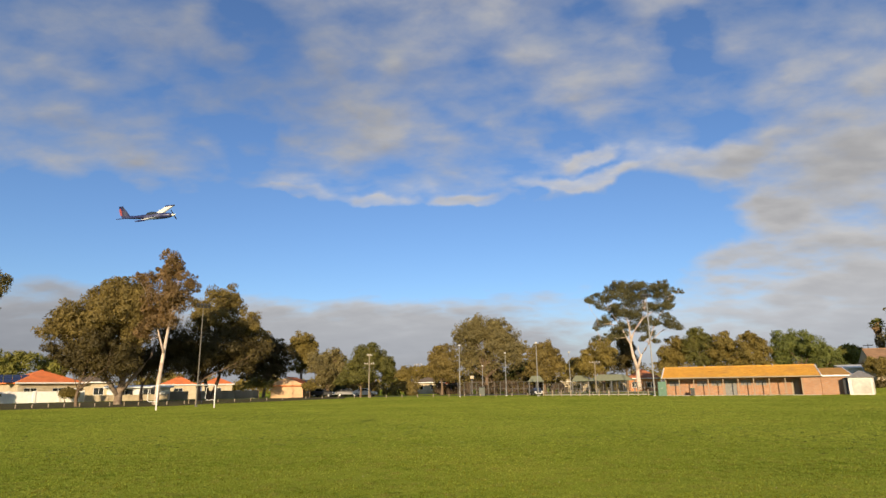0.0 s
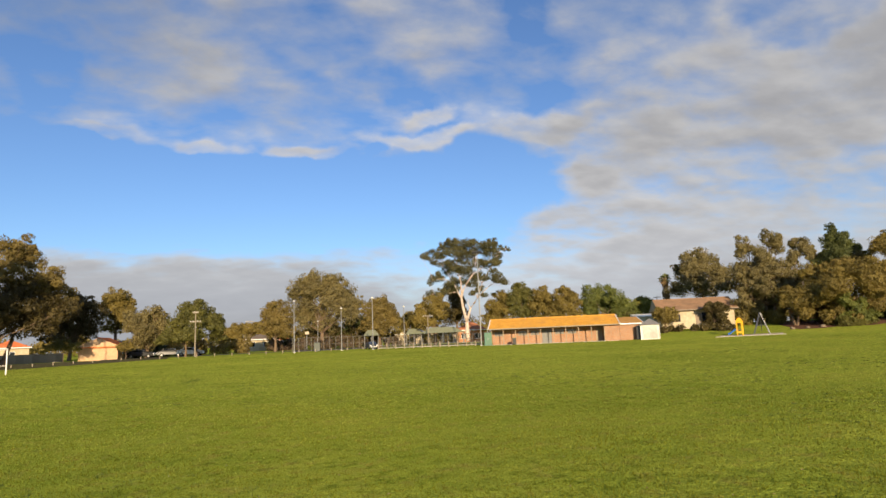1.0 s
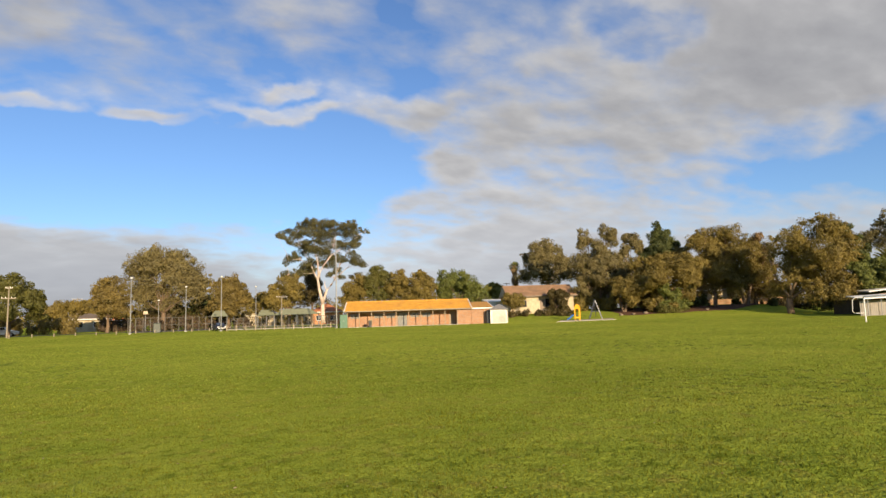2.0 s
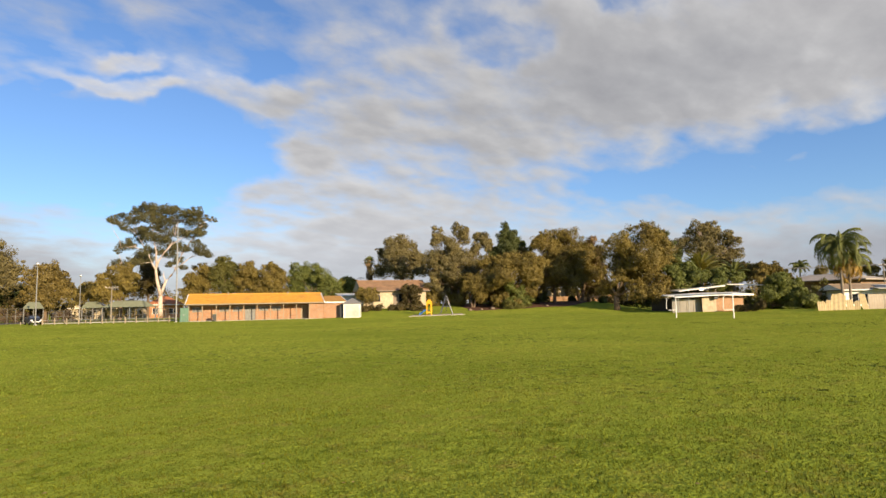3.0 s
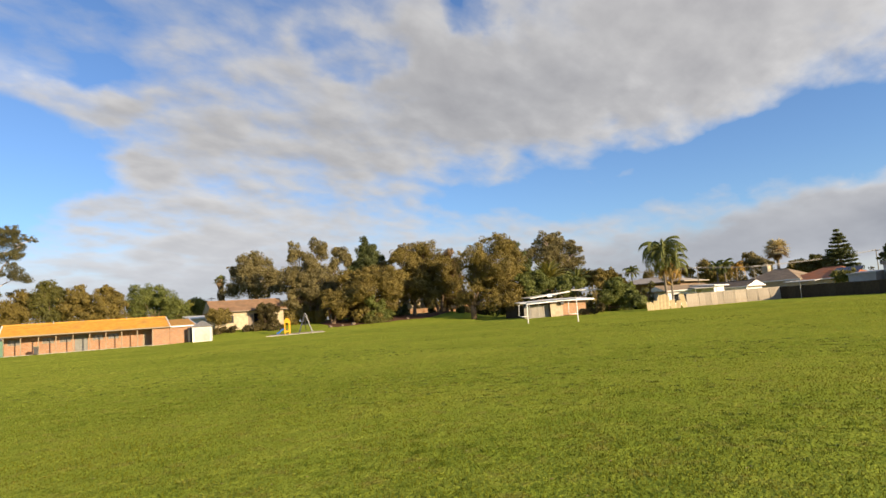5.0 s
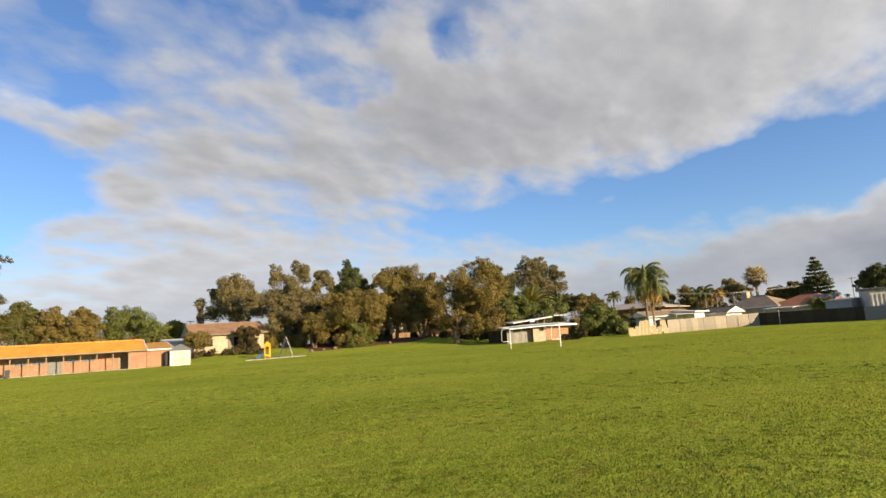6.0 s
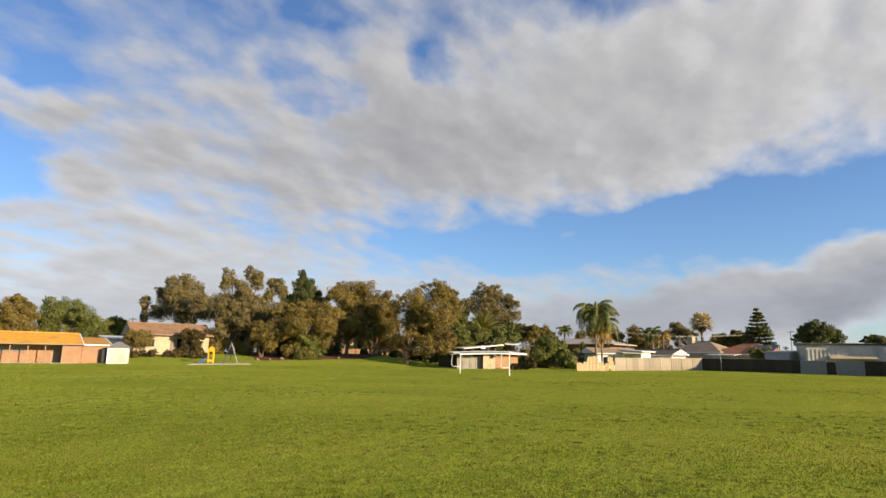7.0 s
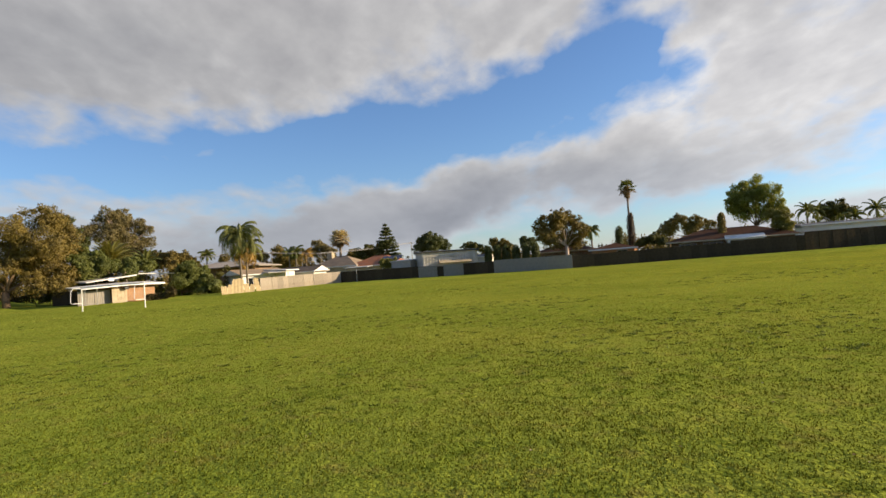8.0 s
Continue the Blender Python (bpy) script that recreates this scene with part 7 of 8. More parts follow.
# the great gum with its spread crown
tree("lemon_scented_gum", -17.5, 122, ((-4.0, 20.0, 1.31, 0.74), (-2.9, 19.9, 1.66, 0.74), (-1.5, 20.0, 1.84, 0.74), (-0.2, 20.3, 2.01, 0.74), (1.2, 20.1, 1.84, 0.74), (2.7, 20.2, 1.66, 0.74), (4.7, 19.6, 1.49, 0.74), (5.9, 19.5, 1.66, 0.74), (7.1, 19.4, 1.49, 0.74), (8.6, 18.9, 0.96, 0.74), (9.2, 18.1, 0.70, 0.74), (-5.2, 18.3, 1.66, 0.74), (-7.5, 17.7, 1.40, 0.74), (-8.1, 17.6, 0.70, 0.74), (-5.6, 16.4, 1.31, 0.74), (-4.4, 17.6, 1.40, 0.74), (-3.1, 18.4, 1.49, 0.74), (-1.4, 18.0, 1.84, 0.74), (0.5, 18.6, 1.93, 0.74), (1.9, 18.0, 1.84, 0.74), (3.2, 18.5, 1.23, 0.74), (4.8, 17.9, 1.66, 0.74), (6.2, 17.9, 1.23, 0.74), (7.3, 17.5, 1.23, 0.74), (-3.6, 16.1, 1.58, 0.74), (-2.4, 16.6, 1.23, 0.74), (-3.2, 14.9, 1.84, 0.74), (-1.6, 15.2, 2.01, 0.74), (-0.2, 14.5, 2.01, 0.74), (1.2, 14.4, 1.66, 0.74), (0.3, 16.5, 1.66, 0.74), (3.4, 16.1, 1.84, 0.74), (5.1, 15.9, 1.84, 0.74), (6.6, 15.5, 1.31, 0.74), (7.3, 16.0, 0.78, 0.74), (-5.8, 13.5, 1.58, 0.74), (-4.7, 13.7, 1.23, 0.74), (-6.5, 12.7, 0.96, 0.74), (-6.7, 12.0, 0.61, 0.74), (-3.2, 11.3, 1.66, 0.74), (-3.4, 10.4, 1.13, 0.74), (-2.5, 12.2, 1.40, 0.74), (-0.2, 12.5, 1.49, 0.74), (1.7, 12.1, 1.58, 0.74), (2.4, 13.4, 1.58, 0.74), (3.8, 13.4, 1.40, 0.74), (5.8, 13.9, 1.23, 0.74), (7.3, 13.5, 0.78, 0.74), (7.0, 12.2, 1.58, 0.74), (8.5, 11.9, 0.96, 0.74), (6.0, 12.4, 0.96, 0.74), (4.4, 12.8, 1.23, 0.74), (-6.8, 10.3, 1.31, 0.74), (-5.1, 10.2, 1.40, 0.74), (-4.3, 10.5, 0.88, 0.74), (3.9, 9.5, 1.05, 0.74), (1.7, 10.0, 1.05, 0.74), (-1.5, 11.0, 0.96, 0.74), (3.0, 10.8, 1.13, 0.74)), GUM_LEAF, BARK_PALE, "towering gum tree with smooth pale forked trunk and spread layered crown", trunk=0.42, fork=0.27, count=21000, size=0.20, clumps=5, ragged=0.50, thin=0.20, infill=False,
     spine=((((0.4, 0.5), (0.3, 2.4), (0.3, 4.5)), 0.50, 0.36),
            (((0.3, 4.3), (-0.3, 6.9), (-0.6, 9.1), (-0.2, 10.6), (0.7, 12.2), (1.9, 13.7), (2.6, 15.8), (2.7, 18.1)), 0.30, 0.05),
            (((-0.6, 9.1), (-1.3, 10.4), (-2.0, 12.3), (-3.0, 13.9), (-4.0, 15.8), (-4.9, 18.0)), 0.15, 0.03),
            (((-0.5, 9.4), (-0.6, 12.4), (-1.2, 15.3), (-1.5, 18.5)), 0.16, 0.03),
            (((0.4, 4.6), (1.1, 6.9), (2.0, 8.0), (2.7, 9.1), (3.8, 12.1), (5.5, 14.9), (6.8, 17.3)), 0.25, 0.04),
            (((1.1, 6.9), (0.7, 8.0), (0.8, 8.8)), 0.10, 0.04),
            (((2.7, 9.1), (5.0, 11.2), (6.9, 12.2)), 0.10, 0.03),
            (((-2.0, 12.3), (-4.2, 13.2), (-6.3, 13.1)), 0.08, 0.03),
            (((-1.3, 10.4), (-3.2, 10.2), (-6.1, 10.3)), 0.07, 0.03),
            (((1.9, 13.7), (4.3, 15.5), (6.2, 17.6), (8.8, 18.6)), 0.09, 0.03)))
# the screen behind the clubroom
tree("street_tree", -20.6, 126, ((0.7, 9.4, 1.61, 1.00), (-1.3, 7.0, 1.88, 1.00), (0.4, 6.8, 1.88, 1.00), (2.0, 8.1, 1.61, 1.00), (-0.7, 5.0, 1.88, 1.00), (2.2, 5.7, 1.88, 1.00), (-2.2, 4.8, 1.34, 1.00),), OLIVE, BARK, "loose olive tree behind the clubroom", count=5500, size=0.27)
tree("street_tree", -22.8, 125, ((0.2, 10.0, 2.00, 1.00), (-1.3, 8.3, 2.13, 1.00), (1.5, 8.3, 2.13, 1.00), (0.0, 6.1, 2.66, 1.00), (1.7, 5.4, 1.86, 1.00),), GREEN, BARK, "green tree behind the clubroom", count=6000, size=0.27)
tree("street_tree", -24.8, 124, ((-0.2, 9.1, 1.85, 1.00), (-1.5, 7.4, 2.11, 1.00), (1.1, 7.4, 1.85, 1.00), (-0.2, 5.4, 2.64, 1.00),), OLIVE, BARK, "olive tree behind the clubroom", count=5500, size=0.27)
tree("street_tree", -26.9, 122, ((0.0, 8.8, 1.82, 1.00), (-1.7, 7.3, 1.82, 1.00), (1.5, 7.3, 1.82, 1.00), (-0.2, 5.8, 2.60, 1.00), (1.7, 5.1, 1.56, 1.00), (-1.9, 5.1, 1.56, 1.00),), OLIVE, BARK, "brownish olive tree behind the clubroom", count=6000, size=0.27)
tree("clipped_tree", -30.4, 124, ((-2.6, 8.0, 2.51, 1.00), (-0.2, 8.3, 2.51, 1.00), (2.2, 7.6, 2.51, 1.00), (4.1, 6.1, 2.24, 1.00), (-3.2, 6.1, 2.11, 1.00), (-0.4, 5.8, 2.90, 1.00), (2.6, 5.0, 2.64, 1.00), (5.2, 4.5, 1.58, 1.00), (-3.0, 4.5, 1.85, 1.00),), LUSH, BARK, "dense dark green rounded tree above the clubroom roof", trunk=0.4, count=12000, size=0.24, clumps=9, ragged=0.35, uneven=0.35)
tree("street_tree", -33.8, 145, ((-0.8, 6.6, 1.70, 1.00), (1.0, 6.1, 1.54, 1.00), (-2.0, 5.3, 1.85, 1.00), (0.5, 4.3, 2.16, 1.00),), BRIGHT, BARK, "lighter green tree behind the shed", count=4000, size=0.3)
tree("small_tree", -35.5, 104, ((-0.9, 2.9, 1.22, 1.00), (0.9, 3.0, 1.22, 1.00), (0.0, 2.3, 1.33, 1.00), (1.5, 2.1, 0.89, 1.00),), OLIVE, BARK, "small round tree in front of the cream house", trunk=0.13, fork=0.35, count=3000, size=0.2)
tree("small_tree", -39.5, 104.5, ((-0.6, 3.2, 0.94, 1.00), (0.7, 3.2, 1.00, 1.00), (1.9, 3.0, 0.73, 1.00), (-0.2, 1.8, 1.07, 1.00), (1.2, 1.6, 1.07, 1.00), (0.4, 0.8, 0.94, 1.00), (-0.6, 1.1, 0.67, 1.00), (1.7, 0.9, 0.60, 1.00)), DARK_OLIVE, BARK, "dark bushy tree in front of the cream house", trunk=0.14, fork=0.25, count=6500, size=0.2)
tree("shrub", -37.9, 108, ((-0.4, 1.4, 0.92, 1.00), (0.8, 1.0, 0.92, 1.00), (-1.3, 0.7, 0.69, 1.00),), BRONZE, BARK, "low shrub against the cream house", "bush", trunk=0.06, count=900, size=0.16)
tree("gum_tree", -38.9, 132, ((0.3, 13.9, 1.85, 1.00), (-1.8, 12.2, 2.78, 1.00), (1.5, 11.6, 2.78, 1.00), (3.4, 9.8, 2.16, 1.00), (-3.9, 10.5, 1.85, 1.00), (-5.0, 11.7, 1.08, 1.00), (-1.2, 8.7, 3.40, 1.00), (2.7, 8.1, 2.63, 1.00), (-3.8, 7.6, 2.63, 1.00), (-5.4, 7.0, 1.24, 1.00), (4.4, 7.2, 1.85, 1.00), (0.6, 6.4, 2.16, 1.00), (-0.7, 10.7, 2.78, 1.00)), GREYGREEN, BARK_PALE, "large grey-green gum tree behind the cream house", trunk=0.45, fork=0.35, count=13000, size=0.28)
# the thicket behind the playground
tree("gum_tree", -43.6, 112, ((1.8, 13.6, 1.83, 1.00), (-2.3, 13.0, 1.57, 1.00), (-2.7, 11.5, 1.31, 1.00), (-0.3, 11.5, 1.57, 1.00), (2.7, 12.0, 1.31, 1.00), (0.7, 9.9, 1.44, 1.00), (-3.1, 8.4, 2.10, 1.00), (-0.2, 7.9, 2.62, 1.00), (2.7, 7.9, 1.97, 1.00), (-2.1, 5.4, 2.36, 1.00), (0.8, 4.9, 2.88, 1.00), (-3.0, 3.0, 1.83, 1.00), (-0.9, 2.4, 2.23, 1.00), (-4.5, 6.5, 1.31, 1.00)), GREYGREEN, BARK, "tall lobed grey-green tree behind the playground", trunk=0.34, fork=0.25, count=15000, size=0.24)
tree("small_tree", -43.9, 109, ((-3.6, 8.1, 1.92, 1.00), (-1.1, 8.3, 2.11, 1.00), (1.4, 8.2, 1.92, 1.00), (3.4, 6.9, 1.72, 1.00), (-2.3, 5.7, 2.11, 1.00), (0.2, 5.6, 2.11, 1.00), (2.8, 5.3, 1.92, 1.00), (-3.8, 3.8, 1.53, 1.00), (-1.0, 3.4, 2.11, 1.00), (1.5, 3.0, 1.72, 1.00), (-2.2, 2.1, 1.34, 1.00), (-0.2, 10.2, 1.15, 1.00), (0.9, 2.1, 1.34, 1.00)), GREYGREEN, BARK, "dense dark olive tree filling the thicket beside the house", trunk=0.3, fork=0.25, count=11000, size=0.24, stems=2)
tree("small_tree", -47.6, 107, ((-1.4, 7.5, 1.69, 1.00), (0.5, 6.5, 1.88, 1.00), (-1.0, 4.9, 1.88, 1.00), (1.5, 4.2, 1.88, 1.00), (2.8, 6.5, 1.88, 1.00), (4.8, 8.1, 2.07, 1.00), (6.4, 9.0, 1.69, 1.00), (7.7, 6.7, 2.07, 1.00), (5.4, 5.1, 2.07, 1.00), (9.7, 6.3, 1.88, 1.00), (8.7, 4.4, 1.50, 1.00), (3.5, 2.2, 1.69, 1.00), (1.2, 2.3, 1.50, 1.00), (5.4, 2.5, 1.69, 1.00), (11.0, 5.3, 1.50, 1.00)), OLIVE, BARK, "dense dark olive tree in the middle of the thicket", trunk=0.3, fork=0.22, count=12000, size=0.24, stems=2)
tree("small_tree", -55.6, 110, ((-6.2, 10.5, 2.04, 1.00), (-3.8, 9.6, 2.27, 1.00), (-1.4, 9.1, 2.27, 1.00), (1.0, 8.2, 2.04, 1.00), (3.0, 7.3, 2.04, 1.00), (-5.5, 7.2, 2.04, 1.00), (-2.7, 6.3, 2.27, 1.00), (0.1, 5.0, 2.04, 1.00), (2.9, 4.5, 2.04, 1.00), (4.3, 9.7, 1.59, 1.00), (-2.0, 3.5, 1.36, 1.00), (1.2, 3.0, 1.59, 1.00), (3.6, 2.1, 1.36, 1.00)), OLIVE, BARK, "dark olive tree joining the thicket to the spreading tree", trunk=0.3, fork=0.25, count=11000, size=0.24, stems=2)
tree("shrub", -49.2, 101, ((-0.2, 3.6, 1.07, 1.00), (1.0, 2.3, 1.35, 1.00), (-0.5, 1.2, 1.21, 1.00), (1.7, 0.8, 1.28, 1.00), (2.9, 1.4, 0.99, 1.00), (0.4, 0.3, 0.99, 1.00)), LUSH, BARK, "fresh green bush at the foot of the thicket", "bush", trunk=0.08, fork=0.2, count=4500, size=0.2)
tree("gum_tree", -46.4, 113, ((0.2, 12.1, 1.45, 1.00), (1.4, 11.0, 1.06, 1.00), (-0.8, 10.5, 0.93, 1.00), (-1.3, 9.4, 0.93, 1.00), (1.8, 9.9, 0.93, 1.00), (-0.8, 7.0, 1.59, 1.00), (-1.7, 5.5, 1.85, 1.00)), GREYGREEN, BARK_PALE, "loose-crowned tree with pale twisting limbs", trunk=0.24, fork=0.4, count=6000, size=0.24)
tree("small_tree", -45.6, 103, ((1.7, 4.8, 1.69, 1.00), (0.3, 3.7, 1.69, 1.00), (2.6, 2.8, 1.57, 1.00), (1.3, 1.9, 1.33, 1.00), (-0.9, 4.9, 1.20, 1.00), (4.0, 4.0, 1.45, 1.00)), OLIVE, BARK, "sunlit bushy olive tree on the mulch", trunk=0.2, fork=0.25, count=7500, size=0.2, stems=2)
tree("pine_tree", -49.0, 112, ((-0.3, 14.3, 0.79, 1.50), (-0.1, 13.0, 1.18, 1.30), (-1.0, 11.9, 1.44, 1.20), (0.8, 11.9, 1.57, 1.20), (-0.1, 10.5, 2.10, 1.00), (2.2, 10.2, 1.57, 1.00), (-1.3, 9.5, 1.83, 1.00), (1.0, 9.2, 1.97, 1.00), (3.3, 8.8, 1.31, 1.00), (-2.3, 8.9, 1.31, 1.00)), DEEP, BARK, "dark green conifer rising above the thicket", trunk=0.35, fork=0.4, count=9000, size=0.22)
tree("small_tree", -49.2, 102, ((-3.7, 7.0, 1.79, 1.00), (-0.2, 7.8, 2.15, 1.00), (-1.1, 5.5, 2.63, 1.00), (2.6, 6.8, 2.39, 1.00), (-3.8, 4.2, 1.91, 1.00), (-0.2, 2.7, 2.39, 1.00), (3.5, 5.0, 2.15, 1.00), (0.9, 0.5, 1.67, 1.00), (-1.1, 0.2, 1.43, 1.00), (3.5, 2.6, 1.55, 1.00), (5.0, 7.0, 1.43, 1.00), (-2.4, 1.2, 1.19, 1.00)), OLIVE, BARK, "broad bushy olive tree reaching to the ground", trunk=0.34, fork=0.15, count=16000, size=0.22, stems=3)
tree("gum_tree", -53.2, 108, ((-1.2, 12.3, 1.14, 1.00), (-2.3, 10.6, 1.52, 1.00), (1.3, 11.7, 2.02, 1.00), (3.3, 11.6, 1.64, 1.00), (0.2, 9.1, 2.53, 1.00), (4.3, 9.0, 2.02, 1.00), (-1.8, 6.6, 2.27, 1.00), (2.2, 6.0, 2.27, 1.00), (-0.8, 3.7, 2.02, 1.00), (3.1, 3.2, 1.90, 1.00), (1.4, 7.7, 2.27, 1.00), (4.7, 6.2, 1.77, 1.00), (1.2, 4.3, 2.02, 1.00)), OLIVE, BARK, "olive tree with a dense rounded crown in the thicket", trunk=0.32, fork=0.25, count=14000, size=0.23)
tree("gum_tree", -56.3, 112, ((-0.1, 9.6, 1.57, 1.00), (0.6, 7.0, 1.70, 1.00), (-0.7, 4.0, 1.70, 1.00), (2.0, 8.1, 1.31, 1.00), (0.9, 5.0, 1.31, 1.00), (1.3, 11.0, 0.92, 1.00), (2.4, 3.9, 1.57, 1.00), (0.3, 1.9, 1.57, 1.00), (2.0, 6.2, 1.83, 1.00)), BRONZE, BARK, "brownish tree set back in the thicket", trunk=0.3, fork=0.25, count=8000, size=0.24)
tree("paperbark_tree", -58.84, 97, ((4.9, 11.8, 1.95, 1.00), (6.4, 10.3, 2.05, 1.00), (3.0, 11.3, 1.95, 1.00), (0.9, 10.0, 2.05, 1.00), (7.1, 8.2, 2.05, 1.00), (-0.7, 7.8, 2.15, 1.00), (2.3, 8.3, 2.73, 1.00), (5.1, 7.9, 2.83, 1.00), (7.5, 5.9, 1.86, 1.00), (-0.6, 5.1, 2.15, 1.00), (2.1, 5.1, 2.44, 1.00), (4.8, 4.7, 2.54, 1.00), (6.8, 3.7, 1.76, 1.00), (-1.6, 3.4, 1.56, 1.00), (0.6, 3.0, 1.76, 1.00), (3.1, 2.7, 1.95, 1.00), (5.8, 2.3, 1.66, 1.00), (1.8, 6.8, 2.73, 1.00), (4.2, 6.1, 2.73, 1.00)), OLIVE, BARK, "broad weeping olive tree with a short thick trunk on the lawn", trunk=0.40, fork=0.14, count=19000, size=0.22,
     spine=((((0.0, -0.3), (-0.1, 1.2), (0.0, 2.3)), 0.50, 0.40), (((0.0, 2.2), (-1.4, 4.8), (-2.0, 7.5)), 0.24, 0.08), (((0.0, 2.2), (1.3, 5.4), (2.8, 9.2)), 0.26, 0.08), (((0.1, 2.1), (3.4, 4.2), (6.0, 6.2)), 0.22, 0.07), (((0.2, 2.3), (0.1, 5.6), (1.2, 9.8)), 0.2, 0.06)))
tree("dark_tree", -62.8, 112, ((0.2, 12.3, 1.44, 1.00), (1.4, 10.8, 1.18, 1.00), (-0.6, 13.6, 0.92, 1.00), (0.9, 8.7, 1.83, 1.00), (-0.7, 9.8, 1.57, 1.00), (2.1, 7.7, 1.57, 1.00), (2.9, 9.3, 1.05, 1.00)), DEEP, BARK, "dark green tree behind the spreading one", trunk=0.35, count=8500, size=0.25)
for b, d, crown, leaves in ((36.8, 101.5, ((0.4, 1.3, 0.97, 1.00), (-1.1, 1.5, 0.86, 1.00), (1.6, 1.1, 0.65, 1.00),), GREEN), (31.4, 104, ((0.0, 1.3, 0.89, 1.00), (1.1, 1.1, 0.78, 1.00),), OLIVE),
                            (16.6, 106, ((-1.1, 2.4, 1.13, 1.00), (0.4, 2.2, 1.13, 1.00), (1.7, 2.0, 0.90, 1.00), (-2.4, 1.9, 0.90, 1.00),), GREEN), (12.2, 107, ((-0.4, 1.9, 0.91, 1.00), (0.7, 1.7, 0.68, 1.00),), OLIVE)):
    tree("shrub", b, d, crown, leaves, BARK, "leafy garden shrub in front of the houses", "bush", trunk=0.06, count=1500, size=0.17)
tree("shrub", -55.0, 112, ((-5.9, 0.3, 0.95, 1.00), (5.1, 0.1, 0.95, 1.00),), DEEP, BARK, "dark shrubs at the foot of the bank", "bush", trunk=0.06, count=3000, size=0.18)
tree("shrub", -48.6, 101, ((-1.1, 0.2, 0.86, 1.00), (0.7, 0.4, 1.08, 1.00), (2.1, 0.2, 0.86, 1.00), (3.9, 0.2, 0.75, 1.00),), GREEN, BARK, "low green shrubs on the mulch", "bush", trunk=0.05, count=2200, size=0.15)
def understorey(b0, b1, d, low, high, count, leaves, label):
    """Shrubs and suckers that close the thicket towards the ground."""
    SEED[0] += 1
    rng = random.Random(SEED[0])
    p = facing((b0 + b1) / 2, d)
    ob = thing("undergrowth", p, label, "undergrowth")
    wide = d * radians(abs(b1 - b0))
    cs, rs, fs = [], [], []
    bm = bmesh.new()
    for k in range(int(wide / 1.1)):
        x, y = -wide / 2 + 1.1 * k + rng.uniform(-0.6, 0.6), rng.uniform(-1.5, 1.5)
        top = rng.uniform(low, high)
        tube(bm, [(x, y, -0.5), (x + rng.uniform(-.3, .3), y, top * 0.8)], [0.06, 0.02], 5)
        for z in (0.25, 0.55, 0.85):
            cs.append(Vector((x + rng.uniform(-.4, .4), y, top * z)))
            rs.append(rng.uniform(0.5, 0.85) * (1.1 - 0.3 * z))
            fs.append(rng.uniform(0.8, 1.2))
    part("stems", bm, BARK, ob)
    part("foliage", leaf_mesh("foliage", cs, rs, fs, count, 0.2, leaves, SEED[0]), leaves, ob, kind="stuff")


understorey(14.0, 1.5, 119, 1.8, 3.6, 9000, BROWN_OLIVE, "brownish scrub beside the road")
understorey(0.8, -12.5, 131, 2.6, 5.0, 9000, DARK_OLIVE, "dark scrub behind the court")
understorey(11.5, 8.3, 117, 1.4, 2.6, 4500, DEEP, "dark hedge behind the parked cars")
understorey(15, 4, 128, 1.6, 2.8, 7000, OLIVE, "olive scrub along the far side of the road")
# brown growth added for the shadow under the trees
understorey(0.5, -12.0, 126, 1.4, 2.9, 10000, SHADE_AND_THATCH, "brown scrub standing in for tree shade behind the court")
understorey(-12.0, -20.0, 150, 2.0, 3.6, 5000, OLIVE, "olive scrub behind the shelters")
understorey(-41.8, -50.5, 108, 1.4, 4.2, 13000, OLIVE, "tangled olive undergrowth behind the mulch bed")
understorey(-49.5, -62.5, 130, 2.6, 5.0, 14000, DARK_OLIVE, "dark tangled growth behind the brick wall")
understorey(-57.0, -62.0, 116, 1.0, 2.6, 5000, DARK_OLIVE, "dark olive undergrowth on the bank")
understorey(-50.0, -53.0, 110, 0.8, 2.0, 2500, DEEP, "dark undergrowth below the thicket")
understorey(-61.0, -66.0, 102, 1.8, 4.0, 6000, DEEP, "dark green undergrowth behind the grey fence")
understorey(-72.0, -92.0, 165, 4.6, 7.2, 14000, DARK_OLIVE, "dark far treetops behind the roofs")
understorey(-92.0, -132.0, 175, 3.6, 5.6, 14000, DARK_OLIVE, "dark far treetops behind the roofs")
understorey(-62.5, -69.5, 116, 4.2, 7.2, 12000, GREEN, "tall green garden growth under the gum tree")
understorey(-125.4, -131.6, 126, 4.4, 6.2, 6000, LUSH, "lush garden growth between the palms")
understorey(-83.5, -90.0, 160, 5.0, 7.4, 7000, OLIVE, "olive treetops between the roofs")
understorey(-77.4, -84.6, 158, 6.0, 9.0, 9000, DARK_OLIVE, "dark treetops behind the palms")
# dark planting added for the band of shade below the house
understorey(-35.2, -41.6, 101.5, 0.35, 0.8, 4000, DARK_OLIVE, "low dark plants filling the shade band before the cream house")
understorey(-66.0, -76.0, 112, 2.6, 4.6, 9000, GREEN, "tall green garden growth behind the buildings")
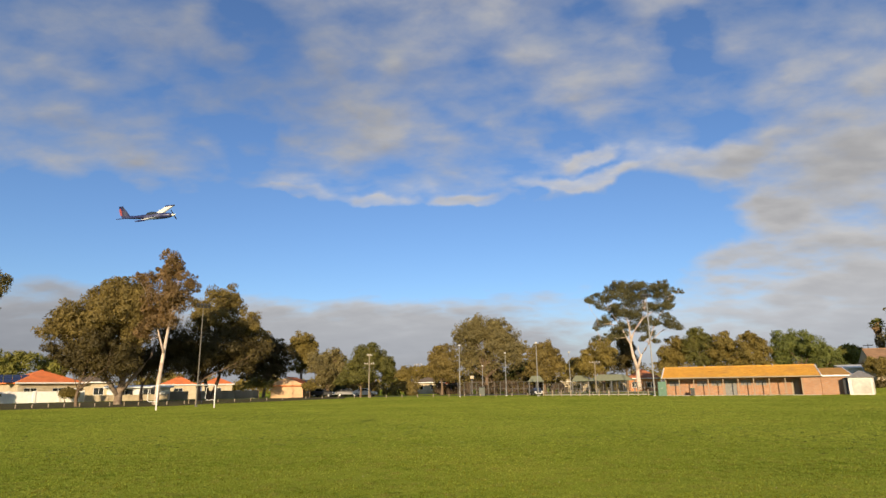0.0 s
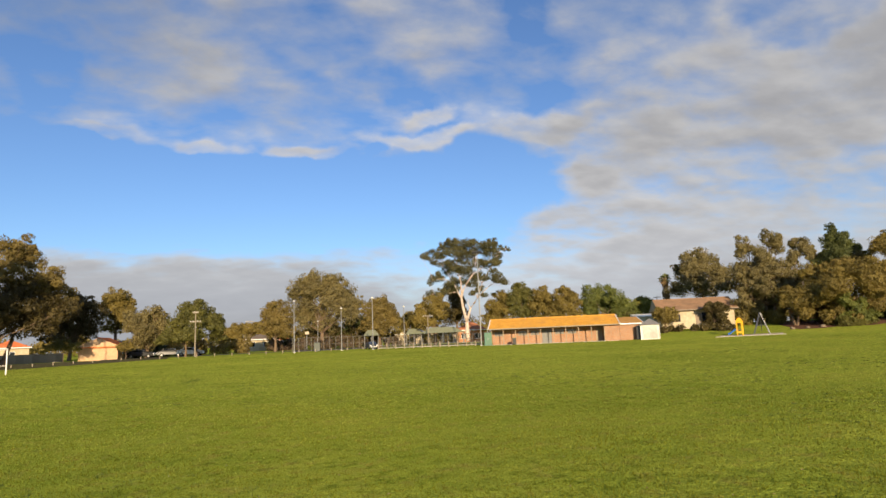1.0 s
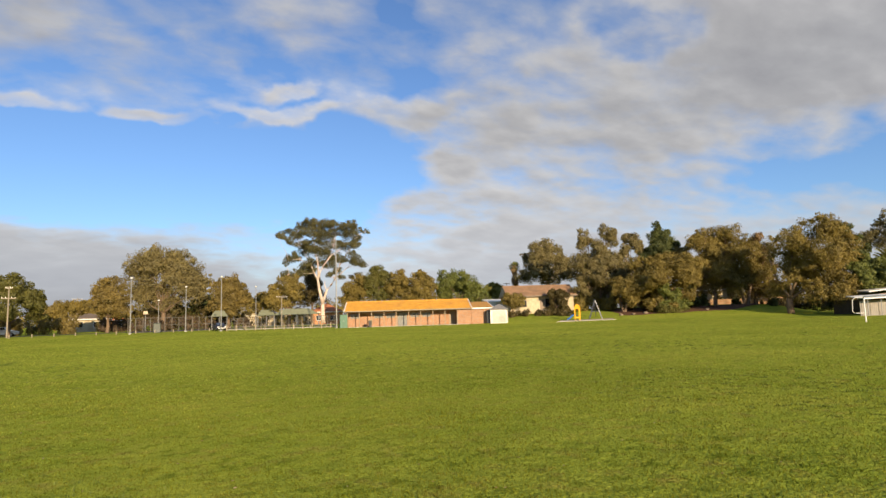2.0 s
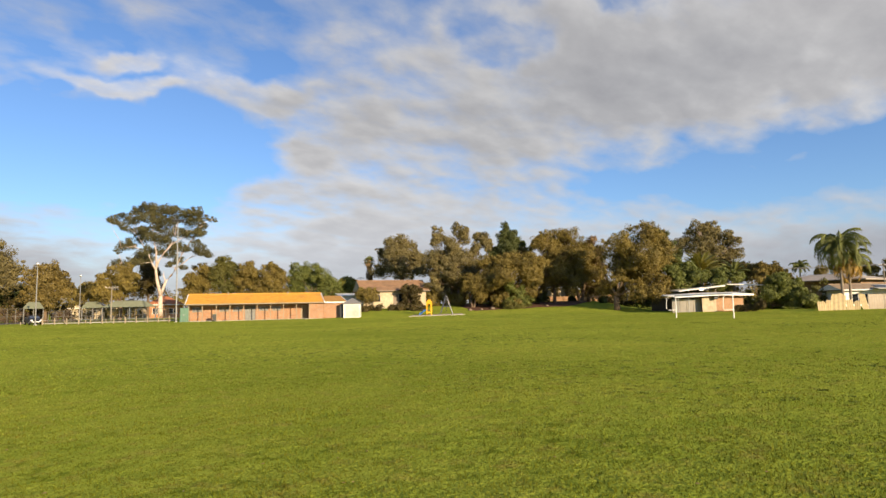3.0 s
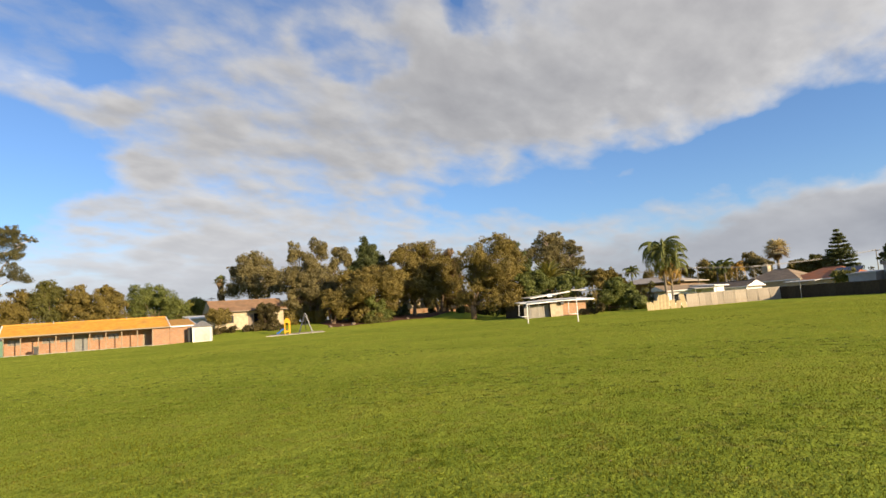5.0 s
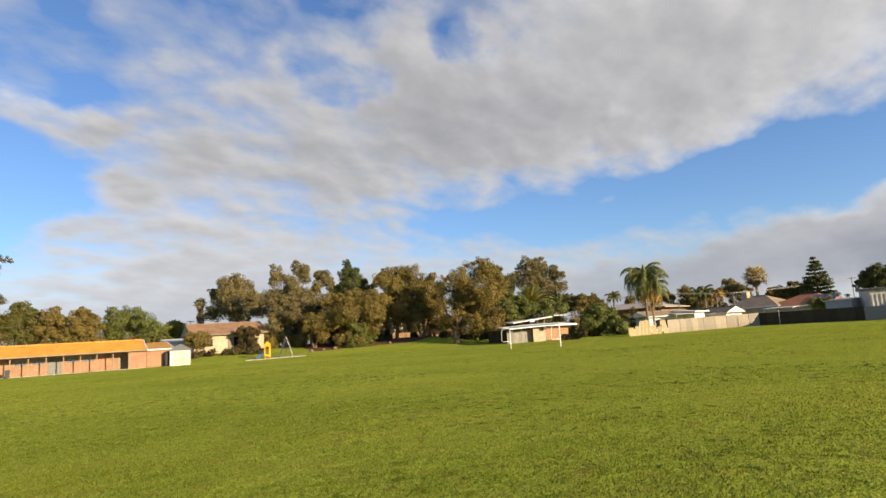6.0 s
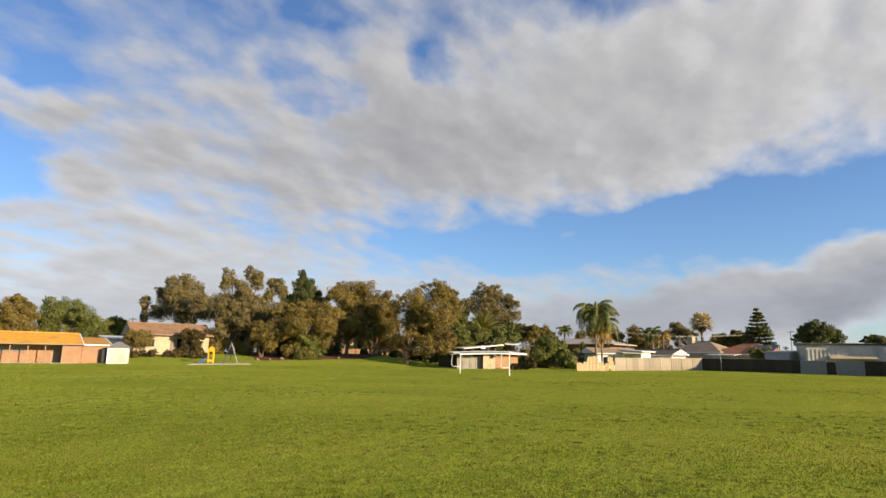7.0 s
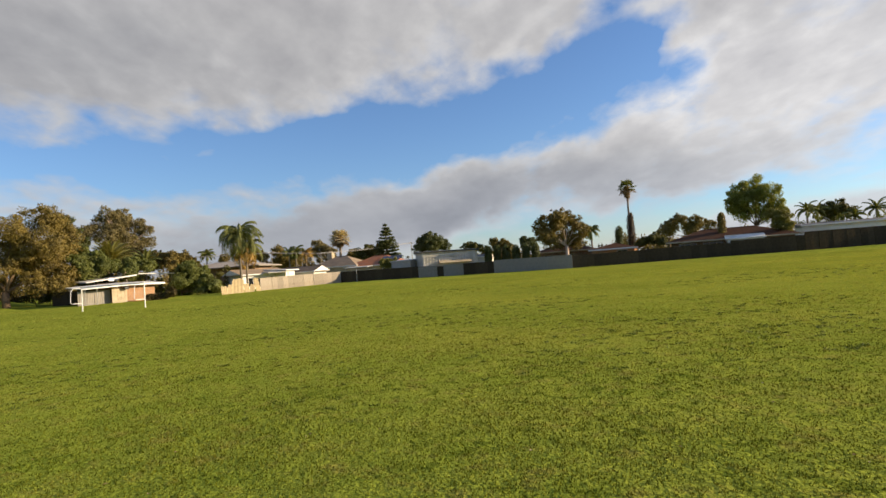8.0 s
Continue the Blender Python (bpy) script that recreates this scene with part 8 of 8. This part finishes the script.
# behind the flat-roofed building
tree("gum_tree", -67.0, 140, ((-2.4, 17.0, 1.80, 1.00), (0.1, 16.3, 2.13, 1.00), (-3.9, 14.9, 2.29, 1.00), (2.2, 14.4, 2.13, 1.00), (4.4, 13.3, 1.64, 1.00), (-1.3, 13.5, 2.62, 1.00), (2.7, 11.4, 2.13, 1.00), (-5.5, 13.0, 1.97, 1.00), (5.1, 10.8, 1.47, 1.00), (0.5, 11.5, 2.13, 1.00), (-3.1, 12.1, 2.29, 1.00), (-0.6, 15.2, 2.46, 1.00), (-1.5, 10.3, 2.46, 1.00), (2.3, 9.1, 1.97, 1.00), (-6.6, 14.1, 1.15, 1.00)), GREYGREEN, BARK_PALE, "round-crowned grey-olive gum tree behind the palms", trunk=0.5, fork=0.45, count=13000, size=0.26, uneven=0.6)
tree("garden_tree", -64.8, 99, ((-1.0, 6.5, 1.48, 1.00), (0.3, 5.8, 1.48, 1.00), (-1.7, 4.8, 1.69, 1.00), (0.7, 4.3, 1.69, 1.00), (-0.7, 3.4, 1.48, 1.00),), LUSH, BARK, "leafy green garden tree behind the building", trunk=0.2, count=5500, size=0.26)
tree("garden_tree", -68.9, 112, ((-3.1, 7.0, 1.24, 1.00), (-1.5, 7.1, 1.24, 1.00), (-0.1, 6.5, 1.24, 1.00), (1.5, 6.6, 1.24, 1.00), (-2.2, 5.6, 1.24, 1.00), (0.3, 5.2, 1.24, 1.00)), DARK_OLIVE, BARK, "dark tree filling the gap under the gum", trunk=0.15, fork=0.2, count=5000, size=0.26)
tree("garden_tree", -66.6, 98.5, ((-4.9, 6.1, 1.09, 1.00), (-3.4, 5.5, 1.19, 1.00), (-1.8, 5.0, 1.19, 1.00), (-4.4, 4.5, 1.19, 1.00), (-2.4, 3.9, 1.09, 1.00), (0.2, 4.8, 1.19, 1.00), (2.0, 5.2, 1.19, 1.00), (3.8, 4.6, 1.09, 1.00), (1.4, 3.6, 1.19, 1.00), (-5.7, 4.6, 0.99, 1.00)), LUSH, BARK, "lush green shrubs under the date palm", trunk=0.12, fork=0.2, count=8000, size=0.24)
tree("hedge", -70.4, 104, ((-0.6, 6.0, 1.12, 1.00), (0.9, 6.1, 1.22, 1.00), (2.3, 5.8, 1.12, 1.00), (3.3, 5.1, 0.98, 1.00), (-1.3, 5.0, 1.22, 1.00), (0.5, 4.7, 1.40, 1.00), (2.4, 4.5, 1.22, 1.00), (-1.9, 5.9, 0.84, 1.00), (4.2, 4.4, 0.77, 1.00)), OLIVE, BARK, "tall yellowish hedge behind the building", "hedge", trunk=0.15, count=8000, size=0.22, fork=0.2)
tree("shrub", -69.3, 87.6, ((-1.0, 0.35, 0.55, 1.00), (0.0, 0.45, 0.60, 1.00), (1.0, 0.5, 0.65, 1.00), (1.9, 0.8, 0.75, 1.00)), DARK_OLIVE, BARK, "low dark shrubs along the brick wall", "bush", trunk=0.04, count=2600, size=0.14, fork=0.1)
tree("shrub", -71.3, 97, ((0.1, 3.7, 1.14, 1.00), (1.5, 3.9, 1.37, 1.00), (3.0, 3.1, 1.24, 1.00), (-0.3, 2.2, 1.37, 1.00), (1.4, 2.2, 1.63, 1.00), (3.1, 1.8, 1.46, 1.00), (4.4, 1.2, 1.24, 1.00), (-1.0, 0.8, 0.98, 1.00), (0.7, 0.6, 1.17, 1.00), (2.7, 0.4, 1.04, 1.00), (4.6, 0.2, 0.91, 1.00), (5.3, 0.5, 0.65, 1.00)), LUSH, BARK, "big glossy green bush at the fence's end", "bush", trunk=0.1, count=9500, size=0.26, fork=0.1, ragged=0.35)
tree("garden_tree", -74.2, 150, ((1.8, 6.5, 1.60, 1.00), (8.9, 7.6, 1.60, 1.00), (11.0, 6.8, 1.60, 1.00),), OLIVE, BARK, "distant olive trees behind the roofs", count=2500, size=0.3)
tree("garden_tree", -80.2, 150, ((-1.6, 7.8, 1.92, 1.00), (0.0, 6.3, 1.92, 1.00), (1.0, 5.0, 2.24, 1.00), (-2.1, 5.0, 1.92, 1.00), (3.1, 5.5, 1.92, 1.00),), OLIVE, BARK, "distant olive trees behind the roofs", count=4000, size=0.3)
tree("garden_tree", -83.5, 170, ((-0.9, 9.9, 1.81, 1.00), (1.2, 8.7, 1.81, 1.00), (-0.6, 7.5, 2.17, 1.00), (2.7, 7.2, 1.81, 1.00), (-2.7, 7.8, 1.45, 1.00),), GREYGREEN, BARK_PALE, "distant grey gum tree behind the roofs", count=3500, size=0.32)
tree("garden_tree", -87.8, 140, ((-2.0, 5.7, 1.49, 1.00), (0.2, 6.4, 1.49, 1.00), (2.4, 5.9, 1.49, 1.00), (-0.5, 5.0, 1.79, 1.00),), GREEN, BARK, "dark green rounded tree beside the pine", count=4500, size=0.26)
tree("garden_tree", -86.5, 150, ((-0.3, 6.3, 1.28, 1.00), (0.8, 5.0, 1.60, 1.00), (-1.8, 4.4, 1.28, 1.00),), OLIVE, BARK, "olive tree beside the fan palm", count=2000, size=0.28)
tree("shrub", -89.8, 108, ((-0.9, 2.6, 1.03, 1.00), (0.6, 2.7, 1.03, 1.00), (1.5, 2.2, 0.80, 1.00),), BRIGHT, BARK, "yellow-green bush above the fence", "bush", trunk=0.08, count=2500, size=0.18)
tree("garden_tree", -93.9, 132, ((-0.5, 7.8, 1.97, 1.00), (-2.1, 6.6, 1.97, 1.00), (1.6, 6.6, 1.97, 1.00), (-0.2, 5.7, 2.53, 1.00), (-3.0, 5.4, 1.41, 1.00), (3.0, 5.4, 1.41, 1.00),), DEEP, BARK, "dense dark green tree behind the steel shed", trunk=0.35, count=8500, size=0.24, ragged=0.35)
tree("garden_tree", -98.0, 138, ((-1.9, 5.4, 1.32, 1.00), (0.0, 5.5, 1.32, 1.00), (1.7, 4.9, 1.32, 1.00), (-0.7, 4.4, 1.47, 1.00),), GREEN, BARK, "rounded green tree behind the low shed", count=3500, size=0.26)
tree("garden_tree", -100.4, 138, ((-1.2, 5.9, 1.18, 1.00), (0.7, 5.6, 1.32, 1.00), (1.9, 4.9, 1.18, 1.00), (-0.5, 4.7, 1.47, 1.00),), OLIVE, BARK, "rounded olive tree behind the cypresses", count=3500, size=0.26)
tree("garden_tree", -103.0, 136, ((-0.7, 5.7, 1.30, 1.00), (0.9, 5.6, 1.16, 1.00), (0.0, 4.6, 1.59, 1.00),), DEEP, BARK, "rounded dark tree behind the cypresses", count=3500, size=0.24)
tree("gum_tree", -106.6, 102, ((-1.1, 8.1, 1.64, 1.00), (-2.8, 7.4, 1.64, 1.00), (0.8, 7.8, 1.41, 1.00), (-4.1, 6.5, 1.41, 1.00), (-1.1, 6.5, 2.11, 1.00), (1.5, 6.3, 1.88, 1.00), (-3.1, 5.4, 1.41, 1.00), (0.5, 4.8, 1.88, 1.00), (-0.6, 3.7, 1.64, 1.00), (2.0, 6.9, 1.17, 1.00), (-2.5, 4.2, 1.41, 1.00), (1.5, 3.8, 1.64, 1.00), (2.9, 5.1, 1.17, 1.00), (-3.9, 5.1, 1.17, 1.00),), OLIVE, BARK_PALE, "spreading olive gum tree above the brown roof", trunk=0.35, fork=0.35, count=10000, size=0.24)
tree("garden_tree", -114.0, 105, ((-1.1, 3.1, 0.89, 1.00), (0.4, 3.4, 1.01, 1.00), (1.8, 2.9, 0.89, 1.00), (-2.0, 2.6, 0.67, 1.00),), GREEN, BARK, "leafy green bushes beside the fence", "bush", trunk=0.08, count=3000, size=0.2)
tree("garden_tree", -117.6, 150, ((-4.2, 6.5, 1.60, 1.00), (-1.6, 7.3, 1.60, 1.00), (1.0, 7.1, 1.76, 1.00), (3.7, 6.3, 1.60, 1.00), (-6.3, 5.2, 1.60, 1.00), (0.0, 5.5, 2.24, 1.00),), OLIVE, BARK, "rounded olive trees behind the brown roof", count=5500, size=0.28)
tree("garden_tree", -115.6, 170, ((-1.2, 7.2, 1.45, 1.00), (3.0, 9.6, 1.66, 0.75), (1.2, 8.4, 1.45, 1.00),), GREYGREEN, BARK, "distant loose grey-green tree", count=2000, size=0.3)
tree("fig_tree", -122.6, 122, ((0.0, 11.3, 2.08, 1.00), (-2.3, 10.5, 2.08, 1.00), (2.3, 10.3, 2.08, 1.00), (-3.6, 8.8, 1.82, 1.00), (-0.4, 9.0, 2.60, 1.00), (3.4, 8.1, 2.08, 1.00), (-2.1, 7.1, 2.08, 1.00), (1.3, 6.6, 2.08, 1.00), (4.3, 6.2, 1.30, 1.00),), FIG_GREEN, BARK, "big round green tree behind the brown roof", trunk=0.4, fork=0.35, count=12000, size=0.25)
tree("garden_tree", -124.4, 104, ((-0.9, 5.7, 1.11, 1.00), (0.4, 5.1, 1.22, 1.00), (-0.4, 4.0, 1.33, 1.00), (0.9, 3.7, 1.11, 1.00),), BRIGHT, BARK, "bright yellow-green tree beside the big round one", trunk=0.15, count=4500, size=0.2)
tree("garden_tree", -128.2, 130, ((-1.4, 6.7, 1.38, 1.00), (0.5, 7.0, 1.38, 1.00), (2.3, 5.8, 1.38, 1.00), (-0.5, 5.4, 1.66, 1.00),), GREEN, BARK, "green garden tree behind the white house", count=4000, size=0.25)


# ---------------------------------------------------------------- palms, pine, cypresses


def frond(bm, base, heading, rise, length, droop, width, leaflets=44, mats=(0, 0)):
    """A feather frond: an arched rib that bends over, with hanging leaflets on both sides."""
    h = Vector((math.cos(heading), math.sin(heading), 0))
    side = Vector((-h.y, h.x, 0))
    pts = [base.copy()]
    for i in range(10):
        # the rib starts at the given rise and bends down along its way
        e = rise - droop * 1.75 * ((i + 0.5) / 10) ** 1.25
        pts.append(pts[-1] + (h * math.cos(e) + Vector((0, 0, math.sin(e)))) * (length / 10))
    tube(bm, pts[::2], [0.05, 0.045, 0.04, 0.03, 0.02, 0.01], 4, mats[0])
    for i in range(leaflets):
        f = (i + 2.5) / (leaflets + 2.5)
        k = min(9, int(f * 10))
        p = pts[k].lerp(pts[k + 1], f * 10 - k)
        along = (pts[k + 1] - pts[k]).normalized()
        w = width * (0.35 + 0.65 * math.sin(math.pi * min(1, 0.10 + 0.80 * f)))
        for s in (-1, 1):
            tip = p + side * s * w * 0.50 + along * w * 0.50 - Vector((0, 0, w * 0.60 * droop))
            a, b = p - along * 0.05, p + along * 0.05
            f1 = bm.faces.new([bm.verts.new(a), bm.verts.new(b), bm.verts.new(tip)])
            f1.material_index = mats[0]


def feather_palm(name, b, d, high, crown, fronds, leaves, label, trunk=0.18, droop=0.9, lean=0.0, skirt=0, width=0.6):
    SEED[0] += 1
    rng = random.Random(SEED[0])
    ob = thing(name, facing(b, d), label, "palm")
    bm = bmesh.new()
    n = 10
    tube(bm, [(lean * (i / n) ** 2, 0, -0.2 + (high + 0.2) * i / n) for i in range(n + 1)], [trunk * (1.35 if i == 0 else 1.0 - 0.25 * i / n) * (1.06 if i % 2 else 0.97) for i in range(n + 1)], 10)
    part("trunk", bm, PALM_BARK, ob)
    top = Vector((lean, 0, high))
    for i in range(fronds):
        bm = bmesh.new()
        f = i / fronds
        rise = radians(86 - (126 if width > 0.95 else 100) * f)
        frond(bm, top, i * 2.39996 + rng.uniform(-0.3, 0.3), rise, crown * rng.uniform(0.85, 1.1), droop * rng.uniform(0.8, 1.2), width)
        part("frond", bm, PALM_GOLD if i >= fronds - skirt else leaves, ob)
    return ob


def fan_palm(name, b, d, high, head, leaves, label, trunk=0.2, skirt=0.0, count=26):
    """A fan palm: pleated fans on stalks, with a thatch of dead leaves below the head."""
    SEED[0] += 1
    rng = random.Random(SEED[0])
    ob = thing(name, facing(b, d), label, "palm")
    bm = bmesh.new()
    n = 10
    tube(bm, [(0, 0, -0.2 + (high + 0.2) * i / n) for i in range(n + 1)], [trunk * (1.3 if i == 0 else 1.0 - 0.2 * i / n) for i in range(n + 1)], 10)
    part("trunk", bm, PALM_BARK, ob)
    for i in range(count):
        bm = bmesh.new()
        f = i / count
        e = radians(78 - 120 * f) + rng.uniform(-0.1, 0.1)
        a = i * 2.39996 + rng.uniform(-0.2, 0.2)
        out = Vector((math.cos(a) * math.cos(e), math.sin(a) * math.cos(e), math.sin(e)))
        hub = Vector((0, 0, high)) + out * head * 0.55
        tube(bm, [(0, 0, high - 0.1), hub], [0.03, 0.02], 4)
        u = out.cross(Vector((0, 0, 1)) if abs(out.z) < 0.95 else Vector((1, 0, 0))).normalized()
        for k in range(11):
            t = radians(-105 + 21 * k)
            tip = hub + (out * math.cos(t) + u * math.sin(t)) * head * 0.55 - Vector((0, 0, 0.12 * head * abs(math.sin(t)) + 0.06 * head))
            mid = (out * math.cos(t + 0.16) + u * math.sin(t + 0.16)) * head * 0.3 + hub
            mid2 = (out * math.cos(t - 0.16) + u * math.sin(t - 0.16)) * head * 0.3 + hub
            bm.faces.new([bm.verts.new(hub), bm.verts.new(mid2), bm.verts.new(tip), bm.verts.new(mid)])
        part("frond", bm, DRY_FROND if f > 0.82 and skirt else leaves, ob)
    if skirt:
        cs = [Vector((0, 0, high - 0.4 - skirt * k / 6)) for k in range(7)]
        part("dead_leaf_skirt", leaf_mesh("skirt", cs, [trunk * 2.6 - k * 0.02 for k in range(7)], [1.4] * 7, 700, 0.32, DRY_FROND, SEED[0], droop=2.5), DRY_FROND, ob)
    return ob


feather_palm("queen_palm", -76.3, 104, 9.0, 4.7, 40, PALM_GREEN, "tall queen palm with arching green fronds and golden lower ones", 0.22, 1.35, 0.0, 5, 1.25)
feather_palm("queen_palm", -76.8, 105, 7.0, 4.0, 24, PALM_GREEN, "shorter palm with golden fronds beside the tall one", 0.18, 1.35, 0.2, 9, 1.1)
feather_palm("date_palm", -66.0, 101.5, 5.8, 3.7, 80, PALM_OLIVE, "date palm with stiff olive fronds and an orange heart", 0.34, 0.42, 0, 16, 0.85)
feather_palm("date_palm", -65.5, 100, 3.2, 2.4, 16, PALM_GREEN, "small green palm behind the building", 0.2, 0.7, 0, 0, 0.6)
feather_palm("date_palm", -68.6, 104, 5.4, 2.9, 30, PALM_GREEN, "green palm beside the hedge", 0.22, 0.7, 0, 0, 0.6)
feather_palm("queen_palm", -73.5, 150, 8.2, 2.2, 18, PALM_GREEN, "distant dark palm behind the roofs", 0.2, 1.0, 0, 0, 0.9)
feather_palm("queen_palm", -81.2, 135, 7.0, 2.4, 16, PALM_GREEN, "distant green palm behind the roofs", 0.2, 1.0, 0, 0, 0.9)
feather_palm("queen_palm", -82.1, 136, 6.6, 2.4, 16, PALM_GOLD, "distant golden palm behind the roofs", 0.2, 1.0, 0, 0, 0.9)
feather_palm("queen_palm", -80.6, 140, 7.2, 2.2, 14, PALM_GREEN, "distant green palm behind the roofs", 0.2, 1.0, 0, 0, 0.9)
fan_palm("fan_palm", -85.3, 140, 9.5, 2.6, PALM_PALE, "pale sunlit fan palm above the roofs", 0.34, 1.0, 44)
fan_palm("fan_palm", -35.8, 135, 9.9, 1.5, PALM_GREEN, "small dark fan palm with a brown shaggy trunk", 0.25, 3.4, 22)
fan_palm("fan_palm", -112.35, 110, 12.7, 1.75, PALM_GREEN, "very tall thin fan palm with a thick shaggy lower trunk", 0.2, 1.0, 24)
feather_palm("queen_palm", -108.9, 118, 6.2, 2.3, 16, PALM_GREEN, "dark palm beside the olive gum tree", 0.2, 1.0, 0, 0, 0.9)
feather_palm("date_palm", -126.3, 124, 6.6, 2.6, 18, PALM_GREEN, "dark feather palm behind the white house", 0.22, 0.9, 0, 0, 0.6)
feather_palm("date_palm", -127.0, 128, 6.6, 2.4, 16, PALM_GREEN, "dark feather palm behind the white house", 0.22, 0.9, 0, 0, 0.6)
feather_palm("date_palm", -130.9, 122, 5.8, 2.6, 18, PALM_GREEN, "dark feather palm at the end of the white house", 0.22, 0.9, 0, 0, 0.6)
feather_palm("date_palm", -129.5, 126, 5.0, 2.2, 14, PALM_GREEN, "dark feather palm behind the white house", 0.22, 0.9, 0, 0, 0.6)


def clipped_column(name, b, d, base, high, radius, label, group="", leaves=None, count=2600):
    """A cypress clipped to a column."""
    SEED[0] += 1
    ob = thing(name, facing(b, d), label, "tree", group)
    bm = bmesh.new()
    tube(bm, [(0, 0, -0.2), (0, 0, high * 0.9)], [0.09, 0.03], 7)
    part("trunk", bm, BARK, ob)
    n = max(4, int((high - base) / (radius * 0.7)))
    cs, rs = [], []
    for k in range(n):
        f = k / (n - 1)
        cs.append(Vector((0.05 * math.sin(k * 2.1), 0.05 * math.cos(k * 1.3), base + radius + (high - base - 2 * radius) * f)))
        rs.append(radius * (1.0 - 0.10 * abs(f - 0.4) - (0.18 if f > 0.95 else 0)))
    part("crown", leaf_mesh("crown", cs, rs, [1.0] * n, count, 0.16, leaves or DEEP, SEED[0], droop=-0.6, inner=0.7, uneven=0.25), DEEP, ob, kind="stuff")
    return ob


for k, (b, top) in enumerate(((-99.25, 4.3), (-100.1, 4.4), (-100.95, 4.3), (-101.85, 4.15), (-102.75, 4.4), (-103.7, 4.25))):
    clipped_column("clipped_cypress", b, 94.5, 0.5, top + 0.05, 0.56 + 0.05 * (k % 3), "dark green clipped cypress above the grey fence", "clipped cypresses")
clipped_column("clipped_cypress", -119.95, 104, 2.0, 6.9, 0.62, "olive clipped column rising above the brown roof", "", OLIVE)
clipped_column("clipped_cypress", -111.35, 106, 1.0, 6.2, 0.62, "dark clipped cypress beside the tall palm", "")
clipped_column("ivy_column", -112.45, 110, 1.0, 8.6, 0.62, "shaggy brown thatch of dead leaves round the tall palm's lower trunk", "", SHADE_AND_THATCH, 3000)


def tiered_pine(b, d, high, wide, label):
    SEED[0] += 1
    rng = random.Random(SEED[0])
    ob = thing("norfolk_pine", facing(b, d), label, "tree")
    bm = bmesh.new()
    tube(bm, [(0, 0, -0.2), (0, 0, high)], [0.3, 0.05], 9)
    tiers = 14
    cs, rs, fs = [], [], []
    for k in range(tiers):
        f = k / (tiers - 1)
        z = high * (0.16 + 0.82 * f)
        reach = wide * (1 - f) ** 0.85 + 0.2
        for j in range(7):
            a = j * 0.8976 + k * 0.5 + rng.uniform(-0.15, 0.15)
            e = Vector((math.cos(a) * reach, math.sin(a) * reach, z + reach * 0.10))
            tube(bm, [(0, 0, z), e], [0.05, 0.015], 4)
            for q in (0.35, 0.6, 0.85, 1.0):
                cs.append(Vector((0, 0, z)).lerp(e, q))
                rs.append(0.64 * (1.15 - 0.45 * f))
                fs.append(0.50)
    part("trunk", bm, BARK, ob)
    part("crown", leaf_mesh("crown", cs, rs, fs, 17000, 0.20, DEEP, SEED[0], droop=-0.3, inner=0.2), DEEP, ob, kind="stuff")


tiered_pine(-89.65, 136, 12.0, 3.5, "dark Norfolk pine with level tiers of branches")


# distant woods that close the horizon between the nearer trees
def far_woods():
    rng = random.Random(77)
    cs, rs, fs = [], [], []
    for k in range(230):
        b = 62 - k * (205 / 230) + rng.uniform(-0.4, 0.4)
        d = rng.uniform(195, 260)
        p = spot(b, d)
        h = d * math.tan(radians(rng.uniform(0.75, 1.75)))
        r = h * rng.uniform(0.55, 0.8)
        for j in range(4):
            cs.append(p + Vector((rng.uniform(-1, 1) * r, rng.uniform(-1, 1) * r, h * rng.uniform(0.35, 0.95))))
            rs.append(r * rng.uniform(0.55, 0.9))
            fs.append(rng.uniform(0.6, 0.9))
    me = leaf_mesh("far_woods", cs, rs, fs, 90000, 0.62, OLIVE, 501)
    return tagged(new("far_woods", me), "distant belt of olive green suburban trees", "trees", kind="stuff")


far_woods()
